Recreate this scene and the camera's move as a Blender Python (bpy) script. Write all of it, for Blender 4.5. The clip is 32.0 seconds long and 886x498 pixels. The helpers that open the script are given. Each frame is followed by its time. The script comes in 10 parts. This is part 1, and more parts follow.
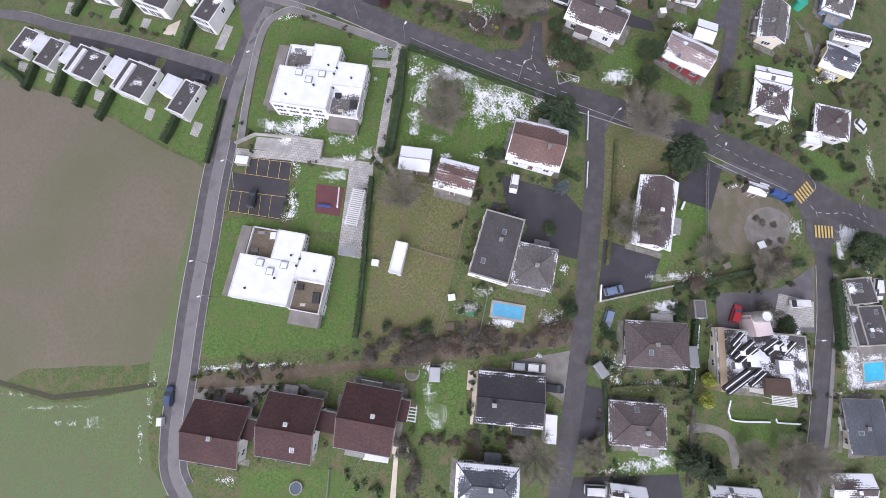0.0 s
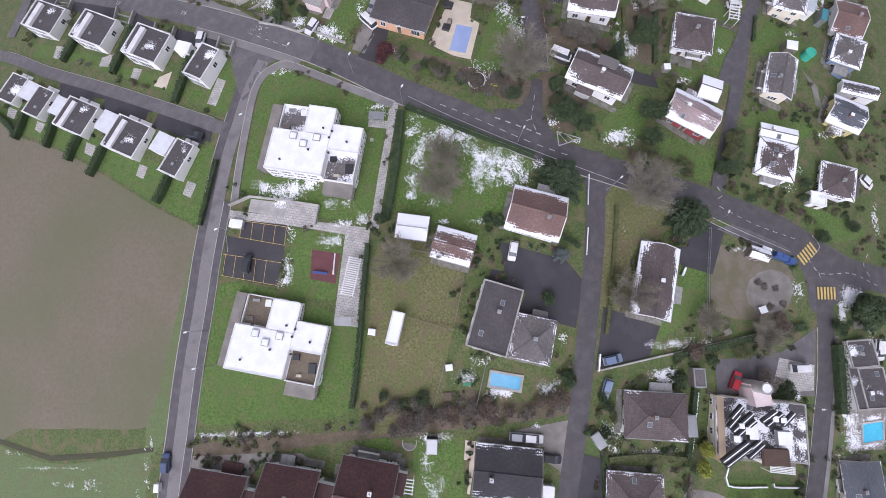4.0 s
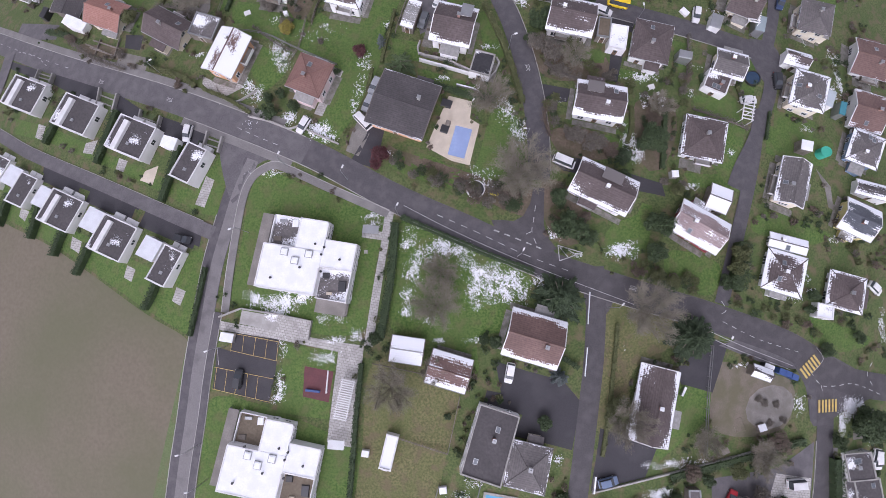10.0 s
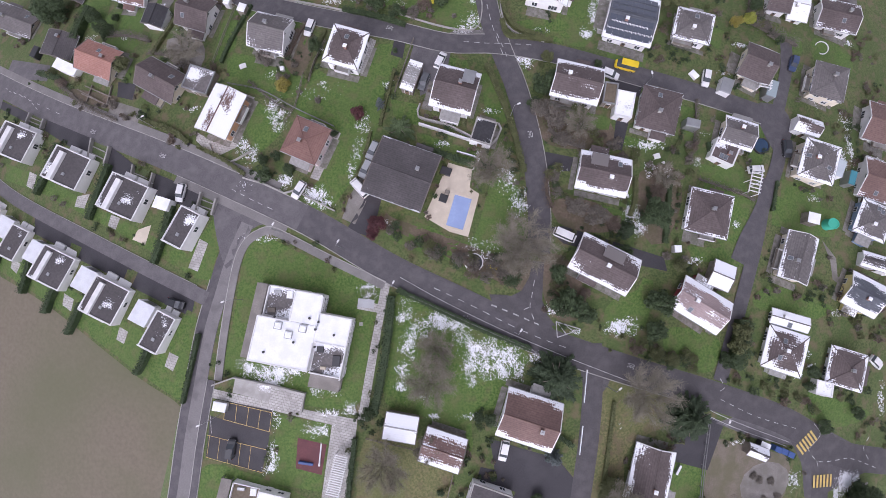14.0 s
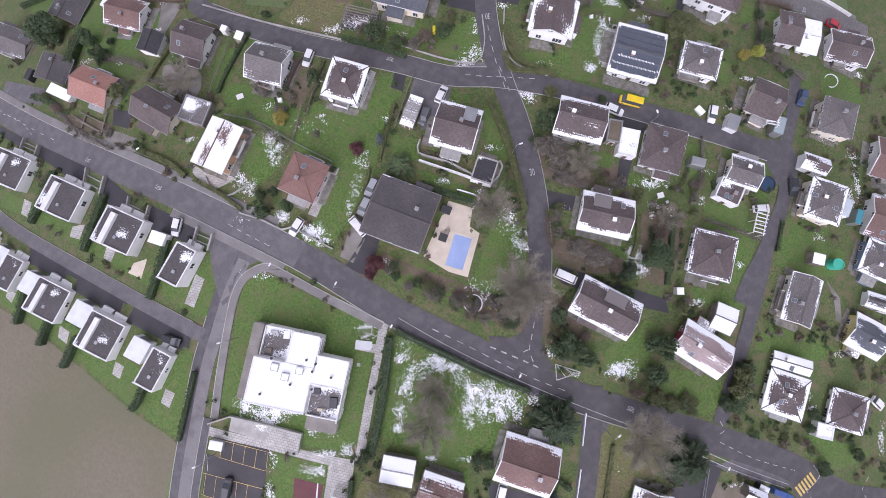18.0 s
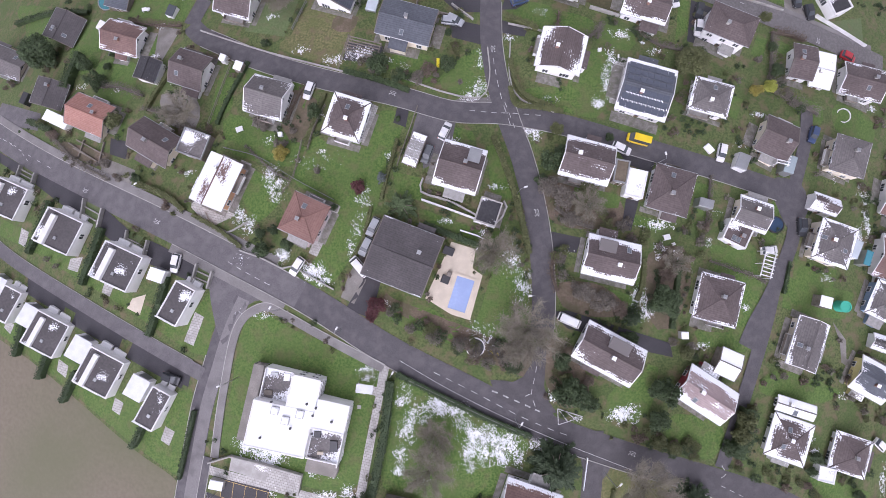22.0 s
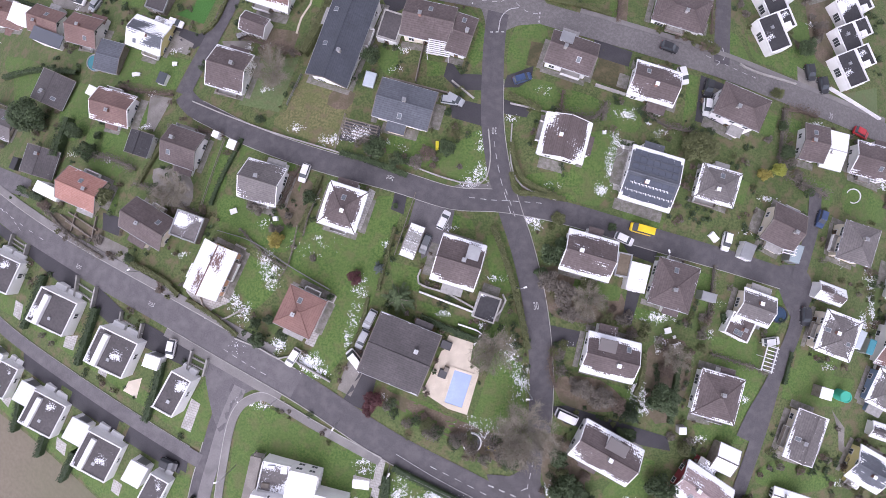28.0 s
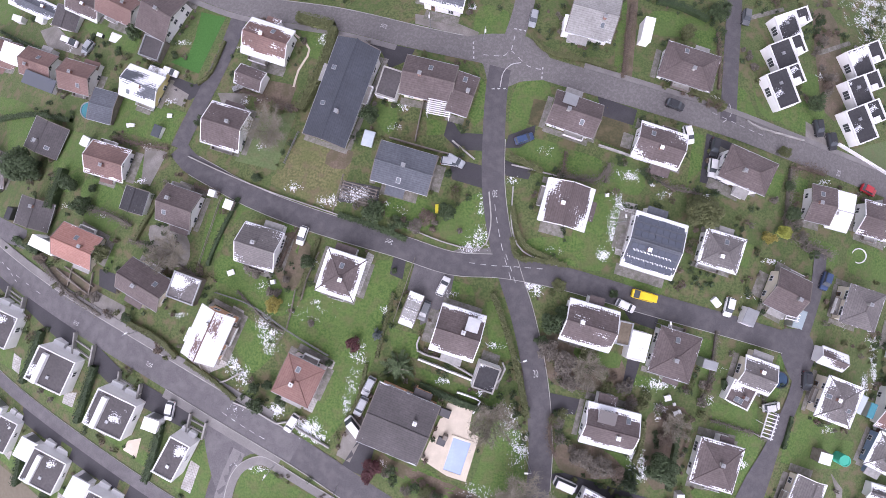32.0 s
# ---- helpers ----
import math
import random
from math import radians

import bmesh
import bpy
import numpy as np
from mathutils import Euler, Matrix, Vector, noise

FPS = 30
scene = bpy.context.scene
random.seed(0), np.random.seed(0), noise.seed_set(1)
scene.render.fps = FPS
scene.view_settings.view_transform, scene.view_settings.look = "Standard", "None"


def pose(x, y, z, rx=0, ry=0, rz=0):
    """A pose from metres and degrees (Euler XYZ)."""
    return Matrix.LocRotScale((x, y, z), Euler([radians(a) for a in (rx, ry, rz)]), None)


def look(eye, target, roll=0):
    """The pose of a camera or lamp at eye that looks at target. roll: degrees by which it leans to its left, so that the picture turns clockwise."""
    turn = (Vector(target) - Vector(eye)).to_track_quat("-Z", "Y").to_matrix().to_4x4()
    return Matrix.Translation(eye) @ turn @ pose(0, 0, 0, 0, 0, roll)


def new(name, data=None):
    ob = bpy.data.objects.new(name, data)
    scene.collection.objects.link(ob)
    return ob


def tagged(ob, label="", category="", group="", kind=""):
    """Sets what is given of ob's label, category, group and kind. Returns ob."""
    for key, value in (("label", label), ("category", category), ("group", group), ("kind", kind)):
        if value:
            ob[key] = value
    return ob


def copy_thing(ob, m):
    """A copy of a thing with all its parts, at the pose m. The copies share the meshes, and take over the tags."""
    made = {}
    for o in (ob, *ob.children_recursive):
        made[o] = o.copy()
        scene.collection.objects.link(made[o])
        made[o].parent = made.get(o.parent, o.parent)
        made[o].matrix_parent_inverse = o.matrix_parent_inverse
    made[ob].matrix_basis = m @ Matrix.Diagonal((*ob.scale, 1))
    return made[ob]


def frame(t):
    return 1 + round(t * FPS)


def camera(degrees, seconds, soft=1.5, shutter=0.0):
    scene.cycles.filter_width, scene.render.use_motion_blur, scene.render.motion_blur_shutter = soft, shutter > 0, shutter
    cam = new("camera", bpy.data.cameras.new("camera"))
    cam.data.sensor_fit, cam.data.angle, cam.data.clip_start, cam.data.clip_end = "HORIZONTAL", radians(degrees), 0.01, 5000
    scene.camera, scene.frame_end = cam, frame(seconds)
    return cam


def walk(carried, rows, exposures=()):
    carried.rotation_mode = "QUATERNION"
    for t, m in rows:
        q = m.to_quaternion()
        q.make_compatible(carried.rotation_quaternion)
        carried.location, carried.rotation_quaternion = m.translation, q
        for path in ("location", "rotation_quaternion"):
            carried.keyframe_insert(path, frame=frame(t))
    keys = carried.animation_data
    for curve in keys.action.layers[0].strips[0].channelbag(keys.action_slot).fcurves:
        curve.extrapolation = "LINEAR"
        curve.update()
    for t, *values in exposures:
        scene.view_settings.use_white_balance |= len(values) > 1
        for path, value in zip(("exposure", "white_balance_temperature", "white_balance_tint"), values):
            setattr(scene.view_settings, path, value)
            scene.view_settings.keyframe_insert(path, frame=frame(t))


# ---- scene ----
cam = camera(97.3, 32.0, soft=0.85)
METRES, EYE, TILT, LEAN, TURN = 124.66, 84.0, 0.0, 0.0, 0.0
ROWS = [
    (0.0, 0.0, 0.0, 0.0, -2.41, -77.95, 0.51),
    (0.5, 0.0012, 0.0147, 0.002, -2.4, -78.09, 0.51),
    (1.0, 0.0024, 0.0311, 0.0041, -2.41, -78.25, 0.51),
    (1.5, 0.0034, 0.0468, 0.006, -2.42, -78.43, 0.51),
    (2.0, 0.005, 0.0638, 0.0081, -2.43, -78.62, 0.52),
    (2.5, 0.0065, 0.0805, 0.0102, -2.43, -78.8, 0.51),
    (3.0, 0.0078, 0.0985, 0.0124, -2.41, -78.99, 0.49),
    (3.5, 0.0091, 0.1159, 0.0146, -2.37, -79.2, 0.51),
    (5.5, 0.0139, 0.1911, 0.0229, -2.27, -80.19, 0.51),
    (6.0, 0.0153, 0.2109, 0.0247, -2.2, -80.45, 0.51),
    (6.5, 0.0165, 0.2293, 0.0263, -2.15, -80.66, 0.51),
    (7.0, 0.0179, 0.2504, 0.0284, -2.1, -80.94, 0.5),
    (7.5, 0.019, 0.2698, 0.0299, -2.02, -81.14, 0.51),
    (8.0, 0.0205, 0.2907, 0.0314, -1.95, -81.37, 0.5),
    (8.5, 0.0222, 0.3097, 0.0326, -1.9, -81.58, 0.5),
    (9.0, 0.0236, 0.3304, 0.0336, -1.86, -81.82, 0.49),
    (9.5, 0.025, 0.3491, 0.0346, -1.78, -82.05, 0.49),
    (10.0, 0.0265, 0.3693, 0.0351, -1.71, -82.25, 0.49),
    (10.5, 0.0282, 0.3884, 0.0357, -1.63, -82.47, 0.48),
    (11.0, 0.0291, 0.4085, 0.0363, -1.53, -82.71, 0.47),
    (11.5, 0.0303, 0.427, 0.037, -1.39, -82.91, 0.47),
    (12.0, 0.0317, 0.447, 0.0378, -1.18, -83.08, 0.46),
    (12.5, 0.033, 0.4651, 0.0385, -1.06, -83.3, 0.45),
    (13.0, 0.0343, 0.484, 0.0392, -0.93, -83.49, 0.44),
    (13.5, 0.035, 0.5002, 0.0399, -0.75, -83.71, 0.41),
    (14.0, 0.0353, 0.515, 0.0406, -0.59, -83.92, 0.42),
    (14.5, 0.0358, 0.5277, 0.0408, -0.5, -84.02, 0.43),
    (16.5, 0.038, 0.5695, 0.0405, -0.2, -84.48, 0.44),
    (17.0, 0.038, 0.5787, 0.0402, -0.14, -84.64, 0.44),
    (17.5, 0.038, 0.5864, 0.0396, -0.09, -84.75, 0.44),
    (18.0, 0.0377, 0.5955, 0.0392, -0.02, -84.89, 0.43),
    (18.5, 0.0373, 0.6036, 0.0388, 0.04, -85.03, 0.42),
    (19.0, 0.0371, 0.6127, 0.0383, 0.12, -85.17, 0.43),
    (19.5, 0.0368, 0.6216, 0.0378, 0.18, -85.31, 0.43),
    (20.0, 0.0364, 0.6325, 0.0373, 0.26, -85.46, 0.43),
    (20.5, 0.0359, 0.643, 0.0369, 0.31, -85.62, 0.42),
    (21.0, 0.0353, 0.6558, 0.0365, 0.38, -85.81, 0.42),
    (21.5, 0.0348, 0.6681, 0.0363, 0.46, -86.0, 0.45),
    (22.0, 0.0341, 0.6819, 0.0362, 0.52, -86.18, 0.47),
    (22.5, 0.0335, 0.695, 0.0362, 0.53, -86.38, 0.48),
    (23.0, 0.0332, 0.7103, 0.036, 0.57, -86.61, 0.5),
    (23.5, 0.0333, 0.7241, 0.036, 0.6, -86.77, 0.5),
    (24.0, 0.0338, 0.7396, 0.0361, 0.65, -87.02, 0.53),
    (24.5, 0.0342, 0.7543, 0.0362, 0.71, -87.19, 0.52),
    (25.0, 0.0341, 0.7699, 0.0361, 0.72, -87.34, 0.53),
    (25.5, 0.0341, 0.7854, 0.036, 0.77, -87.56, 0.54),
    (27.5, 0.0362, 0.8491, 0.0345, 0.94, -88.32, 0.56),
    (28.0, 0.0368, 0.8659, 0.034, 1.02, -88.47, 0.59),
    (28.5, 0.0373, 0.8816, 0.0336, 1.06, -88.67, 0.63),
    (29.0, 0.0366, 0.8982, 0.0332, 1.09, -88.84, 0.61),
    (29.5, 0.0369, 0.9134, 0.0326, 1.12, -89.0, 0.62),
    (30.0, 0.0366, 0.9304, 0.032, 1.14, -89.25, 0.63),
    (30.5, 0.0369, 0.9458, 0.0312, 1.17, -89.42, 0.66),
    (31.0, 0.0365, 0.9632, 0.0302, 1.18, -89.63, 0.65),
    (31.5, 0.0365, 0.9787, 0.0291, 1.22, -89.8, 0.66),
    (32.0, 0.0363, 0.9963, 0.028, 1.26, -90.0, 0.69),
]
walk(cam, [(t, pose(0, 0, EYE, TILT, LEAN, TURN) @ pose(METRES * x, METRES * y, METRES * z, 90 + pitch, roll, yaw)) for t, x, y, z, yaw, pitch, roll in ROWS],
     [(0.0, 0.48, 5920, 21), (6.0, 0.40, 5920, 24), (12.0, 0.38, 5940, 26), (19.0, 0.62, 5940, 26), (25.0, 0.74, 5940, 27), (32.0, 0.98, 5940, 28)])

# ---- light: a bright overcast winter sky ----
world = bpy.data.worlds.new("overcast_sky")
scene.world = world
world.use_nodes = True
_n, _l = world.node_tree.nodes, world.node_tree.links
sky = _n.new("ShaderNodeTexSky")
sky.sky_type, sky.sun_disc = "NISHITA", False
sky.sun_elevation, sky.sun_rotation = radians(32), radians(200)
sky.air_density, sky.dust_density, sky.ozone_density = 1.0, 4.0, 1.0
grey = _n.new("ShaderNodeHueSaturation")
grey.inputs["Saturation"].default_value = 0.12
_l.new(sky.outputs[0], grey.inputs["Color"])
_l.new(grey.outputs[0], _n["Background"].inputs["Color"])
_n["Background"].inputs["Strength"].default_value = 0.15
sky.altitude = 400
sun = new("sun", bpy.data.lights.new("sun", "SUN"))
sun.data.energy, sun.data.angle, sun.data.color = 0.7, radians(40), (1.0, 0.985, 0.97)
sun.matrix_world = look((0, 0, 200), (30, 90, 0))


# ---- materials ----
MATS = {}


def nodes_of(name):
    m = bpy.data.materials.new(name)
    m.use_nodes = True
    return m, m.node_tree.nodes, m.node_tree.links, m.node_tree.nodes["Principled BSDF"]


def noise_fac(n, l, vec, scale, lo, hi, detail=6.0):
    t = n.new("ShaderNodeTexNoise")
    t.inputs["Scale"].default_value, t.inputs["Detail"].default_value = scale, detail
    l.new(vec, t.inputs["Vector"])
    r = n.new("ShaderNodeMapRange")
    r.inputs["From Min"].default_value, r.inputs["From Max"].default_value = lo, hi
    l.new(t.outputs["Fac"], r.inputs["Value"])
    return r.outputs["Result"], t.outputs["Fac"]


def mixed(n, l, fac, a, b):
    m = n.new("ShaderNodeMix")
    m.data_type = "RGBA"
    if hasattr(fac, "is_linked"):
        l.new(fac, m.inputs[0])
    else:
        m.inputs[0].default_value = fac
    for s, v in ((m.inputs[6], a), (m.inputs[7], b)):
        if hasattr(v, "is_linked"):
            l.new(v, s)
        else:
            s.default_value = (*v, 1)
    return m.outputs[2]


def calc(n, l, op, a, b=None):
    m = n.new("ShaderNodeMath")
    m.operation = op
    for s, v in zip(m.inputs, (a, b)):
        if v is None:
            continue
        if hasattr(v, "is_linked"):
            l.new(v, s)
        else:
            s.default_value = v
    return m.outputs[0]


def bumped(n, l, b, height, strength, dist=0.05):
    u = n.new("ShaderNodeBump")
    u.inputs["Strength"].default_value, u.inputs["Distance"].default_value = strength, dist
    l.new(height, u.inputs["Height"])
    l.new(u.outputs[0], b.inputs["Normal"])


def surface(name, a, b, c=None, large=0.12, fine=3.0, rough=0.85, bump=0.4, metal=0.0, ground=False, spread=(0.38, 0.62)):
    """A two-scale surface: a to b in fine grain, c in large patches."""
    if name in MATS:
        return MATS[name]
    m, n, l, p = nodes_of(name)
    co = n.new("ShaderNodeNewGeometry").outputs["Position"] if ground else n.new("ShaderNodeTexCoord").outputs["Object"]
    f, raw = noise_fac(n, l, co, fine, 0.3, 0.7)
    col = mixed(n, l, f, a, b)
    g, _ = noise_fac(n, l, co, large, *spread)
    col = mixed(n, l, calc(n, l, "MULTIPLY", g, 0.75), col, c or tuple(v * 0.75 for v in a))
    l.new(col, p.inputs["Base Color"])
    p.inputs["Roughness"].default_value, p.inputs["Metallic"].default_value = rough, metal
    if bump:
        bumped(n, l, p, raw, bump)
    MATS[name] = m
    return m


def plain(name, c, rough=0.5, metal=0.0):
    return surface(name, c, tuple(v * 0.88 for v in c), tuple(v * 0.8 for v in c), 0.6, 8.0, rough, 0.05, metal)


def grass_material(name, a, b, c, worn):
    """Lawn with tufts, moss and winter-brown patches."""
    m, n, l, p = nodes_of(name)
    co = n.new("ShaderNodeNewGeometry").outputs["Position"]
    f1, raw = noise_fac(n, l, co, 2.2, 0.38, 0.62, 12)
    f2, _ = noise_fac(n, l, co, 0.13, 0.38, 0.64, 5)
    f3, _ = noise_fac(n, l, co, 0.42, 0.50, 0.66, 9)
    col = mixed(n, l, f1, a, b)
    col = mixed(n, l, calc(n, l, "MULTIPLY", f2, 0.6), col, c)
    col = mixed(n, l, calc(n, l, "MULTIPLY", f3, worn), col, (0.15, 0.12, 0.07))
    l.new(col, p.inputs["Base Color"])
    p.inputs["Roughness"].default_value = 0.95
    bumped(n, l, p, raw, 0.8, 0.12)
    MATS[name] = m
    return m


def block_paving(name, a, b, joint, size, turn):
    """Rows of paving blocks with darker joints and uneven tone."""
    m, n, l, p = nodes_of(name)
    co = n.new("ShaderNodeNewGeometry").outputs["Position"]
    mp = n.new("ShaderNodeMapping")
    mp.inputs["Rotation"].default_value = (0, 0, radians(turn))
    l.new(co, mp.inputs["Vector"])
    br = n.new("ShaderNodeTexBrick")
    br.inputs["Scale"].default_value = 1.0
    br.inputs["Brick Width"].default_value, br.inputs["Row Height"].default_value = size
    br.inputs["Mortar Size"].default_value = 0.035
    br.inputs["Color1"].default_value, br.inputs["Color2"].default_value, br.inputs["Mortar"].default_value = (*a, 1), (*b, 1), (*joint, 1)
    l.new(mp.outputs[0], br.inputs["Vector"])
    f, raw = noise_fac(n, l, co, 0.5, 0.40, 0.66, 7)
    col = mixed(n, l, calc(n, l, "MULTIPLY", f, 0.5), br.outputs["Color"], joint)
    l.new(col, p.inputs["Base Color"])
    p.inputs["Roughness"].default_value = 0.88
    bumped(n, l, p, br.outputs["Fac"], -0.4, 0.02)
    MATS[name] = m
    return m


ROOF_TONES = {"brown": ((0.088, 0.068, 0.066), (0.142, 0.114, 0.110)), "grey": ((0.115, 0.105, 0.105), (0.175, 0.160, 0.155)),
              "dark": ((0.066, 0.060, 0.062), (0.105, 0.095, 0.096)), "black": ((0.030, 0.030, 0.034), (0.052, 0.050, 0.054)),
              "redbrown": ((0.150, 0.092, 0.080), (0.215, 0.138, 0.120)), "maroon": ((0.048, 0.022, 0.022), (0.098, 0.043, 0.040)),
              "orange": ((0.300, 0.145, 0.112), (0.390, 0.215, 0.175)), "rosy": ((0.290, 0.222, 0.218), (0.390, 0.310, 0.302)),
              "brick": ((0.200, 0.108, 0.090), (0.255, 0.150, 0.125)),
              "slate": ((0.080, 0.088, 0.105), (0.120, 0.130, 0.150)), "darkslate": ((0.046, 0.052, 0.066), (0.068, 0.076, 0.092)), "pale": ((0.40, 0.40, 0.40), (0.55, 0.55, 0.55)), "tin": ((0.24, 0.235, 0.225), (0.36, 0.355, 0.345)),
              "wood": ((0.140, 0.110, 0.075), (0.200, 0.165, 0.120))}


def roof_material(tone, snow, seed, flat=False):
    """Roof covering with rows of tiles and half-melted snow that holds longest along the eaves."""
    key = "roof_%s_%02d_%d_%d" % (tone, round(snow * 20), seed % 3, flat)
    if key in MATS:
        return MATS[key]
    m, n, l, p = nodes_of(key)
    a, b = ROOF_TONES[tone]
    uv = n.new("ShaderNodeUVMap").outputs[0]
    xyz = n.new("ShaderNodeSeparateXYZ")
    l.new(uv, xyz.inputs[0])
    shift = n.new("ShaderNodeVectorMath")
    shift.inputs[1].default_value = (seed % 3 * 37.0, seed % 3 * 11.0, 0)
    l.new(uv, shift.inputs[0])
    co = shift.outputs[0]
    f1, raw = noise_fac(n, l, co, 1.7, 0.3, 0.7, 8)
    f2, _ = noise_fac(n, l, co, 0.22, 0.35, 0.65, 4)
    col = mixed(n, l, f1, a, b)
    col = mixed(n, l, calc(n, l, "MULTIPLY", f2, 0.45), col, tuple(v * 0.6 for v in a))
    height = raw
    if not flat:
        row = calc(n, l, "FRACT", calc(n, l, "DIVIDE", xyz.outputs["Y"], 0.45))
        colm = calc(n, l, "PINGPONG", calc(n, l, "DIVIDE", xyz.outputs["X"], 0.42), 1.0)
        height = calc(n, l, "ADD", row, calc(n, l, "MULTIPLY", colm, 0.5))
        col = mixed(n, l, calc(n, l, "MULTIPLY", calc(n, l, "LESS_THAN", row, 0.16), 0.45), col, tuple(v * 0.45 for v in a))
    rough = 0.8
    if snow > 0:
        stretch = n.new("ShaderNodeMapping")
        stretch.inputs["Scale"].default_value = (1.0, 1.0, 1.0) if flat else (0.6, 1.0, 1.0)
        l.new(co, stretch.inputs["Vector"])
        g1, _ = noise_fac(n, l, stretch.outputs[0], 0.22, 0.0, 1.0, 3)
        g2, _ = noise_fac(n, l, stretch.outputs[0], 3.2, 0.0, 1.0, 8)
        s = calc(n, l, "ADD", calc(n, l, "MULTIPLY", g1, 0.70), calc(n, l, "MULTIPLY", g2, 0.30))
        if not flat:
            near = calc(n, l, "MAXIMUM", calc(n, l, "SUBTRACT", 1.0, calc(n, l, "DIVIDE", xyz.outputs["Y"], 2.1)), 0.0)
            s = calc(n, l, "ADD", s, calc(n, l, "MULTIPLY", near, 0.27 * min(1.0, 0.25 + 2.2 * snow)))
            fine = calc(n, l, "PINGPONG", calc(n, l, "DIVIDE", xyz.outputs["X"], 0.19), 1.0)
            gap = calc(n, l, "ADD", calc(n, l, "MULTIPLY", calc(n, l, "PINGPONG", calc(n, l, "DIVIDE", xyz.outputs["Y"], 0.27), 1.0), 0.065), calc(n, l, "MULTIPLY", fine, 0.042))
            s = calc(n, l, "SUBTRACT", s, calc(n, l, "MULTIPLY", gap, 1.0 if snow < 0.85 else 0.2))
        edge = 0.648 - 0.29 * snow
        r = n.new("ShaderNodeMapRange")
        r.inputs["From Min"].default_value, r.inputs["From Max"].default_value = edge, edge + 0.060
        l.new(s, r.inputs["Value"])
        col = mixed(n, l, r.outputs[0], col, (0.84, 0.86, 0.90))
        height = calc(n, l, "ADD", calc(n, l, "MULTIPLY", height, 0.4), r.outputs[0])
    l.new(col, p.inputs["Base Color"])
    p.inputs["Roughness"].default_value = rough
    bumped(n, l, p, height, 0.5, 0.04)
    MATS[key] = m
    return m


GRASS = grass_material("grass", (0.060, 0.088, 0.026), (0.128, 0.150, 0.056), (0.062, 0.106, 0.026), 0.85)
LAWN = grass_material("lawn", (0.054, 0.112, 0.020), (0.114, 0.178, 0.042), (0.088, 0.136, 0.036), 0.34)
TURF = grass_material("artificial_turf", (0.040, 0.130, 0.020), (0.056, 0.162, 0.030), (0.046, 0.142, 0.024), 0.0)
MEADOW = grass_material("meadow", (0.098, 0.104, 0.042), (0.190, 0.178, 0.080), (0.102, 0.126, 0.040), 0.8)
LAWN_PALE = grass_material("pale_meadow", (0.094, 0.138, 0.052), (0.132, 0.176, 0.072), (0.114, 0.142, 0.066), 0.35)
MEADOW_DARK = grass_material("dark_moss", (0.070, 0.066, 0.030), (0.095, 0.085, 0.042), (0.060, 0.060, 0.028), 0.6)
SOIL = surface("soil", (0.120, 0.088, 0.062), (0.180, 0.140, 0.105), (0.090, 0.085, 0.045), 0.4, 2.5, 0.95, 0.8, ground=True)
FIELD = surface("field_soil", (0.148, 0.128, 0.090), (0.180, 0.156, 0.114), (0.122, 0.126, 0.070), 0.035, 1.2, 0.95, 0.5, ground=True, spread=(0.40, 0.66))
ASPHALT = surface("asphalt", (0.098, 0.092, 0.098), (0.134, 0.125, 0.131), (0.165, 0.154, 0.158), 0.5, 4.0, 0.85, 0.25, ground=True, spread=(0.42, 0.70))
ASPHALT_WORN = surface("asphalt_worn", (0.125, 0.117, 0.115), (0.165, 0.155, 0.152), (0.186, 0.177, 0.174), 1.6, 3.0, 0.88, 0.3, ground=True, spread=(0.50, 0.60))
ASPHALT_MEDIUM = surface("asphalt_medium", (0.070, 0.065, 0.071), (0.096, 0.090, 0.096), (0.122, 0.114, 0.118), 0.6, 4.0, 0.82, 0.25, ground=True, spread=(0.45, 0.70))
# Darker asphalt tone of the southern and eastern streets.
ASPHALT_SOUTH = surface("asphalt_south", (0.060, 0.055, 0.059), (0.083, 0.077, 0.081), (0.104, 0.097, 0.100), 0.5, 4.0, 0.8, 0.25, ground=True, spread=(0.45, 0.70))
ASPHALT_DARK = surface("asphalt_dark", (0.037, 0.035, 0.040), (0.051, 0.048, 0.054), (0.066, 0.062, 0.067), 0.25, 5.0, 0.8, 0.25, ground=True, spread=(0.48, 0.75))
PAVEMENT = surface("pavement_asphalt", (0.165, 0.155, 0.152), (0.210, 0.200, 0.195), (0.250, 0.240, 0.232), 0.3, 4.0, 0.88, 0.25, ground=True, spread=(0.45, 0.7))
GRAVEL = surface("gravel", (0.190, 0.175, 0.160), (0.290, 0.275, 0.255), (0.150, 0.140, 0.120), 0.35, 6.0, 0.95, 0.7, ground=True)
SAND = surface("sand", (0.150, 0.126, 0.098), (0.205, 0.176, 0.142), (0.118, 0.114, 0.062), 0.35, 4.0, 0.95, 0.5, ground=True)
BEIGE = surface("beige_stone", (0.560, 0.490, 0.390), (0.640, 0.570, 0.470), (0.500, 0.440, 0.350), 0.5, 4.0, 0.8, 0.2, ground=True)
PAINT = surface("road_paint", (0.50, 0.50, 0.50), (0.60, 0.60, 0.60), (0.24, 0.23, 0.23), 1.6, 4.0, 0.7, 0.1, ground=True)
PAINT_YELLOW = surface("yellow_paint", (0.60, 0.42, 0.10), (0.68, 0.50, 0.15), (0.46, 0.36, 0.16), 0.9, 4.0, 0.7, 0.1, ground=True)
DITCH = surface("ditch_mud", (0.040, 0.036, 0.024), (0.070, 0.064, 0.040), (0.055, 0.066, 0.026), 0.5, 3.0, 0.9, 0.6, ground=True)
PATIO_DARK = surface("dark_patio", (0.055, 0.053, 0.058), (0.085, 0.082, 0.086), (0.045, 0.044, 0.046), 0.8, 3.0, 0.85, 0.3, ground=True)
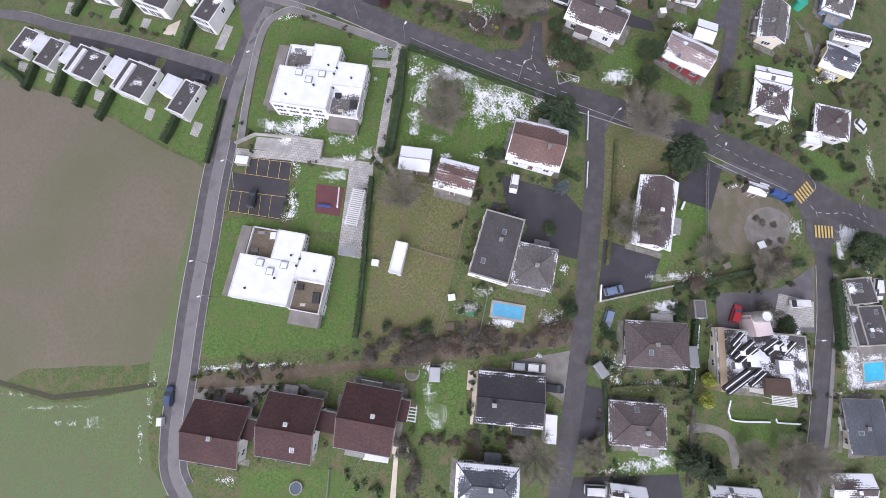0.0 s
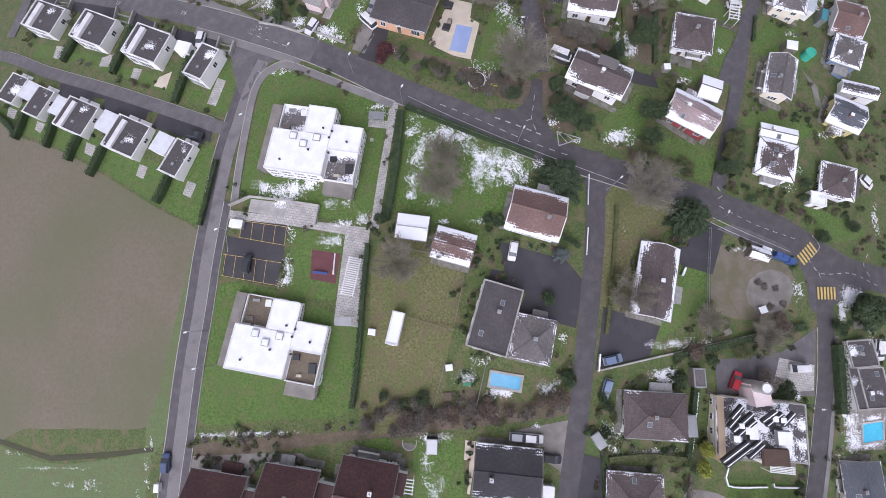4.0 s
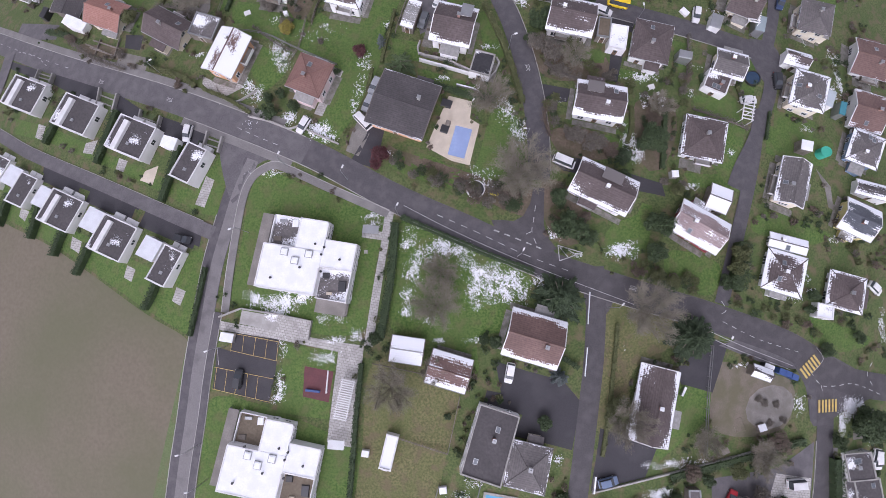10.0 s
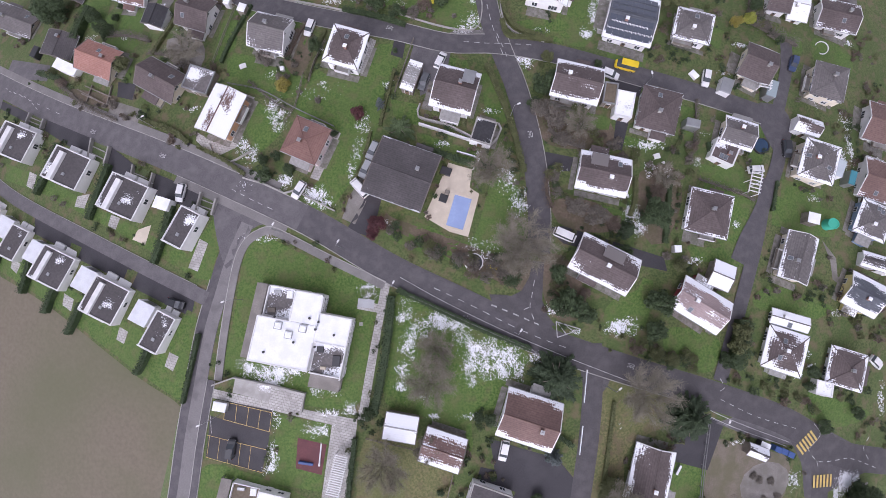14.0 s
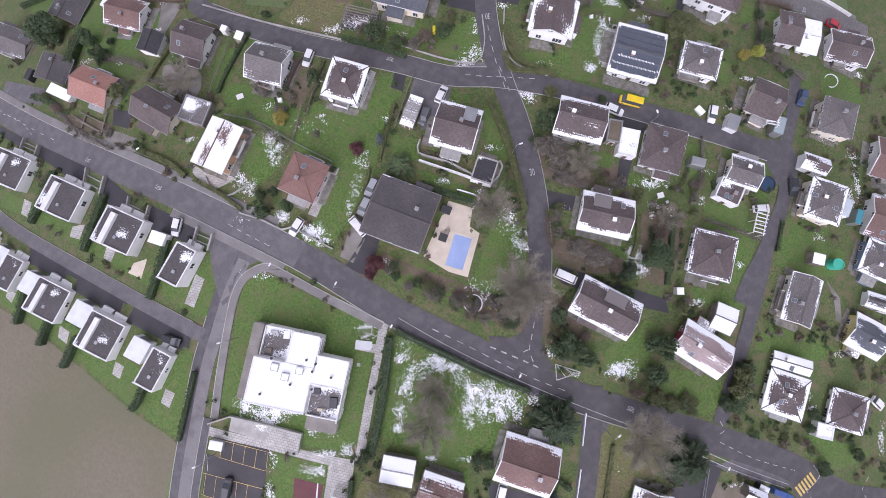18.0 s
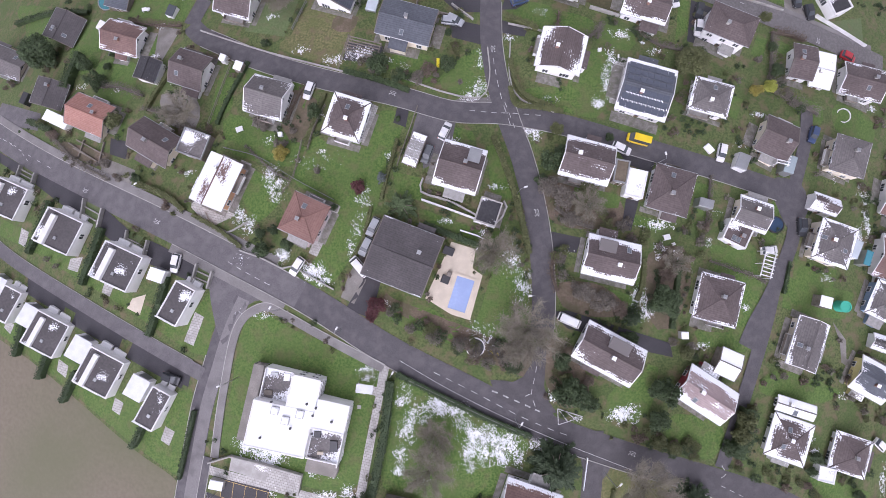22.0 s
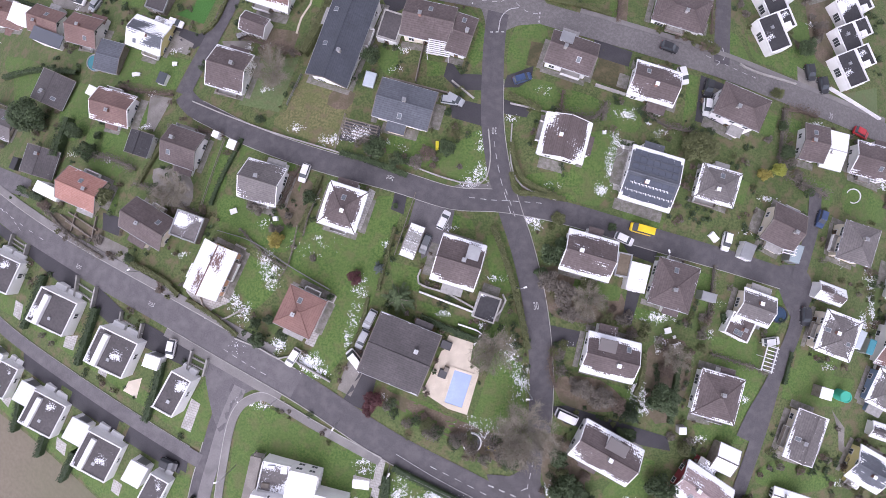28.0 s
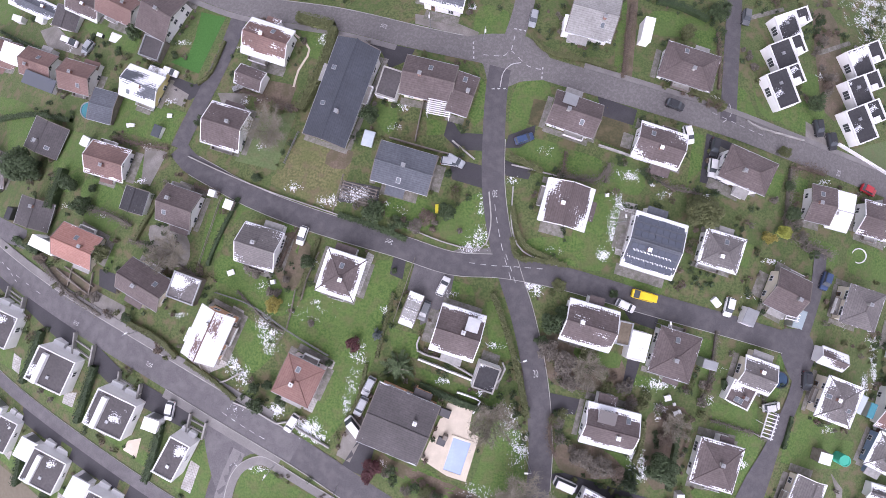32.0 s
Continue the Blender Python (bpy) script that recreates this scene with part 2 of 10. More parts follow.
ASPHALT_DRY = surface("asphalt_dry", (0.165, 0.155, 0.155), (0.215, 0.205, 0.205), (0.130, 0.122, 0.124), 0.35, 4.0, 0.9, 0.25, ground=True, spread=(0.50, 0.68))
RUBBER = surface("red_rubber", (0.125, 0.045, 0.050), (0.155, 0.060, 0.065), (0.110, 0.045, 0.050), 0.4, 4.0, 0.9, 0.2, ground=True)
SNOW = surface("snow", (0.80, 0.82, 0.85), (0.88, 0.89, 0.92), (0.74, 0.76, 0.78), 0.5, 3.0, 0.7, 0.4)
CONCRETE = surface("concrete", (0.34, 0.33, 0.31), (0.42, 0.41, 0.39), (0.27, 0.26, 0.24), 0.5, 4.0, 0.85, 0.3)
WOODGREY = surface("weathered_wood", (0.185, 0.160, 0.135), (0.250, 0.225, 0.195), (0.140, 0.120, 0.100), 0.8, 4.0, 0.85, 0.3)
WALLS = {"white": surface("white_render", (0.78, 0.78, 0.78), (0.83, 0.83, 0.83), (0.72, 0.71, 0.70), 0.3, 3.0, 0.85, 0.15),
         "cream": surface("cream_render", (0.74, 0.68, 0.56), (0.79, 0.73, 0.62), (0.66, 0.60, 0.49), 0.3, 3.0, 0.85, 0.15),
         "yellow": surface("yellow_render", (0.68, 0.60, 0.27), (0.74, 0.66, 0.33), (0.60, 0.53, 0.25), 0.3, 3.0, 0.85, 0.15),
         "tan": surface("tan_render", (0.50, 0.38, 0.26), (0.56, 0.44, 0.31), (0.43, 0.33, 0.23), 0.3, 3.0, 0.85, 0.15),
         "orange": surface("orange_render", (0.62, 0.37, 0.22), (0.68, 0.43, 0.28), (0.55, 0.33, 0.20), 0.3, 3.0, 0.85, 0.15),
         "pink": surface("pink_render", (0.70, 0.58, 0.57), (0.76, 0.66, 0.65), (0.62, 0.50, 0.50), 0.3, 3.0, 0.85, 0.15),
         "blue": surface("blue_render", (0.20, 0.28, 0.40), (0.25, 0.33, 0.45), (0.17, 0.24, 0.34), 0.3, 3.0, 0.85, 0.15),
         "red": surface("red_boards", (0.28, 0.05, 0.06), (0.34, 0.07, 0.08), (0.22, 0.04, 0.05), 0.3, 3.0, 0.8, 0.15),
         "wood": WOODGREY}
WHITE = plain("white_paint", (0.78, 0.78, 0.78), 0.5)
DARKMETAL = plain("dark_metal", (0.06, 0.06, 0.065), 0.45, 0.4)
METAL = plain("galvanised_metal", (0.42, 0.43, 0.44), 0.4, 0.7)
BRICKRED = surface("chimney_brick", (0.26, 0.15, 0.12), (0.33, 0.20, 0.16), (0.20, 0.12, 0.10), 1.0, 6.0, 0.9, 0.4)
GLASS = plain("window_glass", (0.075, 0.085, 0.095), 0.12)
RUBBERBLACK = plain("tyre_rubber", (0.025, 0.025, 0.026), 0.85)
BARK = surface("bark", (0.150, 0.125, 0.102), (0.215, 0.185, 0.155), (0.120, 0.110, 0.080), 0.8, 6.0, 0.95, 0.5)
TWIG = surface("twigs", (0.200, 0.180, 0.140), (0.290, 0.262, 0.215), (0.165, 0.158, 0.110), 0.8, 4.0, 0.95, 0.0)


def leaf_material(name, a, b):
    m, n, l, p = nodes_of(name)
    co = n.new("ShaderNodeNewGeometry").outputs["Position"]
    f, _ = noise_fac(n, l, co, 0.9, 0.3, 0.7)
    r = n.new("ShaderNodeNewGeometry").outputs["Random Per Island"]
    col = mixed(n, l, f, a, b)
    col = mixed(n, l, calc(n, l, "MULTIPLY", r, 0.5), col, tuple(v * 0.45 for v in a))
    l.new(col, p.inputs["Base Color"])
    p.inputs["Roughness"].default_value = 0.75
    MATS[name] = m
    return m


PAVING = block_paving("block_paving", (0.400, 0.385, 0.365), (0.500, 0.485, 0.465), (0.220, 0.210, 0.190), (0.8, 0.55), 12)


LEAVES = {"star_fir": leaf_material("star_fir_needles", (0.060, 0.095, 0.035), (0.100, 0.145, 0.060)),
          "fir": leaf_material("fir_needles", (0.030, 0.052, 0.022), (0.055, 0.085, 0.036)),
          "spruce": leaf_material("blue_spruce_needles", (0.095, 0.120, 0.115), (0.150, 0.175, 0.170)),
          "laurel": leaf_material("laurel_leaves", (0.035, 0.060, 0.022), (0.065, 0.100, 0.036)),
          "hedge": leaf_material("hedge_leaves", (0.032, 0.060, 0.022), (0.058, 0.090, 0.034)),
          "moss": leaf_material("mossy_leaves", (0.085, 0.100, 0.035), (0.130, 0.140, 0.055)),
          "lime": leaf_material("lime_leaves", (0.260, 0.300, 0.040), (0.360, 0.380, 0.070)),
          "gold": leaf_material("golden_leaves", (0.240, 0.210, 0.040), (0.330, 0.280, 0.060)),
          "purple": leaf_material("purple_leaves", (0.075, 0.022, 0.026), (0.115, 0.038, 0.040)),
          "rust": leaf_material("rusty_leaves", (0.115, 0.086, 0.064), (0.172, 0.132, 0.100)),
          "grey": leaf_material("bare_twigs", (0.120, 0.105, 0.085), (0.190, 0.168, 0.140))}


# ---- building blocks ----
G0, GX, GY, GXX, GXY, GYY = -0.691, 0.00038, 0.16422, -0.001146, 0.000197, -0.001021


def ground(x, y):
    """Height of the ground: a low dome, bent to fit the camera's view."""
    return max(G0 + GX * x + GY * y + GXX * x * x + GXY * x * y + GYY * y * y, -45.0)


BUILT, PATCHED = [], []


class Shape:
    """A growing mesh: vertices, faces, face materials and optional roof coordinates."""

    def __init__(self):
        self.v, self.f, self.m, self.uv = [], [], [], {}

    def quad(self, pts, slot=0, uv=None):
        k = len(self.v)
        self.v += [tuple(q) for q in pts]
        self.f.append(tuple(range(k, k + len(pts))))
        self.m.append(slot)
        if uv:
            self.uv[len(self.f) - 1] = uv

    def box(self, x, y, z, sx, sy, sz, rz=0.0, slot=0, taper=1.0):
        """A box whose base is centred at x, y, z."""
        c, s, k = math.cos(radians(rz)), math.sin(radians(rz)), len(self.v)
        for h, w in ((0, 1.0), (sz, taper)):
            for ax, ay in ((-1, -1), (1, -1), (1, 1), (-1, 1)):
                dx, dy = ax * sx / 2 * w, ay * sy / 2 * w
                self.v.append((x + c * dx - s * dy, y + s * dx + c * dy, z + h))
        for q in ((3, 2, 1, 0), (4, 5, 6, 7), (0, 1, 5, 4), (1, 2, 6, 5), (2, 3, 7, 6), (3, 0, 4, 7)):
            self.f.append(tuple(k + i for i in q))
            self.m.append(slot)

    def slab(self, top, drop, slot=0, uv=None):
        """A plate with the given top corners, hanging down by drop."""
        low = [(x, y, z - drop) for x, y, z in top]
        self.quad(top, slot, uv)
        self.quad(low[::-1], slot)
        for i in range(len(top)):
            j = (i + 1) % len(top)
            self.quad((top[i], low[i], low[j], top[j]), slot)

    def tube(self, a, b, r0, r1, n=6, slot=0, caps=True):
        a, b = Vector(a), Vector(b)
        d = (b - a).normalized()
        u = d.orthogonal().normalized()
        w = d.cross(u)
        k = len(self.v)
        for p, r in ((a, r0), (b, r1)):
            for i in range(n):
                t = 2 * math.pi * i / n
                self.v.append(tuple(p + (u * math.cos(t) + w * math.sin(t)) * r))
        for i in range(n):
            j = (i + 1) % n
            self.f.append((k + i, k + j, k + n + j, k + n + i))
            self.m.append(slot)
        if caps:
            self.f += [tuple(k + n - 1 - i for i in range(n)), tuple(k + n + i for i in range(n))]
            self.m += [slot, slot]

    def mesh(self, name, *mats):
        me = bpy.data.meshes.new(name)
        me.from_pydata(self.v, [], self.f)
        for m in mats:
            me.materials.append(m)
        me.polygons.foreach_set("material_index", self.m)
        if self.uv:
            layer = me.uv_layers.new(name="UVMap")
            for i, co in self.uv.items():
                for li, c in zip(me.polygons[i].loop_indices, co):
                    layer.data[li].uv = c
        return me


def thing(name, x, y, rz, label, category, group="", kind="", z=None):
    """An Empty at the thing's base, which carries its parts."""
    ob = new(name)
    ob.empty_display_size = 0.5
    ob.matrix_world = pose(x, y, ground(x, y) if z is None else z, 0, 0, rz)
    return tagged(ob, label, category, group, kind)


def part(name, shape, mats, parent=None, label="", m=None):
    """Links a shape or a mesh as one object under a thing or a part."""
    mats = mats if isinstance(mats, (list, tuple)) else (mats,)
    ob = new(name, shape.mesh(name, *mats) if isinstance(shape, Shape) else shape)
    if parent is not None:
        ob.parent = parent
    if m is not None:
        ob.matrix_basis = m
    return tagged(ob, label)


def curve(pts, step=2.0, closed=False):
    """A smooth line through the points (Catmull-Rom), cut into even steps."""
    p = [Vector((a[0], a[1])) for a in pts]
    q = [p[-1], *p, p[0], p[1]] if closed else [2 * p[0] - p[1], *p, 2 * p[-1] - p[-2]]
    out = []
    for i in range(1, len(q) - 2):
        a, b, c, d = q[i - 1:i + 3]
        k = max(1, round((c - b).length / step))
        for j in range(k):
            t = j / k
            out.append(0.5 * (2 * b + (c - a) * t + (2 * a - 5 * b + 4 * c - d) * t * t + (3 * b - a - 3 * c + d) * t ** 3))
    if not closed:
        out.append(p[-1])
    return out


def offset_line(line, d):
    out = []
    for i, p in enumerate(line):
        t = (line[min(i + 1, len(line) - 1)] - line[max(i - 1, 0)]).normalized()
        out.append(p + Vector((-t.y, t.x)) * d)
    return out


def strip(line, d0, d1, lift, thick=0.0, shape=None):
    """A band along a line between two offsets, laid on the ground."""
    s = shape or Shape()
    a, b = offset_line(line, d0), offset_line(line, d1)
    at = lambda p, h: (p.x, p.y, ground(p.x, p.y) + h)
    for i in range(len(line) - 1):
        n = 3 if abs(d1 - d0) > 4 else 1
        for j in range(n):
            f0, f1 = j / n, (j + 1) / n
            c = [a[i].lerp(b[i], f0), a[i + 1].lerp(b[i + 1], f0), a[i + 1].lerp(b[i + 1], f1), a[i].lerp(b[i], f1)]
            if d1 > d0:
                c = c[::-1]
            s.quad([at(p, lift) for p in c][::-1])
        if thick:
            for e in (a, b):
                s.quad((at(e[i], lift), at(e[i + 1], lift), at(e[i + 1], lift - thick), at(e[i], lift - thick)))
    return s


def patch(name, pts, mat, lift, label="", category="", smooth=False, kind="structure", parent=None, thick=0.0, step=2.5):
    """A piece of ground cover with the given outline, draped on the domed ground."""
    line = curve(pts, step, True) if smooth else [Vector(p[:2]) for p in pts]
    if name != "bed":
        PATCHED.append((name, [(p.x, p.y) for p in line]))
    bm = bmesh.new()
    f = bm.faces.new([bm.verts.new((p.x, p.y, 0)) for p in line])
    bmesh.ops.triangulate(bm, faces=[f])
    for _ in range(5):
        far = [e for e in bm.edges if e.calc_length() > 5.0]
        if not far:
            break
        bmesh.ops.subdivide_edges(bm, edges=far, cuts=1)
        bmesh.ops.triangulate(bm, faces=bm.faces[:])
    if sum(g.normal.z for g in bm.faces) < 0:
        bmesh.ops.reverse_faces(bm, faces=bm.faces[:])
    for v in bm.verts:
        v.co.z = ground(v.co.x, v.co.y) + lift
    if thick:
        ext = bmesh.ops.extrude_edge_only(bm, edges=[e for e in bm.edges if e.is_boundary])
        for v in ext["geom"]:
            if isinstance(v, bmesh.types.BMVert):
                v.co.z -= thick
    me = bpy.data.meshes.new(name)
    bm.to_mesh(me)
    bm.free()
    me.materials.append(mat)
    ob = new(name, me)
    if parent is not None:
        ob.parent = parent
        return tagged(ob, label)
    return tagged(ob, label, category or name.replace("_", " "), "", kind)


# ---- the ground and its covers ----
def ground_sheet():
    xs = [-2600, -1400, -700, -400, -280, -230] + list(range(-200, 201, 4)) + [230, 280, 400, 700, 1400, 2600]
    ys = [-2600, -1400, -700, -400, -250, -150] + list(range(-110, 271, 4)) + [300, 350, 450, 700, 1400, 2600]
    v = [(x, y, ground(x, y)) for y in ys for x in xs]
    w = len(xs)
    f = [(j * w + i, j * w + i + 1, (j + 1) * w + i + 1, (j + 1) * w + i) for j in range(len(ys) - 1) for i in range(w - 1)]
    me = bpy.data.meshes.new("ground")
    me.from_pydata(v, [], f)
    me.materials.append(GRASS)
    tagged(new("ground", me), "mossy winter grass of the gardens and verges", "ground", "", "structure")


ground_sheet()
LINES = {}


def road(name, width, pts, lift, mat, label):
    line = curve(pts, 2.0)
    LINES[name] = (line, width)
    tagged(part("road", strip(line, -width / 2, width / 2, lift), mat), label, "road", "", "structure")


road("left", 5.0, [(-40.6, 79.8), (-43.7, 72.5), (-46.1, 64.4), (-48.5, 55.9), (-50.7, 43.9), (-52.7, 32.9), (-54.4, 22.0), (-56.3, 12.1), (-57.8, 3.5), (-59.2, -5.1), (-60.9, -13.6), (-62.1, -20.9), (-62.2, -28.2), (-58.9, -34.9)], 0.060, ASPHALT_MEDIUM, "grey asphalt residential street")
tagged(part("road", strip(LINES["left"][0], -0.5, 2.38, 0.0655), ASPHALT_DRY), "pale dry wheel track of the field road", "road", "", "structure")
road("main", 6.3, [(-177.8, 152.9), (-130.9, 128.2), (-97.5, 111.8), (-63.2, 97.2), (-43.1, 88.1), (-25.2, 79.4), (-7.3, 68.9), (8.5, 61.2), (22.9, 54.1), (41.3, 47.5), (60.6, 41.4), (78.7, 34.9), (89.2, 29.3), (97.2, 24.9), (115.3, 21.0)], 0.068, ASPHALT, "grey asphalt residential street")
# Main street in three tones, darker towards the east.
tagged(part("road", strip([p for p in LINES["main"][0] if -27 < p.x < 20], -3.12, 3.12, 0.0735), ASPHALT_MEDIUM), "grey newer asphalt of the main street", "road", "", "structure")
tagged(part("road", strip([p for p in LINES["main"][0] if p.x > 17.5], -3.12, 3.12, 0.0735), ASPHALT_SOUTH), "dark newer asphalt of the main street", "road", "", "structure")
road("east", 4.8, [(89.5, 29.9), (90.2, 21.0), (90.0, 11.7), (89.1, -0.1), (87.4, -10.4), (85.6, -23.1), (83.8, -33.3), (81.6, -43.6)], 0.076, ASPHALT_SOUTH, "grey asphalt residential street")
road("mid", 4.4, [(35.4, 52.7), (35.3, 43.2), (34.3, 32.7), (32.2, 19.0), (30.3, 6.9), (28.0, -7.3), (25.3, -21.3), (21.8, -37.1)], 0.084, ASPHALT_SOUTH, "grey asphalt residential street")
road("north", 4.9, [(16.6, 170.6), (14.9, 161.5), (14.2, 150.8), (14.1, 138.0), (15.6, 127.0), (17.9, 118.6), (20.3, 111.5), (22.6, 102.1), (24.1, 92.8), (24.8, 82.2), (24.4, 72.0)], 0.092, ASPHALT_MEDIUM, "grey asphalt residential street")
road("upper", 4.9, [(-60.0, 146.8), (-56.7, 143.4), (-51.1, 140.4), (-39.4, 134.8), (-24.5, 129.6), (-6.7, 124.8), (5.5, 121.2), (16.4, 120.7), (29.7, 118.4), (48.2, 113.4), (67.7, 108.4), (84.0, 103.9)], 0.100, ASPHALT_MEDIUM, "grey asphalt residential street")
road("upleft", 4.4, [(-47.7, 183.6), (-50.5, 171.5), (-54.8, 159.8), (-58.4, 151.0), (-60.0, 146.8)], 0.108, ASPHALT_MEDIUM, "grey asphalt residential street")
road("top", 5.8, [(-65.8, 192.5), (-46.5, 183.8), (-22.6, 178.4), (-2.1, 172.7), (16.2, 168.5), (30.3, 164.3), (49.7, 159.0), (68.5, 154.1), (87.2, 148.4), (116.8, 140.1)], 0.116, ASPHALT_WORN, "worn grey asphalt street with patched surface")
road("topn", 4.6, [(17.5, 169.2), (19.1, 174.3), (20.9, 180.3), (22.3, 188.0)], 0.124, ASPHALT_WORN, "worn grey asphalt street with patched surface")
road("topright", 4.0, [(68.3, 155.0), (70.3, 168.5), (73.6, 187.0), (74.7, 191.9)], 0.132, ASPHALT_MEDIUM, "grey asphalt residential street")
road("right", 3.6, [(84.4, 103.9), (83.5, 95.7), (80.4, 88.3), (76.4, 80.9), (72.4, 74.9), (69.9, 70.0)], 0.140, ASPHALT_MEDIUM, "grey asphalt residential street")
road("right2", 3.4, [(79.4, 89.2), (75.1, 74.7), (70.3, 61.1), (67.2, 52.1), (64.3, 43.8)], 0.148, ASPHALT_MEDIUM, "grey asphalt residential street")
road("rightn", 3.4, [(83.5, 103.9), (86.3, 110.8), (89.0, 118.4), (90.3, 126.2)], 0.156, ASPHALT_MEDIUM, "grey asphalt residential street")
road("lane", 3.2, [(-137.7, 104.0), (-119.3, 95.7), (-104.2, 87.7), (-80.2, 77.1), (-60.6, 68.3), (-48.6, 62.9)], 0.164, ASPHALT, "grey asphalt residential street")
road("westlink", 4.4, [(-124.5, 104.8), (-122.3, 113.0), (-121.6, 121.8)], 0.172, ASPHALT, "grey asphalt residential street")


# ---- houses ----
VERGE = plain("stained_verge_wood", (0.16, 0.14, 0.125), 0.7)


def window_mesh(w, h, bars=1):
    """Frame with sill and recessed panes, in one piece."""
    s = Shape()
    xs = [-w / 2 - .08]
    for i in range(bars + 1):
        c0, c1 = w * (i / (bars + 1) - .5), w * ((i + 1) / (bars + 1) - .5)
        xs += [c0 + (.04 if i else 0), c1 - (.04 if i < bars else 0)]
    xs.append(w / 2 + .08)
    zs = [-.08, 0, h, h + .08]
    k = len(xs)
    s.v += [(x, .12, z) for z in zs for x in xs]
    for j in range(3):
        for i in range(k - 1):
            q = (j * k + i, (j + 1) * k + i, (j + 1) * k + i + 1, j * k + i + 1)
            if j == 1 and i % 2 == 1:
                n = len(s.v)
                s.v += [(s.v[a][0], .03, s.v[a][2]) for a in q]
                s.f.append((n, n + 1, n + 2, n + 3))
                s.m.append(1)
                for e in range(4):
                    g = (e + 1) % 4
                    s.f.append((q[e], q[g], n + g, n + e))
                    s.m.append(0)
            else:
                s.f.append(q)
                s.m.append(0)
    n = len(s.v)
    edge = list(range(k)) + [2 * k - 1, 3 * k - 1] + list(range(4 * k - 1, 3 * k - 1, -1)) + [2 * k, k]
    s.v += [(s.v[a][0], -.05, s.v[a][2]) for a in edge]
    for e in range(len(edge)):
        g = (e + 1) % len(edge)
        s.f.append((edge[e], edge[g], n + g, n + e))
        s.m.append(0)
    return s.mesh("window", WHITE, GLASS)


WIN, WIN_WIDE, WIN_TALL = window_mesh(1.15, 1.25), window_mesh(2.0, 1.35, 2), window_mesh(1.6, 2.1, 1)


def door_mesh():
    s = Shape()
    s.box(0, 0, 0, 1.0, 0.1, 2.05, slot=1)
    for x in (-0.55, 0.55):
        s.box(x, 0.03, 0, 0.1, 0.16, 2.1)
    s.box(0, 0.03, 2.05, 1.2, 0.16, 0.1)
    s.box(0, 0.06, 1.2, 0.4, 0.06, 0.6, slot=2)
    return s.mesh("door", WHITE, plain("door_wood", (0.16, 0.10, 0.06), 0.5), GLASS)


def skylight_mesh():
    s = Shape()
    s.box(0, 0, 0, 0.95, 1.2, 0.12)
    s.box(0, 0, 0.12, 0.75, 1.0, 0.03, slot=1)
    return s.mesh("skylight", METAL, plain("skylight_glass", (0.16, 0.18, 0.20), 0.2))


DOOR, SKYLIGHT = door_mesh(), skylight_mesh()


def wall_windows(home, w, d, eave, rnd, kind, rise):
    """Windows row by row on the four walls, and one door."""
    rows = [z for z in (1.0, 3.75, 6.4) if z + 1.4 < eave + 0.15]
    for side, (length, dist, turn) in enumerate(((w, d / 2, 180), (w, d / 2, 0), (d, w / 2, 90), (d, w / 2, -90))):
        count = max(1, min(4, int(length / 3.0)))
        for zi, z in enumerate(rows):
            for i in range(count):
                u = (i + 0.5) / count * length - length / 2
                m = pose(0, 0, 0, 0, 0, turn) @ Matrix.Translation((u, dist + 0.005, z))
                if side == 0 and zi == 0 and i == count // 2:
                    part("door", DOOR, (), home, "", pose(0, 0, 0, 0, 0, turn) @ Matrix.Translation((u, dist + 0.005, 0.15)))
                    continue
                me = WIN_WIDE if (length / count > 3.6 and rnd.random() < 0.5) else WIN
                part("window", me, (), home, "", m)
        if kind == "gable" and side > 1 and rise > 1.9:
            part("window", WIN, (), home, "", pose(0, 0, 0, 0, 0, turn) @ Matrix.Translation((0, dist + 0.005, eave + 0.1)))


COUNT = [0]


def height_share(x):
    """Height share per x, lower to east and west to fit the camera's view."""
    return float(np.interp(x, (-120, -60, -40, -10, 15, 40, 70, 110), (.65, .68, .85, .97, .97, .8, .64, .6)))


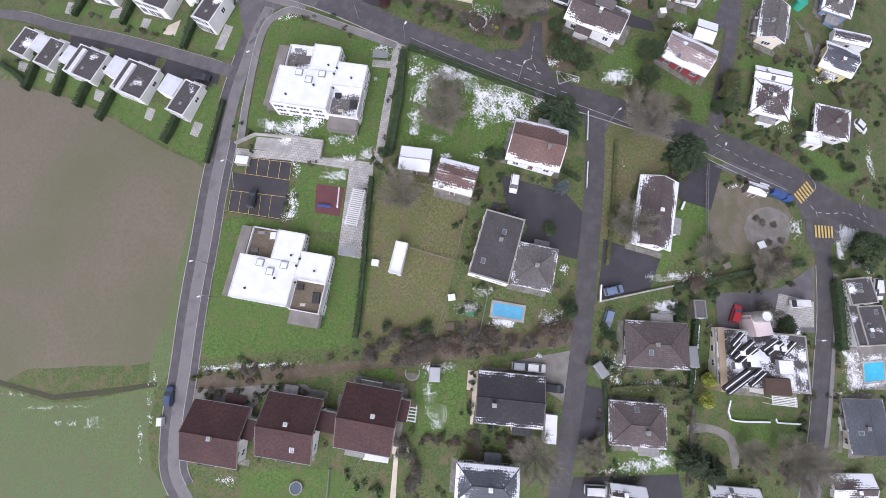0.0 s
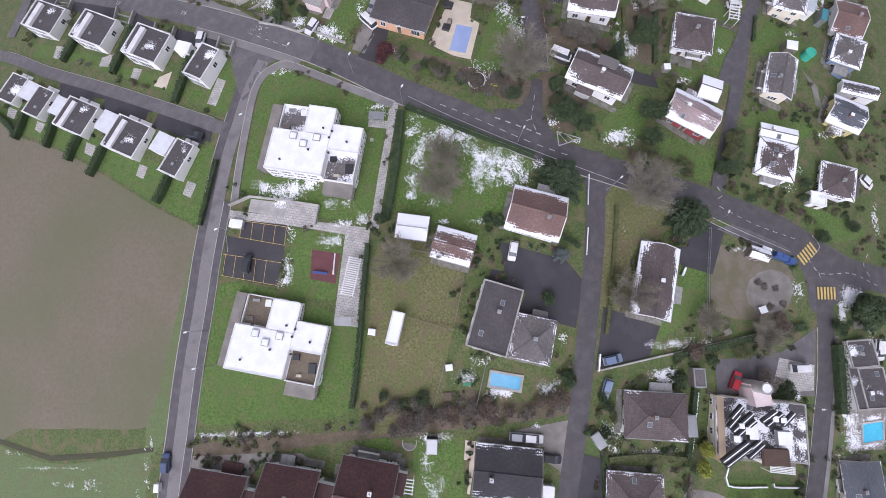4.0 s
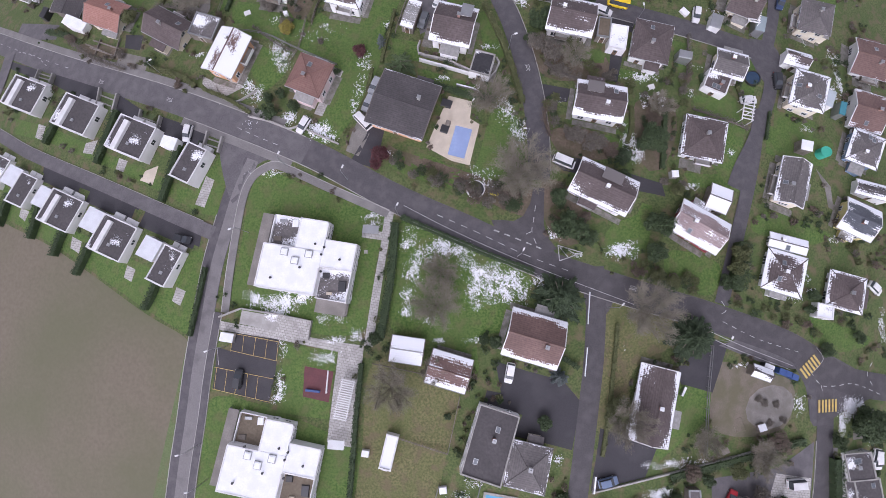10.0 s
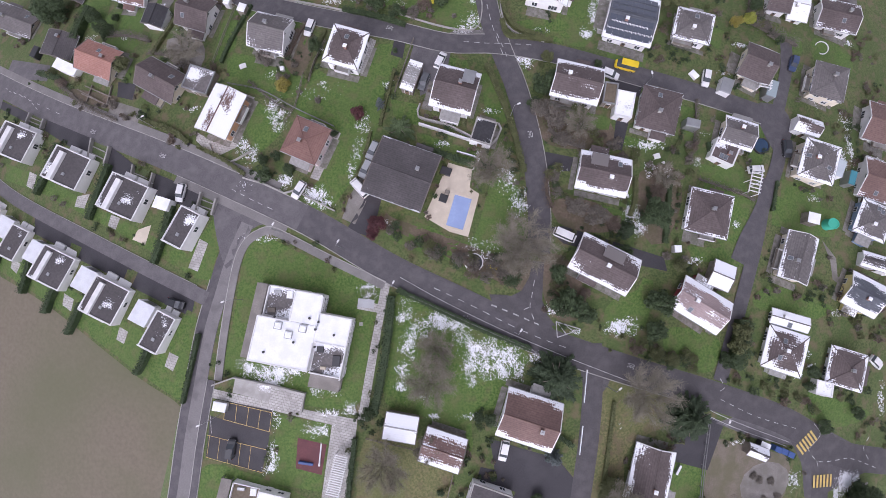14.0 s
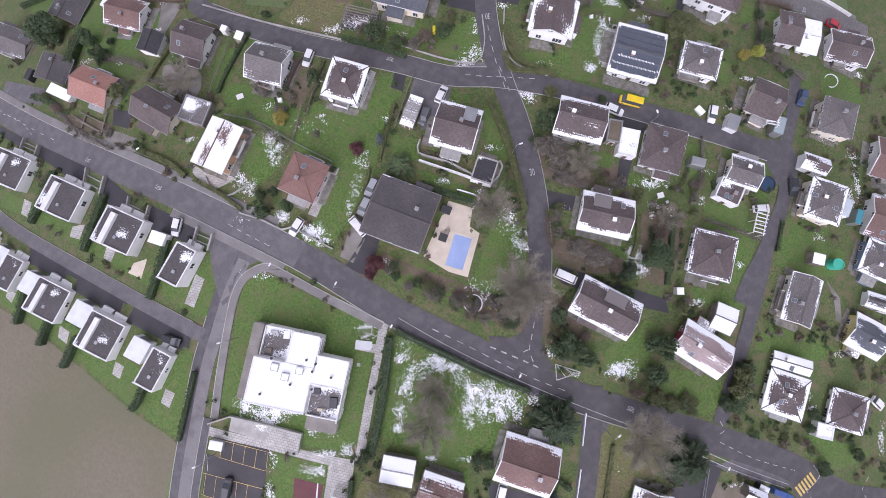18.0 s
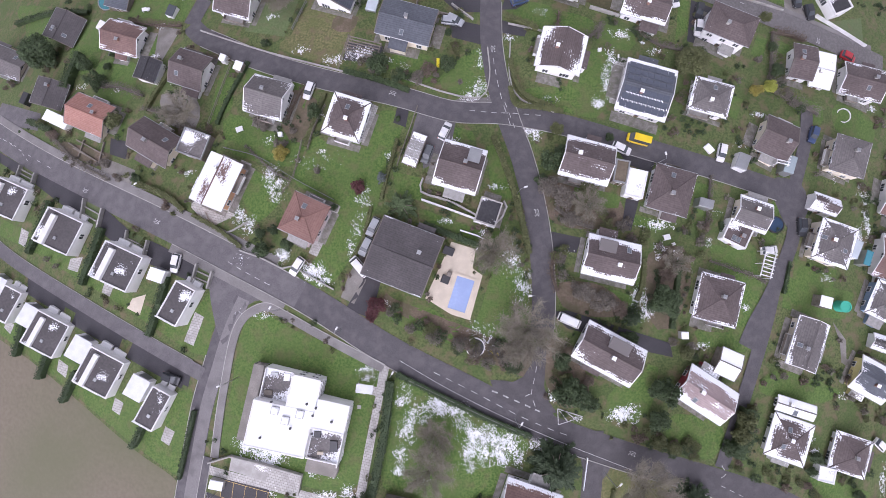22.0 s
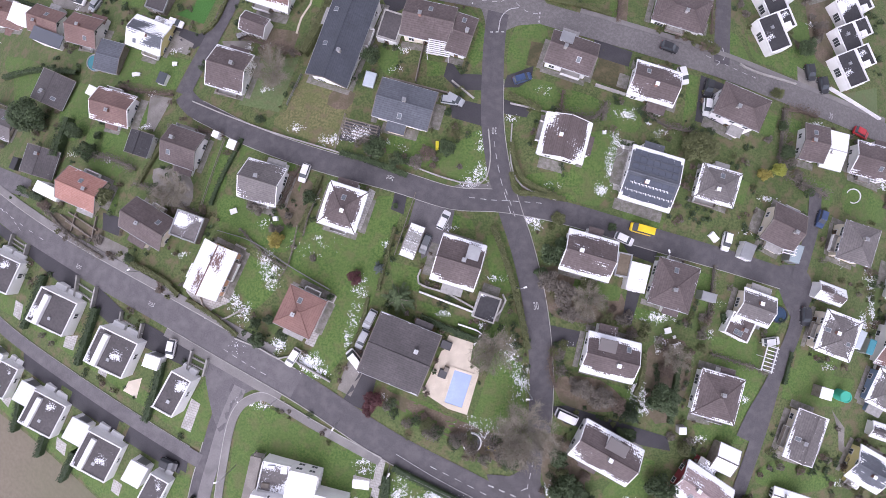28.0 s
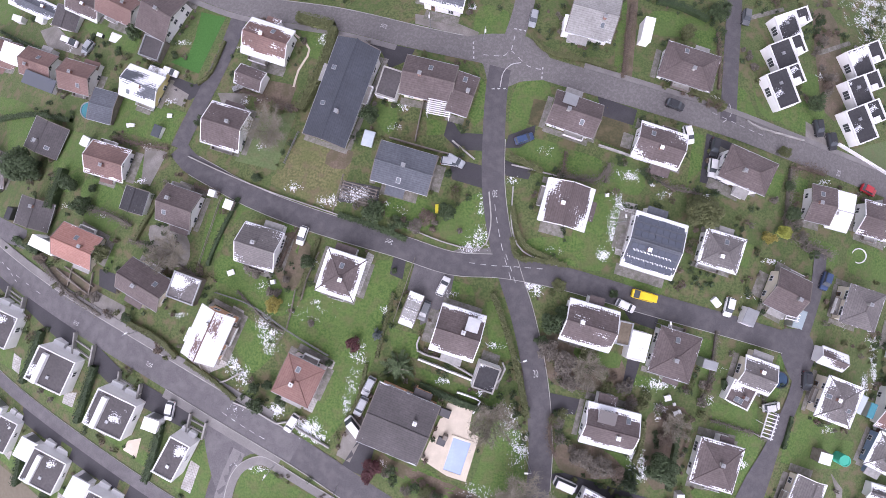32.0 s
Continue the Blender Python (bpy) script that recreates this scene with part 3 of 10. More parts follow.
def house(x, y, w, d, rz, eave, rise, kind, tone, snow, wall, label, name="house", category="house", windows=True, over=0.7, solar=0, dormers=()):
    """A building whose eaves measure w by d; the ridge runs along its own x."""
    COUNT[0] += 1
    rnd = random.Random(COUNT[0] * 7 + 3)
    home = thing(name, x, y, rz, label, category)
    view_share = height_share(x) ** (1.0 if category == "house" else 0.5)
    home.matrix_world = home.matrix_world @ Matrix.Diagonal((1, 1, view_share, 1))
    BUILT.append((x, y, w / 2, d / 2, rz, eave * view_share))
    slope = max(abs(ground(x + 5, y) - ground(x - 5, y)), abs(ground(x, y + 5) - ground(x, y - 5))) / 10
    foot = (-0.4 - slope * (w + d) / 2) / view_share
    small = eave < 3.3
    o = 0.0 if kind == "flat" else (0.25 if small else over)
    a, b = w / 2 - o, d / 2 - o
    s = Shape()
    if kind == "gable":
        t = rise * b / (d / 2)
        ends = [(-b, foot), (b, foot), (b, eave), (0, eave + t), (-b, eave)]
        p, q = [(-a, yy, zz) for yy, zz in ends], [(a, yy, zz) for yy, zz in ends]
        s.quad(p[::-1]), s.quad(q)
        for i in (4, 0, 1):
            j = (i + 1) % 5
            s.quad((p[i], p[j], q[j], q[i]))
    else:
        s.box(0, 0, foot, 2 * a, 2 * b, eave - foot - (0.0 if kind == "hip" else 0.3))
    part("wall", s, WALLS[wall], home)
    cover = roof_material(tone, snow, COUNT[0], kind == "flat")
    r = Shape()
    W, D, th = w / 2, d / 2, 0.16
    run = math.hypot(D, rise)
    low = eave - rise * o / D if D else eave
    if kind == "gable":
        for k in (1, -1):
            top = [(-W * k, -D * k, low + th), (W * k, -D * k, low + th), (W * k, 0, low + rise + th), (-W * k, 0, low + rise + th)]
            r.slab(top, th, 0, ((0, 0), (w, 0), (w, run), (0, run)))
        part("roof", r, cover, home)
        c = Shape()
        c.tube((-W - 0.02, 0, low + rise + th), (W + 0.02, 0, low + rise + th), 0.14, 0.14, 6)
        part("ridge_cap", c, surface("ridge_" + tone, *ROOF_TONES[tone]), home)
        for e in (-W, W):
            v = Shape()
            prof = [(-D, low + th + .03), (0, low + rise + th + .03), (D, low + th + .03), (D, low + th - .22), (0, low + rise + th - .22), (-D, low + th - .22)]
            v.v += [(e + q, yy, zz) for q in (-.09, .09) for yy, zz in prof]
            for i in range(6):
                j = (i + 1) % 6
                v.f.append((i, j, 6 + j, 6 + i))
            v.f += [(0, 5, 4, 1), (1, 4, 3, 2), (6, 7, 10, 11), (7, 8, 9, 10)]
            v.m = [0] * len(v.f)
            part("verge_board", v, WHITE if wall != "wood" and snow > .14 else VERGE, home)
    elif kind == "hip":
        L = max(W - D * 0.95, 0.3)
        hip = math.hypot(W - L, rise)
        z0, z1 = low + th, low + rise + th
        for k in (1, -1):
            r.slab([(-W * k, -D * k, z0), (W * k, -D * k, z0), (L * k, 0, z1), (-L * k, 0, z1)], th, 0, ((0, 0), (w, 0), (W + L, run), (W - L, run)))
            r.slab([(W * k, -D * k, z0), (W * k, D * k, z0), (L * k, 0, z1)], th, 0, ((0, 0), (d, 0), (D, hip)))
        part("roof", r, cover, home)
        c = Shape()
        c.tube((-L, 0, z1), (L, 0, z1), 0.14, 0.14, 6)
        for kx in (-1, 1):
            for ky in (-1, 1):
                c.tube((kx * W, ky * D, z0), (kx * L, 0, z1), 0.11, 0.11, 5)
        part("ridge_cap", c, surface("ridge_" + tone, *ROOF_TONES[tone]), home)
    else:
        r.slab([(-W + 0.2, -D + 0.2, eave - 0.22), (W - 0.2, -D + 0.2, eave - 0.22), (W - 0.2, D - 0.2, eave - 0.22), (-W + 0.2, D - 0.2, eave - 0.22)], 0.1, 0,
               ((0, 0), (w, 0), (w, d), (0, d)))
        part("roof", r, cover, home)
        for px, py, sx, sy in ((0, -D + .14, w, .28), (0, D - .14, w, .28), (-W + .14, 0, .28, d - .56), (W - .14, 0, .28, d - .56)):
            v = Shape()
            v.box(px, py, eave - 0.35, sx, sy, 0.38)
            part("parapet", v, METAL if wall == "wood" else (WHITE if tone != "dark" and (tone != "black" or eave > 3.6) else CONCRETE), home)
    if kind != "flat":
        for k in (1, -1):
            g = Shape()
            g.tube((-W, -(D + 0.06) * k, low + 0.07), (W, -(D + 0.06) * k, low + 0.07), 0.08, 0.08, 6)
            part("gutter", g, METAL, home)
    top_at = lambda yy: low + th + rise * (1 - abs(yy) / D)
    if not small:
        cx, cy = rnd.uniform(-0.25, 0.25) * w * (0.5 if kind == "hip" else 1), rnd.uniform(-0.16, 0.16) * d
        s = Shape()
        zc = (top_at(cy) if kind != "flat" else eave) - 0.5
        s.box(cx, cy, zc, 0.65, 0.65, 1.5)
        ch = part("chimney", s, BRICKRED if rnd.random() < 0.4 else CONCRETE, home)
        s = Shape()
        s.box(cx, cy, zc + 1.5, 0.85, 0.85, 0.08)
        s.tube((cx, cy, zc + 1.58), (cx, cy, zc + 1.85), 0.16, 0.13, 8)
        part("chimney_cap", s, METAL if snow < 0.3 else SNOW, ch)
        tilt = math.degrees(math.atan2(rise, D))
        for i in range(rnd.choice((0, 0, 1, 1, 2)) if kind != "flat" else 2):
            k = rnd.choice((1, -1))
            sx, sy = rnd.uniform(-0.3, 0.3) * w * (0.5 if kind == "hip" else 1), -k * D * rnd.uniform(0.35, 0.7)
            m = pose(sx, sy, top_at(sy), tilt * k, 0, 0) if kind != "flat" else pose(sx, sy, eave - 0.2)
            part("skylight", SKYLIGHT, (), home, "", m)
    if not small and kind != "flat" and min(w, d) > 6.5 and wall != "wood":
        k, u = rnd.choice((1, -1)), rnd.uniform(-.22, .22) * w
        pw, pd, ph = rnd.uniform(2.4, 4.2), rnd.uniform(1.5, 2.4), min(2.5, eave - .9)
        q = Shape()
        q.box(u, -k * (b + pd / 2), foot, pw, pd, ph - foot)
        porch = part("porch", q, WALLS[wall], home)
        q = Shape()
        y0, y1 = -k * (b - .02), -k * (b + pd + .3)
        q.slab([(u - pw / 2 - .25, y0, ph + .55), (u + pw / 2 + .25, y0, ph + .55), (u + pw / 2 + .25, y1, ph + .14), (u - pw / 2 - .25, y1, ph + .14)], .13, 0,
               ((0, pd), (pw, pd), (pw, 0), (0, 0)))
        part("porch_roof", q, roof_material(tone if rnd.random() < .6 else "tin", snow, COUNT[0], True), porch)
        if eave > 4:
            bw, bd, zb = rnd.uniform(3.0, 5.0), 1.5, eave * .5
            u = rnd.uniform(-.2, .2) * w
            q = Shape()
            q.box(u, k * (b + bd / 2), zb, bw, bd, .18)
            bal = part("balcony", q, CONCRETE, home)
            for px, py, sx, sy in ((u, k * (b + bd - .04), bw, .07), (u - bw / 2 + .04, k * (b + bd / 2), .07, bd), (u + bw / 2 - .04, k * (b + bd / 2), .07, bd)):
                q = Shape()
                q.box(px, py, zb + .18, sx, sy, .9)
                part("railing", q, WOODGREY if rnd.random() < .5 else WHITE, bal)
    for u, k, wide in dormers:
        q, yy = Shape(), -k * D * 0.55
        q.box(u * w, yy, top_at(yy) - 1.0, wide, D * 0.5, 1.9)
        dm = part("dormer", q, WALLS[wall], home)
        q = Shape()
        q.box(u * w, yy, top_at(yy) + 0.9, wide + .4, D * 0.5 + .4, .12)
        part("dormer_roof", q, METAL if snow < .3 else roof_material("grey", .4, 1, True), dm)
        part("window", WIN, (), dm, "", Matrix.Translation((u * w, 0, 0)) @ pose(0, 0, 0, 0, 0, 180 if k == 1 else 0) @ Matrix.Translation((0, abs(yy) + D * .25 + .01, top_at(yy) - .5)))
    for k in (1, -1):
        for i in range(solar):
            for j in range(3):
                px, py = (i + .5) / solar * w * .9 - w * .45, -k * D * (0.22 + 0.27 * j)
                q = Shape()
                q.box(0, 0, 0.02, w * .9 / solar - .1, 1.25, 0.08, slot=0)
                if i == 0 and k == 1 and j < 2:
                    m = pose(0, py, top_at(py), math.degrees(math.atan2(rise, D)) * k, 0, 0)
                    for z in range(int(w * 2)):
                        e = Shape()
                        e.box((z + .5) / 2 - w * .46 if j else (z + .5) / 2.6 - w * .40, -0.72 + .12 * (-1) ** z, 0.0, .17, 0.5, 0.09, 24)
                        part("snow_clump", e, SNOW, home, "", m)
                part("solar_panel", q, plain("solar_glass", (0.090, 0.102, 0.130), 0.25), home, "", pose(px, py, top_at(py), math.degrees(math.atan2(rise, D)) * k, 0, 0))
    if windows and not small and wall != "wood":
        wall_windows(home, 2 * a, 2 * b, eave, rnd, kind, rise)
    elif windows and small:
        part("door", DOOR, (), home, "", pose(0, 0, 0, 0, 0, 180) @ Matrix.Translation((0, b + 0.005, 0.05)))
    return home


house(-48.9, -18.5, 12.3, 12.0, -11, 5.2, 3.2, "gable", "maroon", 0.00, "white", "white-rendered house with gable dark maroon tiled roof free of snow")
house(-32.7, -17.5, 11.6, 12.4, -11, 5.2, 3.2, "gable", "maroon", 0.00, "white", "white-rendered house with gable dark maroon tiled roof free of snow")
house(-16.4, -16.3, 11.6, 12.4, -12, 5.2, 3.2, "gable", "maroon", 0.00, "white", "white-rendered house with gable dark maroon tiled roof free of snow")
house(12.4, -13.9, 13.8, 10.1, -8, 3.4, 0.9, "gable", "black", 0.12, "cream", "cream-rendered house with gable black roof with traces of snow")
house(6.8, -30.0, 12.8, 7.2, -7, 5.2, 1.5, "hip", "slate", 0.35, "white", "white-rendered house with hipped slate-grey roof with melting snow")
house(44.1, -4.4, 13.2, 9.4, -6, 3.9, 1.5, "hip", "brown", 0.12, "white", "white-rendered house with hipped brown tiled roof with traces of snow")
house(38.9, -20.4, 12.0, 8.7, -7, 3.9, 1.5, "hip", "brown", 0.12, "white", "white-rendered house with hipped brown tiled roof with traces of snow")
house(36.5, -35.0, 7.5, 3.8, -9, 3.4, 1.5, "gable", "brown", 0.80, "white", "white-rendered house with gable brown tiled roof covered in snow")
house(67.6, -8.7, 19.6, 12.1, -8, 6.0, 0.0, "flat", "dark", 0.58, "cream", "cream-rendered house with flat dark felted roof half covered in snow")
house(98.0, 5.4, 6.4, 6.2, 3, 3.4, 0.0, "flat", "dark", 0.22, "white", "white-rendered upper wing with flat dark roof and snowy edge")
house(95.7, -2.4, 2.5, 9.6, 2, 3.0, 0.0, "flat", "dark", 0.06, "white", "long flat dark porch roof beside the house", "porch", "porch")
house(100.6, -2.7, 6.9, 9.3, 1, 3.7, 0.0, "flat", "dark", 0.34, "white", "white-rendered house with flat dark roof rimmed with snow")
house(96.9, -25.5, 12.2, 9.4, -93, 4.3, 2.0, "gable", "slate", 0.05, "cream", "cream-rendered house with gable slate-grey roof free of snow")
house(93.2, -39.5, 10.1, 6.1, -3, 3.4, 1.5, "gable", "brown", 0.70, "white", "white-rendered house with gable brown tiled roof half covered in snow")
house(61.2, -37.9, 11.0, 4.2, -7, 3.4, 1.5, "gable", "grey", 0.80, "white", "white-rendered house with gable grey-brown tiled roof covered in snow")
house(21.0, 38.2, 11.5, 9.9, -18, 3.9, 2.4, "gable", "redbrown", 0.27, "white", "white-rendered house with gable reddish-brown tiled roof with melting snow")
house(46.1, 23.4, 15.8, 8.4, -106, 3.6, 2.4, "gable", "brown", 0.30, "white", "white-rendered house with gable brown tiled roof with melting snow")
house(11.3, 17.1, 8.5, 14.2, -19, 3.4, 0.0, "flat", "dark", 0.00, "white", "white-rendered house with flat dark bitumen roof free of snow")
house(18.8, 12.5, 8.6, 9.1, -15, 3.6, 0.8, "hip", "grey", 0.12, "cream", "cream-rendered house with hipped grey-brown tiled roof with traces of snow")
house(-5.1, 36.5, 6.9, 5.3, -10, 2.6, 0.3, "gable", "pale", 1.00, "wood", "weathered timber shed with gable pale sheet roof covered in snow", "shed", "shed")
house(3.4, 32.1, 8.7, 6.9, -18, 2.8, 0.9, "gable", "redbrown", 0.60, "wood", "weathered timber shed with gable reddish-brown tiled roof half covered in snow", "shed", "shed")
house(-9.5, 15.8, 2.6, 6.9, -15, 2.2, 0.0, "flat", "pale", 1.00, "white", "white-rendered garage with flat pale sheet roof covered in snow", "garage", "garage")
house(71.6, 28.7, 4.4, 2.7, -21, 2.8, 0.9, "gable", "dark", 0.50, "wood", "weathered timber shed with gable dark felted roof half covered in snow", "shed", "shed")
house(55.1, 2.6, 2.6, 4.0, -4, 2.4, 0.0, "flat", "grey", 0.05, "wood", "weathered timber shed with flat grey-brown tiled roof free of snow", "shed", "shed")
house(-4.7, 88.8, 13.3, 12.9, -21, 3.4, 0.7, "gable", "dark", 0.03, "orange", "apricot-rendered house with gable dark felted roof free of snow")
house(-82.6, 123.0, 10.3, 8.2, -22, 4.3, 2.4, "gable", "orange", 0.10, "cream", "cream-rendered house with gable orange tiled roof with traces of snow")
house(-62.9, 114.8, 10.9, 7.8, -30, 4.3, 2.8, "gable", "brown", 0.00, "cream", "cream-rendered house with gable brown tiled roof free of snow")
house(-53.4, 114.3, 6.4, 6.0, -19, 2.6, 0.0, "flat", "grey", 0.40, "wood", "weathered timber shed with flat grey-brown tiled roof with melting snow", "shed", "shed")
house(-45.8, 104.8, 11.2, 7.7, -113, 4.7, 1.6, "gable", "redbrown", 0.90, "orange", "apricot-rendered house with gable reddish-brown tiled roof covered in snow")
house(-25.4, 96.7, 8.3, 8.6, -24, 4.3, 0.6, "hip", "brick", 0.08, "pink", "pale pink house with hipped reddish-brown tiled roof with traces of snow")
house(-17.3, 118.4, 8.4, 9.2, -17, 4.3, 1.1, "hip", "brown", 0.30, "white", "white-rendered house with hipped brown tiled roof with melting snow")
house(-35.5, 123.8, 8.7, 8.7, -16, 4.3, 2.6, "gable", "grey", 0.20, "white", "white-rendered house with gable grey-brown tiled roof with traces of snow")
house(-2.7, 111.6, 3.2, 7.0, -20, 2.5, 0.3, "gable", "tin", 0.60, "wood", "weathered timber shed with gable grey metal roof half covered in snow", "shed", "shed")
house(6.9, 107.4, 9.2, 9.8, -16, 3.9, 1.9, "gable", "brown", 0.25, "white", "white-rendered house with gable brown tiled roof with melting snow", dormers=((.25,-1,2.2),))
house(12.9, 98.2, 4.6, 5.3, -18, 3.0, 0.0, "flat", "black", 0.40, "white", "white-rendered garage with flat black roof with melting snow", "garage", "garage")
house(33.7, 109.3, 10.5, 8.7, -15, 4.1, 2.0, "gable", "brown", 0.40, "white", "white-rendered house with gable brown tiled roof with melting snow")
house(41.5, 107.5, 3.0, 5.0, -11, 2.6, 0.0, "flat", "wood", 0.00, "wood", "weathered timber shed with flat wooden roof free of snow", "shed", "shed")
house(44.5, 104.9, 4.0, 6.0, -13, 2.8, 0.0, "flat", "pale", 1.00, "white", "white-rendered garage with flat pale sheet roof covered in snow", "garage", "garage")
house(51.9, 103.4, 8.9, 9.8, -16, 4.3, 1.5, "hip", "brown", 0.15, "white", "white-rendered house with hipped brown tiled roof with traces of snow")
house(38.2, 88.6, 10.9, 8.5, -13, 4.0, 1.8, "gable", "brown", 0.36, "white", "white-rendered house with gable brown tiled roof with melting snow", dormers=((-.15,-1,3.2),))
house(37.5, 69.4, 13.1, 8.3, -28, 4.0, 2.0, "gable", "brown", 0.32, "white", "white-rendered house with gable brown tiled roof with melting snow", dormers=((.05,-1,4.0),))
house(61.7, 80.3, 9.4, 9.8, -15, 4.3, 1.5, "hip", "brown", 0.25, "white", "white-rendered house with hipped brown tiled roof with melting snow")
house(58.7, 60.6, 11.3, 7.8, -33, 3.9, 2.2, "gable", "rosy", 0.62, "red", "red-boarded house with gable rosy metal roof half covered in snow")
house(64.1, 66.8, 4.9, 5.8, -24, 2.8, 0.8, "gable", "grey", 0.95, "wood", "weathered timber shed with gable grey-brown tiled roof covered in snow", "shed", "shed")
house(83.0, 70.7, 11.0, 6.8, -110, 4.7, 2.0, "gable", "grey", 0.25, "cream", "cream-rendered house with gable grey-brown tiled roof with melting snow")
house(100.6, 62.3, 8.2, 8.2, -29, 4.7, 2.2, "gable", "slate", 0.60, "yellow", "yellow house with gable slate-grey roof half covered in snow")
house(78.7, 50.2, 9.0, 9.4, -19, 3.9, 1.5, "hip", "brown", 0.45, "white", "white-rendered house with hipped brown tiled roof with melting snow")
house(80.6, 56.8, 8.5, 3.4, -17, 3.4, 0.6, "gable", "grey", 0.95, "white", "white-rendered house with gable grey-brown tiled roof covered in snow")
house(95.2, 45.6, 8.7, 8.4, -108, 3.9, 1.5, "hip", "brown", 0.20, "white", "white-rendered house with hipped brown tiled roof with traces of snow")
house(89.3, 41.4, 3.8, 3.3, -14, 2.6, 0.0, "flat", "pale", 1.00, "white", "white-rendered garage with flat pale sheet roof covered in snow", "garage", "garage")
house(78.3, 116.3, 7.6, 8.7, -25, 4.7, 2.4, "gable", "brown", 0.04, "cream", "cream-rendered house with gable brown tiled roof free of snow")
house(96.9, 113.1, 8.9, 8.0, -107, 6.0, 1.5, "hip", "grey", 0.05, "cream", "cream-rendered house with hipped grey-brown tiled roof free of snow")
house(90.0, 101.8, 6.0, 4.0, -20, 3.0, 1.2, "gable", "brown", 0.40, "white", "white-rendered garage with gable brown tiled roof with melting snow", "garage", "garage")
house(70.9, 98.8, 7.3, 6.8, -19, 4.3, 1.8, "gable", "grey", 0.40, "cream", "cream-rendered house with gable grey-brown tiled roof with melting snow")
house(67.5, 94.6, 5.5, 5.0, -26, 3.4, 0.0, "flat", "brown", 0.15, "white", "white-rendered house with flat brown tiled roof with traces of snow")
house(90.4, 92.8, 9.6, 8.2, -110, 6.0, 1.5, "hip", "grey", 0.30, "cream", "cream-rendered house with hipped grey-brown tiled roof with melting snow")
house(113.0, 103.9, 9.0, 10.0, -19, 4.7, 2.4, "gable", "redbrown", 0.15, "white", "white-rendered house with gable reddish-brown tiled roof with traces of snow")
house(108.4, 89.3, 8.0, 10.1, -20, 4.7, 2.4, "gable", "redbrown", 0.15, "white", "white-rendered house with gable reddish-brown tiled roof with traces of snow")
house(105.5, 79.6, 7.8, 8.6, -26, 4.7, 1.5, "hip", "grey", 0.30, "blue", "blue-rendered house with hipped grey-brown tiled roof with melting snow")
house(107.0, 69.5, 9.0, 3.7, -18, 3.0, 0.8, "gable", "dark", 0.50, "white", "white-rendered garage with gable dark felted roof half covered in snow", "garage", "garage")
house(47.7, 125.9, 11.2, 12.0, -16, 3.9, 1.4, "gable", "slate", 0.30, "white", "white-rendered house with gable slate-grey roof with melting snow", solar=7)
house(28.9, 133.9, 9.1, 10.0, -104, 4.3, 2.0, "gable", "brown", 0.40, "white", "white-rendered house with gable brown tiled roof with melting snow")
house(62.9, 125.0, 8.9, 7.8, -16, 4.3, 1.5, "hip", "grey", 0.30, "white", "white-rendered house with hipped grey-brown tiled roof with melting snow")
house(68.8, 142.6, 11.0, 7.5, -23, 6.9, 1.5, "hip", "brown", 0.03, "white", "white-rendered house with hipped brown tiled roof free of snow")
house(88.2, 136.0, 5.7, 8.4, -12, 4.3, 1.6, "gable", "brown", 0.10, "white", "white-rendered house with gable brown tiled roof with traces of snow")
house(94.0, 134.8, 5.1, 9.0, -14, 3.4, 0.8, "gable", "pale", 0.90, "white", "white-rendered house with gable pale sheet roof covered in snow")
house(104.9, 132.6, 10.2, 8.2, -15, 4.7, 2.0, "gable", "brown", 0.15, "white", "white-rendered house with gable brown tiled roof with traces of snow")
house(-19.3, 157.8, 22.7, 9.8, -109, 4.7, 2.0, "gable", "darkslate", 0.00, "white", "white-rendered house with gable dark slate-blue roof free of snow")
house(-0.4, 160.8, 11.4, 8.6, -12, 4.0, 1.6, "gable", "brown", 0.00, "cream", "cream-rendered house with gable brown tiled roof free of snow")
house(7.0, 157.7, 4.9, 9.0, -18, 3.4, 0.8, "gable", "brown", 0.05, "white", "white-rendered house with gable brown tiled roof free of snow")
house(-9.1, 160.6, 4.8, 6.5, -17, 2.8, 0.0, "flat", "dark", 0.00, "white", "white-rendered garage with flat dark felted roof free of snow", "garage", "garage")
house(-5.0, 141.0, 12.5, 8.6, -15, 3.9, 0.8, "gable", "slate", 0.00, "cream", "cream-rendered house with gable slate-grey roof free of snow")
house(-38.0, 171.2, 10.6, 8.6, -17, 4.1, 2.2, "gable", "redbrown", 0.55, "white", "white-rendered house with gable reddish-brown tiled roof half covered in snow")
house(-41.8, 162.6, 6.4, 4.7, -20, 2.8, 1.0, "gable", "brown", 0.15, "white", "white-rendered garage with gable brown tiled roof with traces of snow", "garage", "garage")
house(-46.1, 150.6, 9.0, 9.7, -16, 4.3, 2.4, "gable", "brown", 0.25, "white", "white-rendered house with gable brown tiled roof with melting snow")
house(31.1, 153.6, 10.6, 7.5, -18, 4.3, 1.8, "gable", "brown", 0.02, "white", "white-rendered house with gable brown tiled roof free of snow", dormers=((-.2,-1,2.6),))
house(49.6, 147.4, 10.4, 8.1, -17, 4.3, 1.8, "gable", "brown", 0.30, "white", "white-rendered house with gable brown tiled roof with melting snow")
house(36.3, 177.8, 10.6, 11.0, -14, 4.3, 1.4, "gable", "tin", 0.12, "white", "white-rendered house with gable grey metal roof with traces of snow")
house(57.8, 166.3, 12.4, 8.3, -17, 4.3, 1.5, "hip", "brown", 0.05, "white", "white-rendered house with hipped brown tiled roof free of snow")
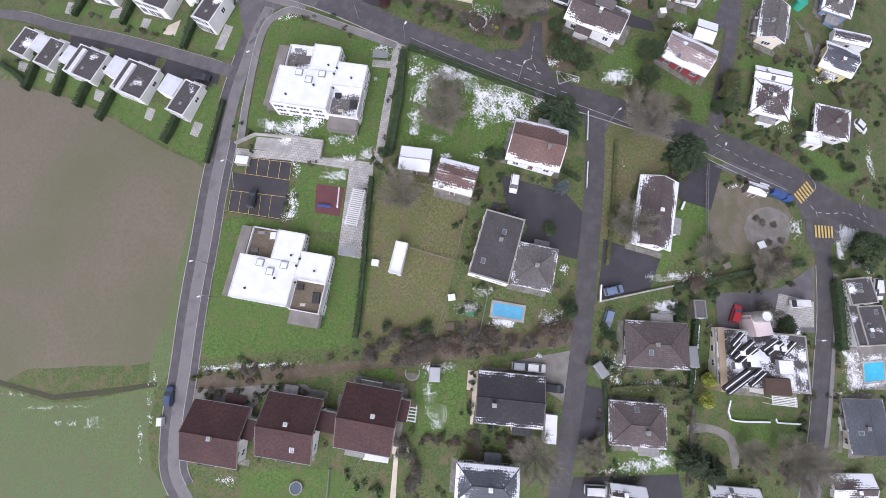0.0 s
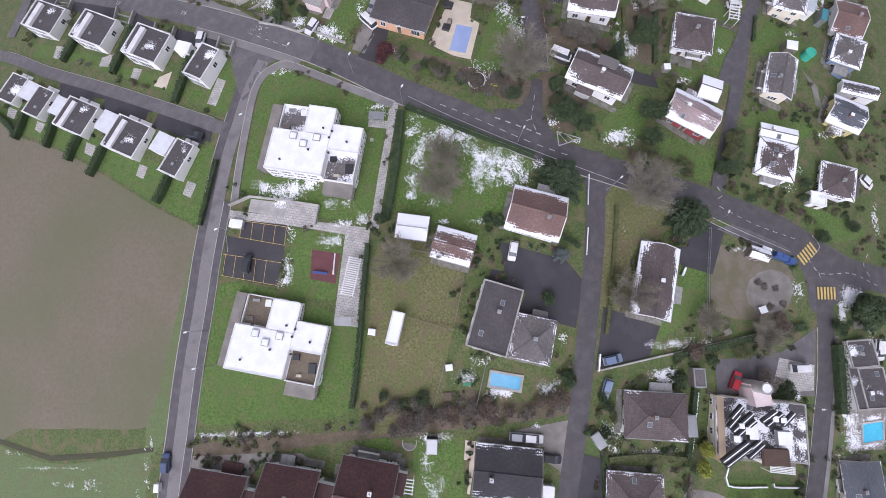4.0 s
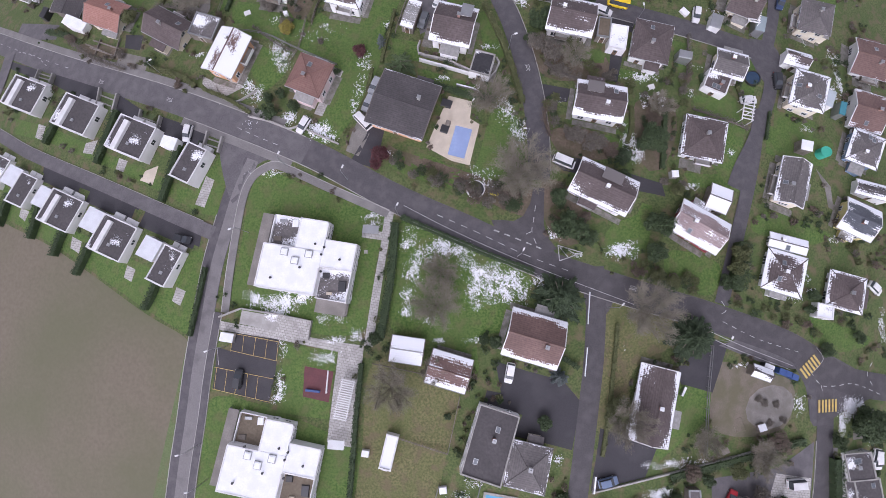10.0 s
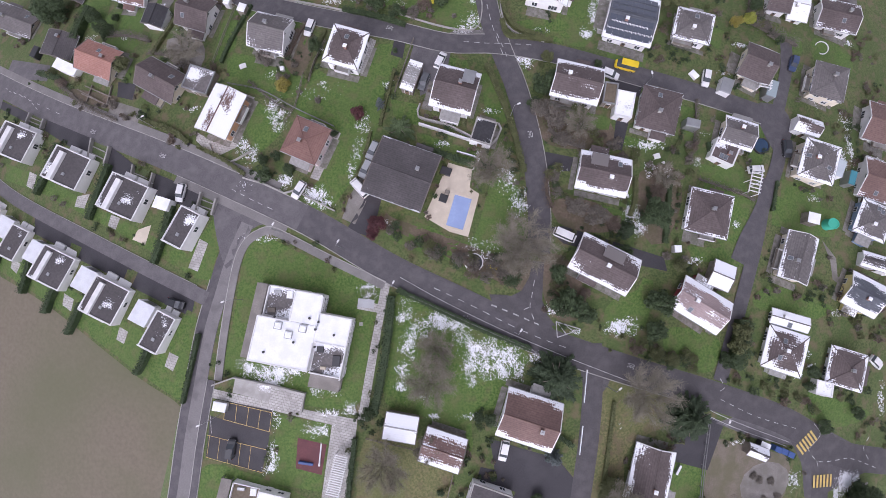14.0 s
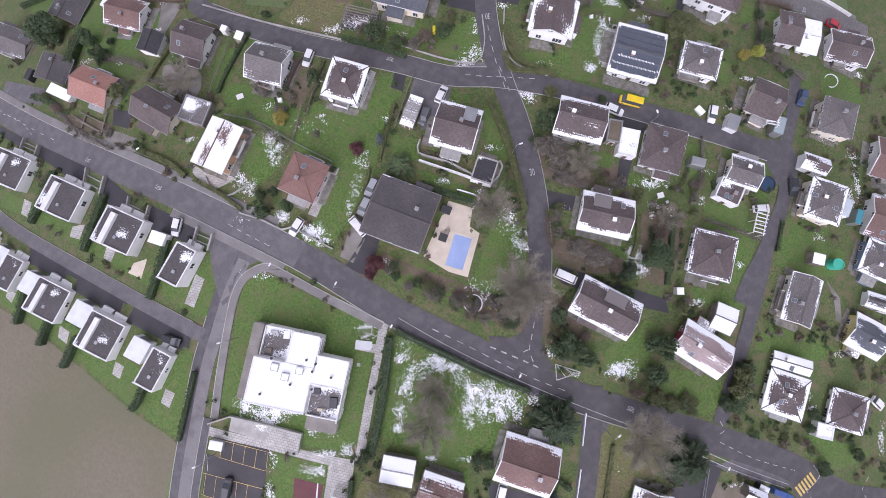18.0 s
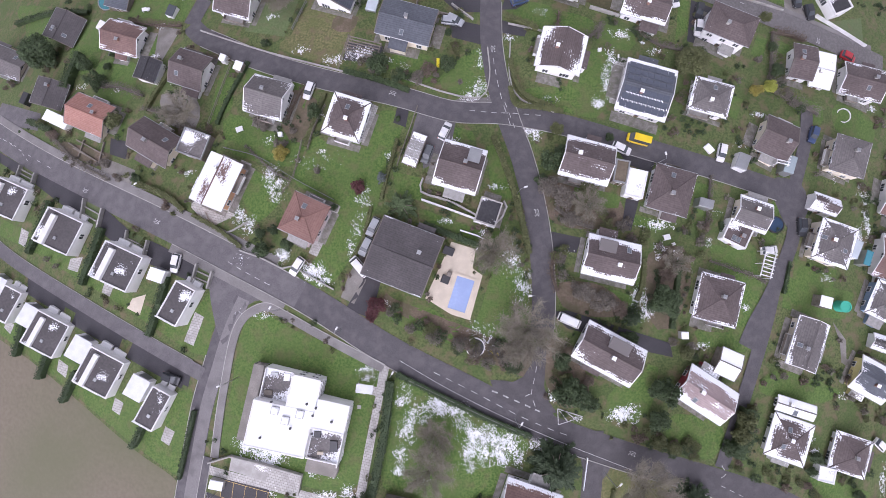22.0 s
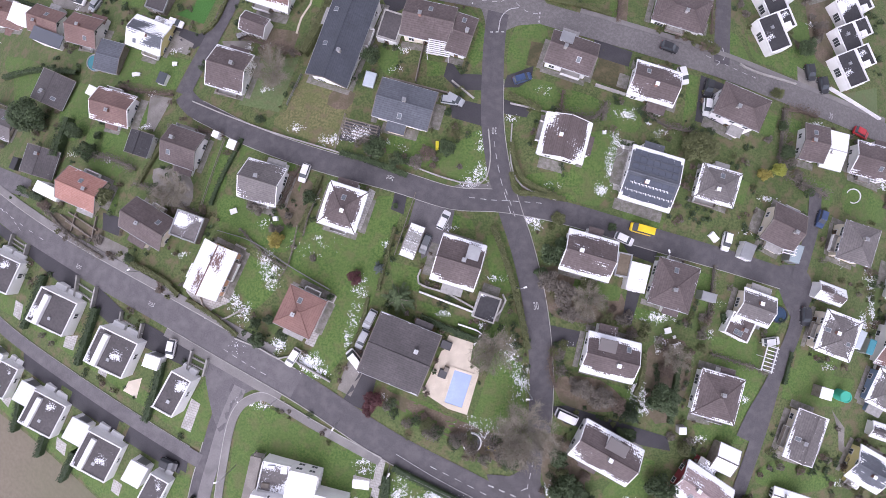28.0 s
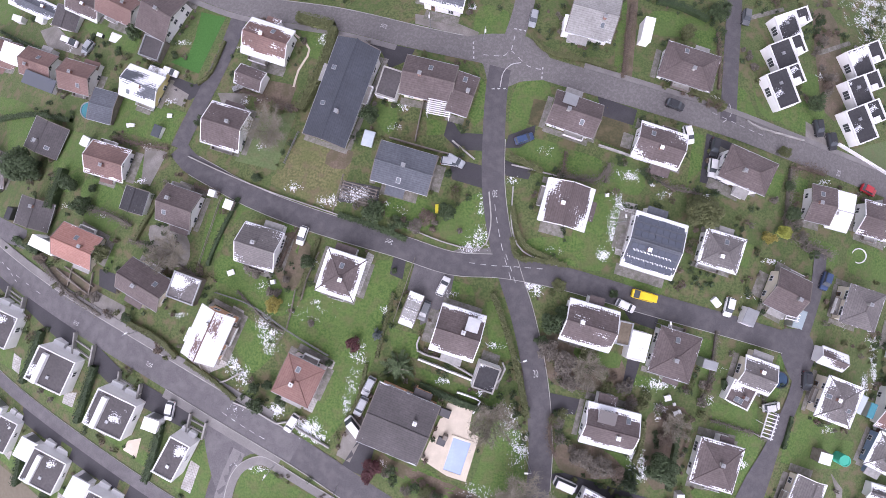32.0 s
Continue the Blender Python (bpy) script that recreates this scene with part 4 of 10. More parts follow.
house(-129.1, 179.1, 15.4, 7.8, -15, 4.7, 2.4, "gable", "redbrown", 0.05, "white", "white-rendered house with gable reddish-brown tiled roof free of snow")
house(-106.8, 171.5, 8.9, 7.7, -18, 4.7, 2.4, "gable", "redbrown", 0.05, "white", "white-rendered house with gable reddish-brown tiled roof free of snow")
house(-91.2, 166.1, 8.4, 7.9, -15, 4.7, 2.4, "gable", "redbrown", 0.02, "white", "white-rendered house with gable reddish-brown tiled roof free of snow")
house(-70.3, 162.1, 9.3, 8.0, -20, 4.3, 2.0, "gable", "slate", 0.75, "yellow", "yellow house with gable slate-grey roof half covered in snow")
house(-67.9, 181.2, 8.4, 12.0, -28, 5.6, 2.6, "gable", "brown", 0.00, "white", "white-rendered house with gable brown tiled roof free of snow")
house(-70.3, 172.7, 5.3, 5.4, -19, 2.8, 0.0, "flat", "dark", 0.00, "wood", "weathered timber shed with flat dark felted roof free of snow", "shed", "shed")
house(-81.9, 157.8, 6.3, 8.0, -14, 2.6, 0.5, "gable", "slate", 0.10, "wood", "weathered timber shed with gable slate-grey roof with traces of snow", "shed", "shed")
house(-98.8, 150.4, 8.5, 9.2, -113, 3.4, 2.0, "gable", "dark", 0.10, "wood", "weathered timber house with gable dark felted roof with traces of snow")
house(-77.0, 143.4, 9.7, 8.1, -15, 4.1, 2.4, "gable", "redbrown", 0.15, "white", "white-rendered house with gable reddish-brown tiled roof with traces of snow")
house(-68.2, 133.9, 5.7, 5.6, -107, 2.8, 0.9, "gable", "black", 0.10, "white", "white-rendered garage with gable black roof with traces of snow", "garage", "garage")
house(-55.9, 132.3, 8.2, 8.5, -18, 4.3, 2.4, "gable", "brown", 0.08, "white", "white-rendered house with gable brown tiled roof with traces of snow")
house(-98.2, 130.7, 7.3, 8.7, -106, 3.4, 1.2, "gable", "dark", 0.05, "wood", "weathered timber house with gable dark felted roof free of snow")
house(-83.0, 185.8, 10.5, 7.2, -25, 4.7, 2.4, "gable", "redbrown", 0.10, "white", "white-rendered house with gable reddish-brown tiled roof with traces of snow")
house(-95.3, 188.2, 9.6, 6.3, -23, 4.3, 2.0, "gable", "brown", 0.30, "white", "white-rendered house with gable brown tiled roof with melting snow")
house(-117.7, 192.7, 15.5, 5.1, -23, 3.4, 1.6, "gable", "slate", 0.30, "white", "white-rendered house with gable slate-grey roof with melting snow")
house(-101.9, 185.6, 6.2, 6.9, -107, 2.8, 0.8, "gable", "dark", 0.10, "white", "white-rendered garage with gable dark felted roof with traces of snow", "garage", "garage")
house(-119.8, 143.6, 14.2, 7.5, -22, 4.3, 2.0, "gable", "grey", 0.10, "cream", "cream-rendered house with gable grey-brown tiled roof with traces of snow")
house(2.5, 181.6, 10.0, 5.4, -15, 3.9, 1.5, "gable", "slate", 0.30, "white", "white-rendered house with gable slate-grey roof with melting snow")


# ---- the two stepped rows of white modern houses ----
def stepped_house(x, y, rz, long, front, back, jog, snow):
    """A white house whose dark roof is a long bay with a second, set-back bay beside it; x, y is the street-side corner."""
    COUNT[0] += 1
    home = thing("row_house", x, y, rz, "white modern row house with stepped dark flat roof and white parapet", "house", "stepped white row houses")
    BUILT.append((x + 3, y - 3, 6, 6, rz, 3))
    H = 2.7
    bays = ((0, -long, front, 0), (front + 0.01, -long + jog, front + back, -0.02))
    for x0, y0, x1, y1 in bays:
        s = Shape()
        s.box((x0 + x1) / 2, (y0 + y1) / 2, -6.0, x1 - x0, y1 - y0, 6.0 + H - 0.3)
        body = part("wall", s, WALLS["white"], home)
        s = Shape()
        s.slab([(x0 + .2, y0 + .2, H - .2), (x1 - .2, y0 + .2, H - .2), (x1 - .2, y1 - .2, H - .2), (x0 + .2, y1 - .2, H - .2)], .09, 0, ((0, 0), (x1 - x0, 0), (x1 - x0, y1 - y0), (0, y1 - y0)))
        part("roof", s, roof_material("black", snow, COUNT[0], True), home, "dark bitumen roof")
        for px, py, sx, sy in (((x0 + x1) / 2, y0 + .13, x1 - x0, .26), ((x0 + x1) / 2, y1 - .13, x1 - x0, .26), (x0 + .13, (y0 + y1) / 2, .26, y1 - y0 - .52), (x1 - .13, (y0 + y1) / 2, .26, y1 - y0 - .52)):
            s = Shape()
            s.box(px, py, H - .32, sx, sy, .36)
            part("parapet", s, WHITE, home)
    s = Shape()
    s.box(front + back * .3, -long + jog + .9, H - .25, 1.3, 1.3, .55)
    part("roof_hatch", s, WHITE, home, "white square roof hatch")
    s = Shape()
    s.box(front * .5, -long * .35, H - .22, .7, .7, .25)
    part("roof_vent", s, METAL, home)
    part("window", WIN_WIDE, (), home, "", pose(0, 0, 0, 0, 0, 90) @ Matrix.Translation((-long * .45, .005, .9)))
    for u in (.3, .7):
        part("window", WIN, (), home, "", pose(0, 0, 0, 0, 0, 180) @ Matrix.Translation((-front * u, long + .005, .9)))


for row in ((81.2, 181.3, 20, 6.8, 5.0, 3.2, 3.0, 0.55), (78.6, 173.6, 22, 8.6, 5.2, 2.8, 4.0, 0.08), (76.9, 166.0, 22, 8.8, 5.2, 2.9, 4.0, 0.04),
            (100.4, 174.3, 22, 8.7, 5.0, 3.4, 3.6, 0.40), (99.0, 166.5, 22, 7.2, 4.6, 3.4, 2.6, 0.30), (97.5, 158.7, 23, 8.6, 5.0, 3.4, 3.2, 0.05)):
    stepped_house(*row)


# ---- fields, lawns, yards, drives and paths ----
patch("field", [(-146.9, 84.6), (-109.0, 69.1), (-89.8, 60.6), (-65.1, 45.5), (-54.2, 39.1), (-55.6, 32.3), (-59.6, 17.3), (-63.4, 3.7), (-66.5, -3.6), (-84.3, -4.1), (-99.4, -4.3), (-125.3, -2.1)], FIELD, 0.030, "bare brown-grey field with faint tracks", "field", True)
patch("meadow", [(-124.9, -8.0), (-94.1, -12.2), (-76.6, -10.9), (-66.0, -9.8), (-67.6, -18.4), (-67.1, -27.0), (-66.9, -34.4), (-125.5, -38.6)], LAWN_PALE, 0.036, "pale green meadow beyond the ditch", "meadow", True)
patch("ditch", [(-125.1, -5.5), (-110.5, -6.8), (-93.3, -10.5), (-76.5, -9.2), (-65.1, -8.1), (-65.1, -9.1), (-76.6, -10.5), (-93.3, -11.8), (-110.4, -8.0), (-125.0, -6.6)], DITCH, 0.052, "narrow dark drainage ditch", "ditch")
patch("lawn", [(-37.1, 77.0), (-26.0, 72.1), (-9.2, 66.2), (-11.7, 54.7), (-14.1, 41.0), (-25.9, 40.4), (-33.6, 45.1), (-43.5, 46.4), (-41.8, 60.6), (-40.1, 72.0)], LAWN, 0.033, "bright green lawn round the apartment block", "lawn", True)
patch("lawn", [(-47.3, 27.2), (-16.6, 16.0), (-18.1, 5.4), (-20.6, -1.6), (-37.0, -2.5), (-53.9, -2.5), (-51.5, 10.8)], LAWN, 0.038, "green lawn below the apartment block", "lawn", True)
patch("lawn", [(-5.7, 63.7), (4.5, 59.7), (21.4, 51.4), (18.0, 45.3), (15.8, 39.8), (9.7, 38.2), (9.3, 30.4), (1.1, 37.4), (-8.5, 40.8), (-7.6, 53.2)], LAWN, 0.035, "lawn of the large garden", "lawn", True)
patch("lawn", [(-31.7, 38.2), (-20.3, 36.4), (-22.5, 22.1), (-33.7, 23.7)], LAWN, 0.039, "small lawn beside the playground", "lawn")
patch("lawn", [(-8.5, 76.3), (-0.7, 78.7), (9.5, 74.5), (15.0, 88.4), (20.2, 87.2), (21.5, 73.9), (17.8, 69.2), (3.5, 71.0)], LAWN, 0.038, "lawn round the swimming pool terrace", "lawn", True)
patch("lawn", [(-24.9, 115.9), (-19.5, 113.0), (-8.1, 119.5), (-6.1, 116.7), (-11.4, 98.4), (-19.7, 83.5), (-25.9, 83.6), (-20.2, 98.5), (-29.6, 105.3), (-26.7, 112.6)], LAWN, 0.039, "long green lawn behind the houses", "lawn", True)
patch("lawn", [(-12.0, 121.0), (-7.8, 118.8), (-6.1, 116.7), (-7.9, 110.0), (-11.6, 106.2), (-14.2, 110.2)], LAWN, 0.044, "strip of bright lawn", "lawn", True)
patch("lawn", [(-59.4, 183.1), (-52.2, 180.8), (-57.3, 165.7), (-65.9, 169.5), (-60.9, 171.5), (-60.0, 175.4)], TURF, 0.044, "bright green artificial lawn with pale edging", "lawn")
patch("lawn", [(17.4, 150.9), (19.3, 161.6), (25.1, 163.1), (27.0, 159.8), (22.5, 156.3), (21.2, 151.2)], LAWN, 0.042, "green front lawn at the crossing", "lawn", True)
patch("lawn", [(8.4, 167.0), (12.3, 161.5), (13.0, 156.7), (9.9, 151.4), (8.4, 153.3), (11.1, 161.5)], LAWN, 0.043, "green verge in front of the house", "lawn", True)
patch("lawn", [(75.5, 166.0), (77.7, 159.1), (87.8, 154.3), (90.1, 160.1), (81.8, 155.9), (76.8, 157.6)], LAWN, 0.044, "green lawn below the modern houses", "lawn", True)
patch("lawn", [(62.0, -20.7), (81.1, -23.4), (81.0, -27.3), (67.4, -29.2), (63.2, -26.3)], LAWN, 0.045, "lawn in front of the large house", "lawn", True)
patch("lawn", [(53.0, 26.2), (59.7, 26.4), (60.0, 19.7), (49.7, 11.8), (45.8, 9.6), (48.1, 20.4)], LAWN, 0.046, "green lawn beside the school house", "lawn", True)
patch("meadow", [(-12.6, 33.7), (-1.5, 33.2), (5.5, 27.0), (2.6, 15.3), (1.2, 9.5), (-1.6, -1.0), (-17.3, -5.2), (-15.3, 17.1)], MEADOW, 0.048, "brownish rough garden grass", "meadow", True)
patch("meadow", [(-33.1, 141.4), (-28.5, 150.0), (-17.7, 145.9), (-19.6, 133.7), (-20.8, 132.2), (-35.6, 138.1)], MEADOW, 0.030, "yellowish rough grass slope", "meadow", True)
patch("meadow", [(39.5, 48.6), (45.0, 50.0), (62.2, 42.1), (55.8, 36.6), (42.9, 30.1), (41.8, 17.5), (34.7, 17.7), (36.3, 36.6)], MEADOW, 0.033, "mossy brownish lawn under the trees", "meadow", True)
patch("sand_court", [(63.3, 31.1), (72.0, 28.6), (81.2, 26.0), (81.4, 20.3), (78.8, 15.5), (68.9, 14.3), (60.9, 16.9), (60.9, 24.8)], SAND, 0.047, "trampled sandy playground ground", "sand court", True)
patch("sand_circle", [(81.7, 20.4), (80.5, 17.9), (77.9, 16.1), (74.6, 15.5), (71.6, 16.2), (69.5, 18.0), (69.0, 20.4), (70.1, 22.9), (72.6, 24.7), (75.9, 25.4), (79.0, 24.8), (81.2, 23.0)], GRAVEL, 0.058, "round gravel bed of the playground", "sand circle", True)
patch("yard", [(13.3, 33.3), (20.2, 31.0), (27.5, 28.8), (31.2, 24.2), (28.9, 14.2), (23.7, 15.8), (16.5, 17.7), (18.6, 22.0), (10.5, 25.0), (11.3, 27.4), (14.2, 26.7)], ASPHALT_DARK, 0.054, "dark asphalt yard between the houses", "yard")
patch("yard", [(35.2, 18.5), (41.2, 16.3), (47.8, 13.7), (44.9, 7.4), (32.7, 5.4), (34.2, 12.8)], ASPHALT_DARK, 0.056, "dark asphalt parking yard", "yard")
patch("yard", [(52.6, 30.1), (57.8, 33.7), (60.8, 36.6), (65.3, 34.8), (61.1, 24.6), (53.7, 26.9)], ASPHALT_DARK, 0.057, "dark asphalt school yard", "yard")
patch("yard", [(63.1, 34.8), (72.7, 30.8), (84.6, 27.9), (87.3, 22.6), (86.2, 27.9), (81.8, 31.2), (67.4, 35.8)], ASPHALT, 0.058, "grey asphalt strip by the street", "yard")
patch("parking", [(-43.4, 41.1), (-32.8, 39.0), (-33.6, 34.2), (-34.1, 31.0), (-35.5, 25.7), (-48.3, 28.7), (-47.6, 33.5), (-47.3, 37.7), (-44.0, 36.8)], ASPHALT_DARK, 0.059, "dark asphalt car park with painted bays", "parking")
patch("paving", [(-46.5, 43.4), (-33.6, 40.9), (-20.9, 38.4), (-14.5, 37.4), (-15.2, 31.4), (-17.5, 16.2), (-22.9, 17.4), (-20.0, 36.2), (-33.6, 39.2), (-47.0, 41.5)], PAVING, 0.065, "pale block paving between the buildings", "paving")
patch("ramp", [(-41.5, 45.6), (-33.3, 44.0), (-33.6, 40.8), (-42.1, 42.7)], CONCRETE, 0.071, "concrete garage ramp", "ramp")
patch("ramp", [(-33.3, 44.5), (-25.9, 42.9), (-26.4, 39.2), (-33.8, 40.7)], PAVING, 0.082, "paved ramp top with a grey wall", "ramp")
patch("path", [(-9.2, 66.5), (-7.4, 66.1), (-9.4, 55.8), (-12.6, 37.1), (-14.5, 37.4), (-12.3, 49.6), (-10.3, 59.7), (-14.6, 60.5), (-14.3, 62.3), (-10.1, 61.5)], PAVING, 0.068, "pale paved footpath beside the lawn", "path")
patch("playground", [(-27.4, 33.4), (-21.1, 32.1), (-22.3, 25.7), (-27.9, 27.0)], RUBBER, 0.084, "dark red rubber play surface", "playground")
patch("terrace", [(5.3, 92.1), (10.5, 90.5), (9.8, 86.5), (11.9, 85.0), (9.3, 75.6), (5.3, 76.8), (-0.1, 80.1), (2.5, 85.9)], BEIGE, 0.075, "beige stone terrace round the pool", "terrace")
patch("drive", [(-12.1, 88.4), (-8.7, 87.4), (-9.6, 83.5), (-11.5, 75.7), (-17.0, 77.7), (-13.5, 83.5)], ASPHALT_DARK, 0.067, "dark asphalt drive beside the villa", "drive")
patch("drive", [(-13.7, 90.3), (-11.7, 87.2), (-12.9, 83.5), (-15.2, 78.7), (-18.1, 80.1), (-16.6, 84.7)], GRAVEL, 0.066, "mossy gravel parking strip", "drive")
patch("drive", [(-97.2, 84.8), (-84.9, 79.9), (-86.6, 74.6), (-98.9, 79.7)], ASPHALT_DARK, 0.050, "dark asphalt parking strip", "drive")
patch("drive", [(-81.9, 77.1), (-69.0, 70.4), (-70.2, 67.2), (-83.8, 72.7)], ASPHALT_DARK, 0.051, "dark asphalt parking strip", "drive")
patch("drive", [(-66.2, 69.4), (-52.3, 62.6), (-53.7, 59.6), (-67.9, 65.8)], ASPHALT_DARK, 0.052, "dark asphalt parking strip", "drive")
patch("drive", [(-98.8, 86.7), (-67.7, 72.6), (-68.1, 69.5), (-98.6, 81.7)], ASPHALT_DARK, 0.053, "dark asphalt parking strip", "drive")
patch("drive", [(-65.8, 69.8), (-51.3, 64.1), (-52.0, 60.0), (-65.4, 65.8)], ASPHALT_DARK, 0.054, "dark asphalt parking strip", "drive")
patch("drive", [(-120.3, 131.9), (-103.2, 126.6), (-103.1, 121.7), (-113.0, 124.1), (-121.2, 127.6)], ASPHALT, 0.056, "grey asphalt drive", "drive")
patch("drive", [(-78.2, 117.7), (-72.6, 116.4), (-72.9, 112.0), (-77.8, 113.6)], ASPHALT_DARK, 0.057, "dark asphalt parking space", "drive")
patch("drive", [(-78.6, 112.5), (-69.8, 109.2), (-70.5, 105.3), (-80.1, 109.1)], GRAVEL, 0.058, "grey gravel drive", "drive")
patch("drive", [(-2.4, 121.1), (6.2, 119.3), (5.3, 114.6), (1.6, 109.3), (-0.9, 108.0), (-1.6, 114.0), (-3.9, 115.3)], ASPHALT, 0.059, "asphalt drive beside the carport", "drive")
patch("drive", [(-6.9, 122.6), (-4.3, 121.8), (-5.0, 117.5), (-7.8, 118.6)], ASPHALT_DARK, 0.065, "dark asphalt patch on the lawn", "drive")
patch("drive", [(26.1, 77.5), (30.0, 77.8), (42.3, 74.0), (52.3, 70.9), (52.9, 67.9), (47.2, 69.1), (37.2, 72.2), (29.9, 74.0)], ASPHALT_DARK, 0.061, "dark asphalt drive along the house", "drive")
patch("drive", [(26.1, 94.6), (33.1, 93.2), (32.0, 90.0), (26.6, 90.3)], ASPHALT_DARK, 0.062, "dark asphalt garage drive", "drive")
patch("drive", [(41.2, 113.9), (50.5, 111.3), (49.2, 107.9), (43.8, 109.7)], ASPHALT_DARK, 0.063, "dark asphalt forecourt", "drive")
patch("drive", [(43.4, 102.8), (46.3, 102.1), (44.1, 94.9), (42.0, 95.5)], ASPHALT_DARK, 0.064, "dark asphalt garden drive", "drive")
patch("drive", [(4.2, 153.9), (6.8, 150.0), (12.7, 149.7), (12.7, 145.9), (6.2, 146.1), (3.1, 149.3)], ASPHALT_DARK, 0.065, "dark asphalt turning yard", "drive")
patch("drive", [(4.4, 144.4), (12.7, 142.3), (12.3, 137.4), (5.1, 139.4)], ASPHALT_DARK, 0.067, "dark asphalt house drive", "drive")
patch("drive", [(16.5, 146.7), (17.4, 149.6), (23.4, 152.1), (23.0, 149.1), (19.9, 146.8)], ASPHALT_DARK, 0.068, "dark asphalt parking bay", "drive")
patch("drive", [(16.2, 144.1), (22.6, 141.8), (21.7, 139.7), (16.2, 140.6)], ASPHALT_DARK, 0.050, "dark asphalt short drive", "drive")
patch("bed", [(39.7, 156.9), (44.4, 153.7), (44.1, 146.5), (36.5, 149.5)], MEADOW_DARK, 0.046, "dark mossy ground between the houses", "bed")
patch("drive", [(37.6, 159.5), (46.6, 156.5), (45.4, 152.8), (38.4, 154.8)], ASPHALT_DARK, 0.052, "dark asphalt forecourt by the street", "drive")
patch("drive", [(62.8, 151.8), (69.8, 149.5), (67.2, 139.0), (60.4, 140.4)], ASPHALT_DARK, 0.053, "dark asphalt parking court", "drive")
patch("drive", [(88.9, 156.4), (94.2, 154.0), (95.2, 149.2), (88.3, 151.5)], GRAVEL, 0.054, "pale concrete forecourt", "drive")
patch("drive", [(-68.6, 167.3), (-57.9, 162.9), (-54.2, 166.0), (-54.6, 161.2), (-58.8, 158.8), (-66.9, 164.1)], ASPHALT_DARK, 0.056, "dark asphalt drive", "drive")
patch("drive", [(-65.6, 164.0), (-59.1, 160.3), (-60.1, 157.1), (-65.7, 159.2)], GRAVEL, 0.057, "pale gravel bed", "drive")
patch("path", [(-69.3, 147.7), (-62.8, 145.8), (-66.6, 137.5), (-69.1, 138.3)], GRAVEL, 0.058, "pale gravel path", "path")
patch("bed", [(-65.3, 128.1), (-55.4, 126.2), (-54.7, 119.2), (-62.2, 120.3)], GRAVEL, 0.059, "stony garden bed", "bed", True)
patch("bed", [(-32.5, 126.9), (-25.4, 124.2), (-28.9, 114.3), (-33.2, 118.1)], SOIL, 0.055, "brown vegetable bed", "bed", True)
patch("bed", [(-93.6, 118.2), (-77.4, 113.6), (-78.5, 110.0), (-93.9, 115.1)], SOIL, 0.056, "brown vegetable terraces", "bed")
patch("bed", [(-40.4, 159.9), (-33.3, 159.0), (-35.0, 154.8), (-41.5, 156.4)], SOIL, 0.057, "bare garden soil", "bed", True)
patch("bed", [(-21.6, 146.6), (-17.0, 145.3), (-18.7, 141.4), (-23.3, 142.7)], SOIL, 0.058, "bare soil behind the long building", "bed", True)
patch("forecourt", [(13.5, -6.6), (26.6, -4.9), (25.5, -16.6), (20.4, -12.8), (20.9, -10.3), (13.4, -8.4)], GRAVEL, 0.064, "pale gravel forecourt", "forecourt")
patch("drive", [(60.3, 5.9), (77.1, 6.7), (87.0, 11.7), (85.8, -3.8), (60.4, -1.5)], ASPHALT, 0.065, "asphalt car park behind the hedge", "drive")
patch("drive", [(76.6, 5.5), (86.1, 3.3), (85.6, -2.5), (74.0, -2.1)], PAVING, 0.076, "pale concrete ramp", "drive")
patch("drive", [(28.5, -12.0), (33.6, -13.5), (32.7, -22.9), (26.9, -24.9)], ASPHALT_DARK, 0.068, "dark asphalt drive", "drive")
patch("drive", [(25.7, -31.4), (49.3, -32.5), (50.5, -38.8), (23.7, -37.2)], ASPHALT_DARK, 0.050, "dark asphalt drive", "drive")
patch("terrace", [(4.2, -8.0), (6.8, -8.4), (4.6, -19.3), (4.1, -19.1), (4.9, -12.3), (3.7, -12.0)], BEIGE, 0.061, "beige garden terrace", "terrace")
patch("path", [(-11.6, -18.4), (-10.6, -18.4), (-12.3, -34.2), (-13.5, -34.1), (-12.2, -24.8), (-13.0, -24.2)], BEIGE, 0.052, "narrow beige garden path", "path")
patch("path", [(51.7, -21.8), (57.8, -22.5), (63.2, -25.7), (64.1, -32.6), (62.4, -32.5), (61.1, -26.2), (56.3, -23.9), (51.6, -24.2)], GRAVEL, 0.053, "curving gravel garden path", "path", True)
patch("bed", [(-55.9, -7.9), (-42.0, -6.2), (-20.7, -5.2), (-5.0, -4.7), (-3.9, -6.5), (-18.4, -7.1), (-39.5, -9.3), (-55.2, -10.1)], SOIL, 0.044, "bare brown bank of the stream", "bed", True)
patch("bed", [(-2.5, -1.3), (13.2, -0.8), (26.6, -0.7), (26.4, -3.7), (13.0, -4.9), (-2.7, -5.9), (-15.9, -6.0)], SOIL, 0.045, "brown leaf litter under the bushes", "bed", True)
patch("bed", [(-55.9, -10.0), (-40.8, -9.5), (-30.7, -9.6), (-28.3, -11.4), (-39.6, -11.7), (-43.5, -15.1), (-56.6, -12.2)], GRAVEL, 0.057, "gravel yards with stones and beds", "bed")
patch("drive", [(98.5, 16.9), (104.8, 17.7), (104.6, 11.0), (98.4, 10.9)], GRAVEL, 0.058, "pale forecourt", "drive")
patch("pool_deck", [(95.9, -5.6), (107.8, -4.8), (106.8, -18.3), (94.6, -17.3)], GRAVEL, 0.059, "pale gravel pool surround", "pool deck")
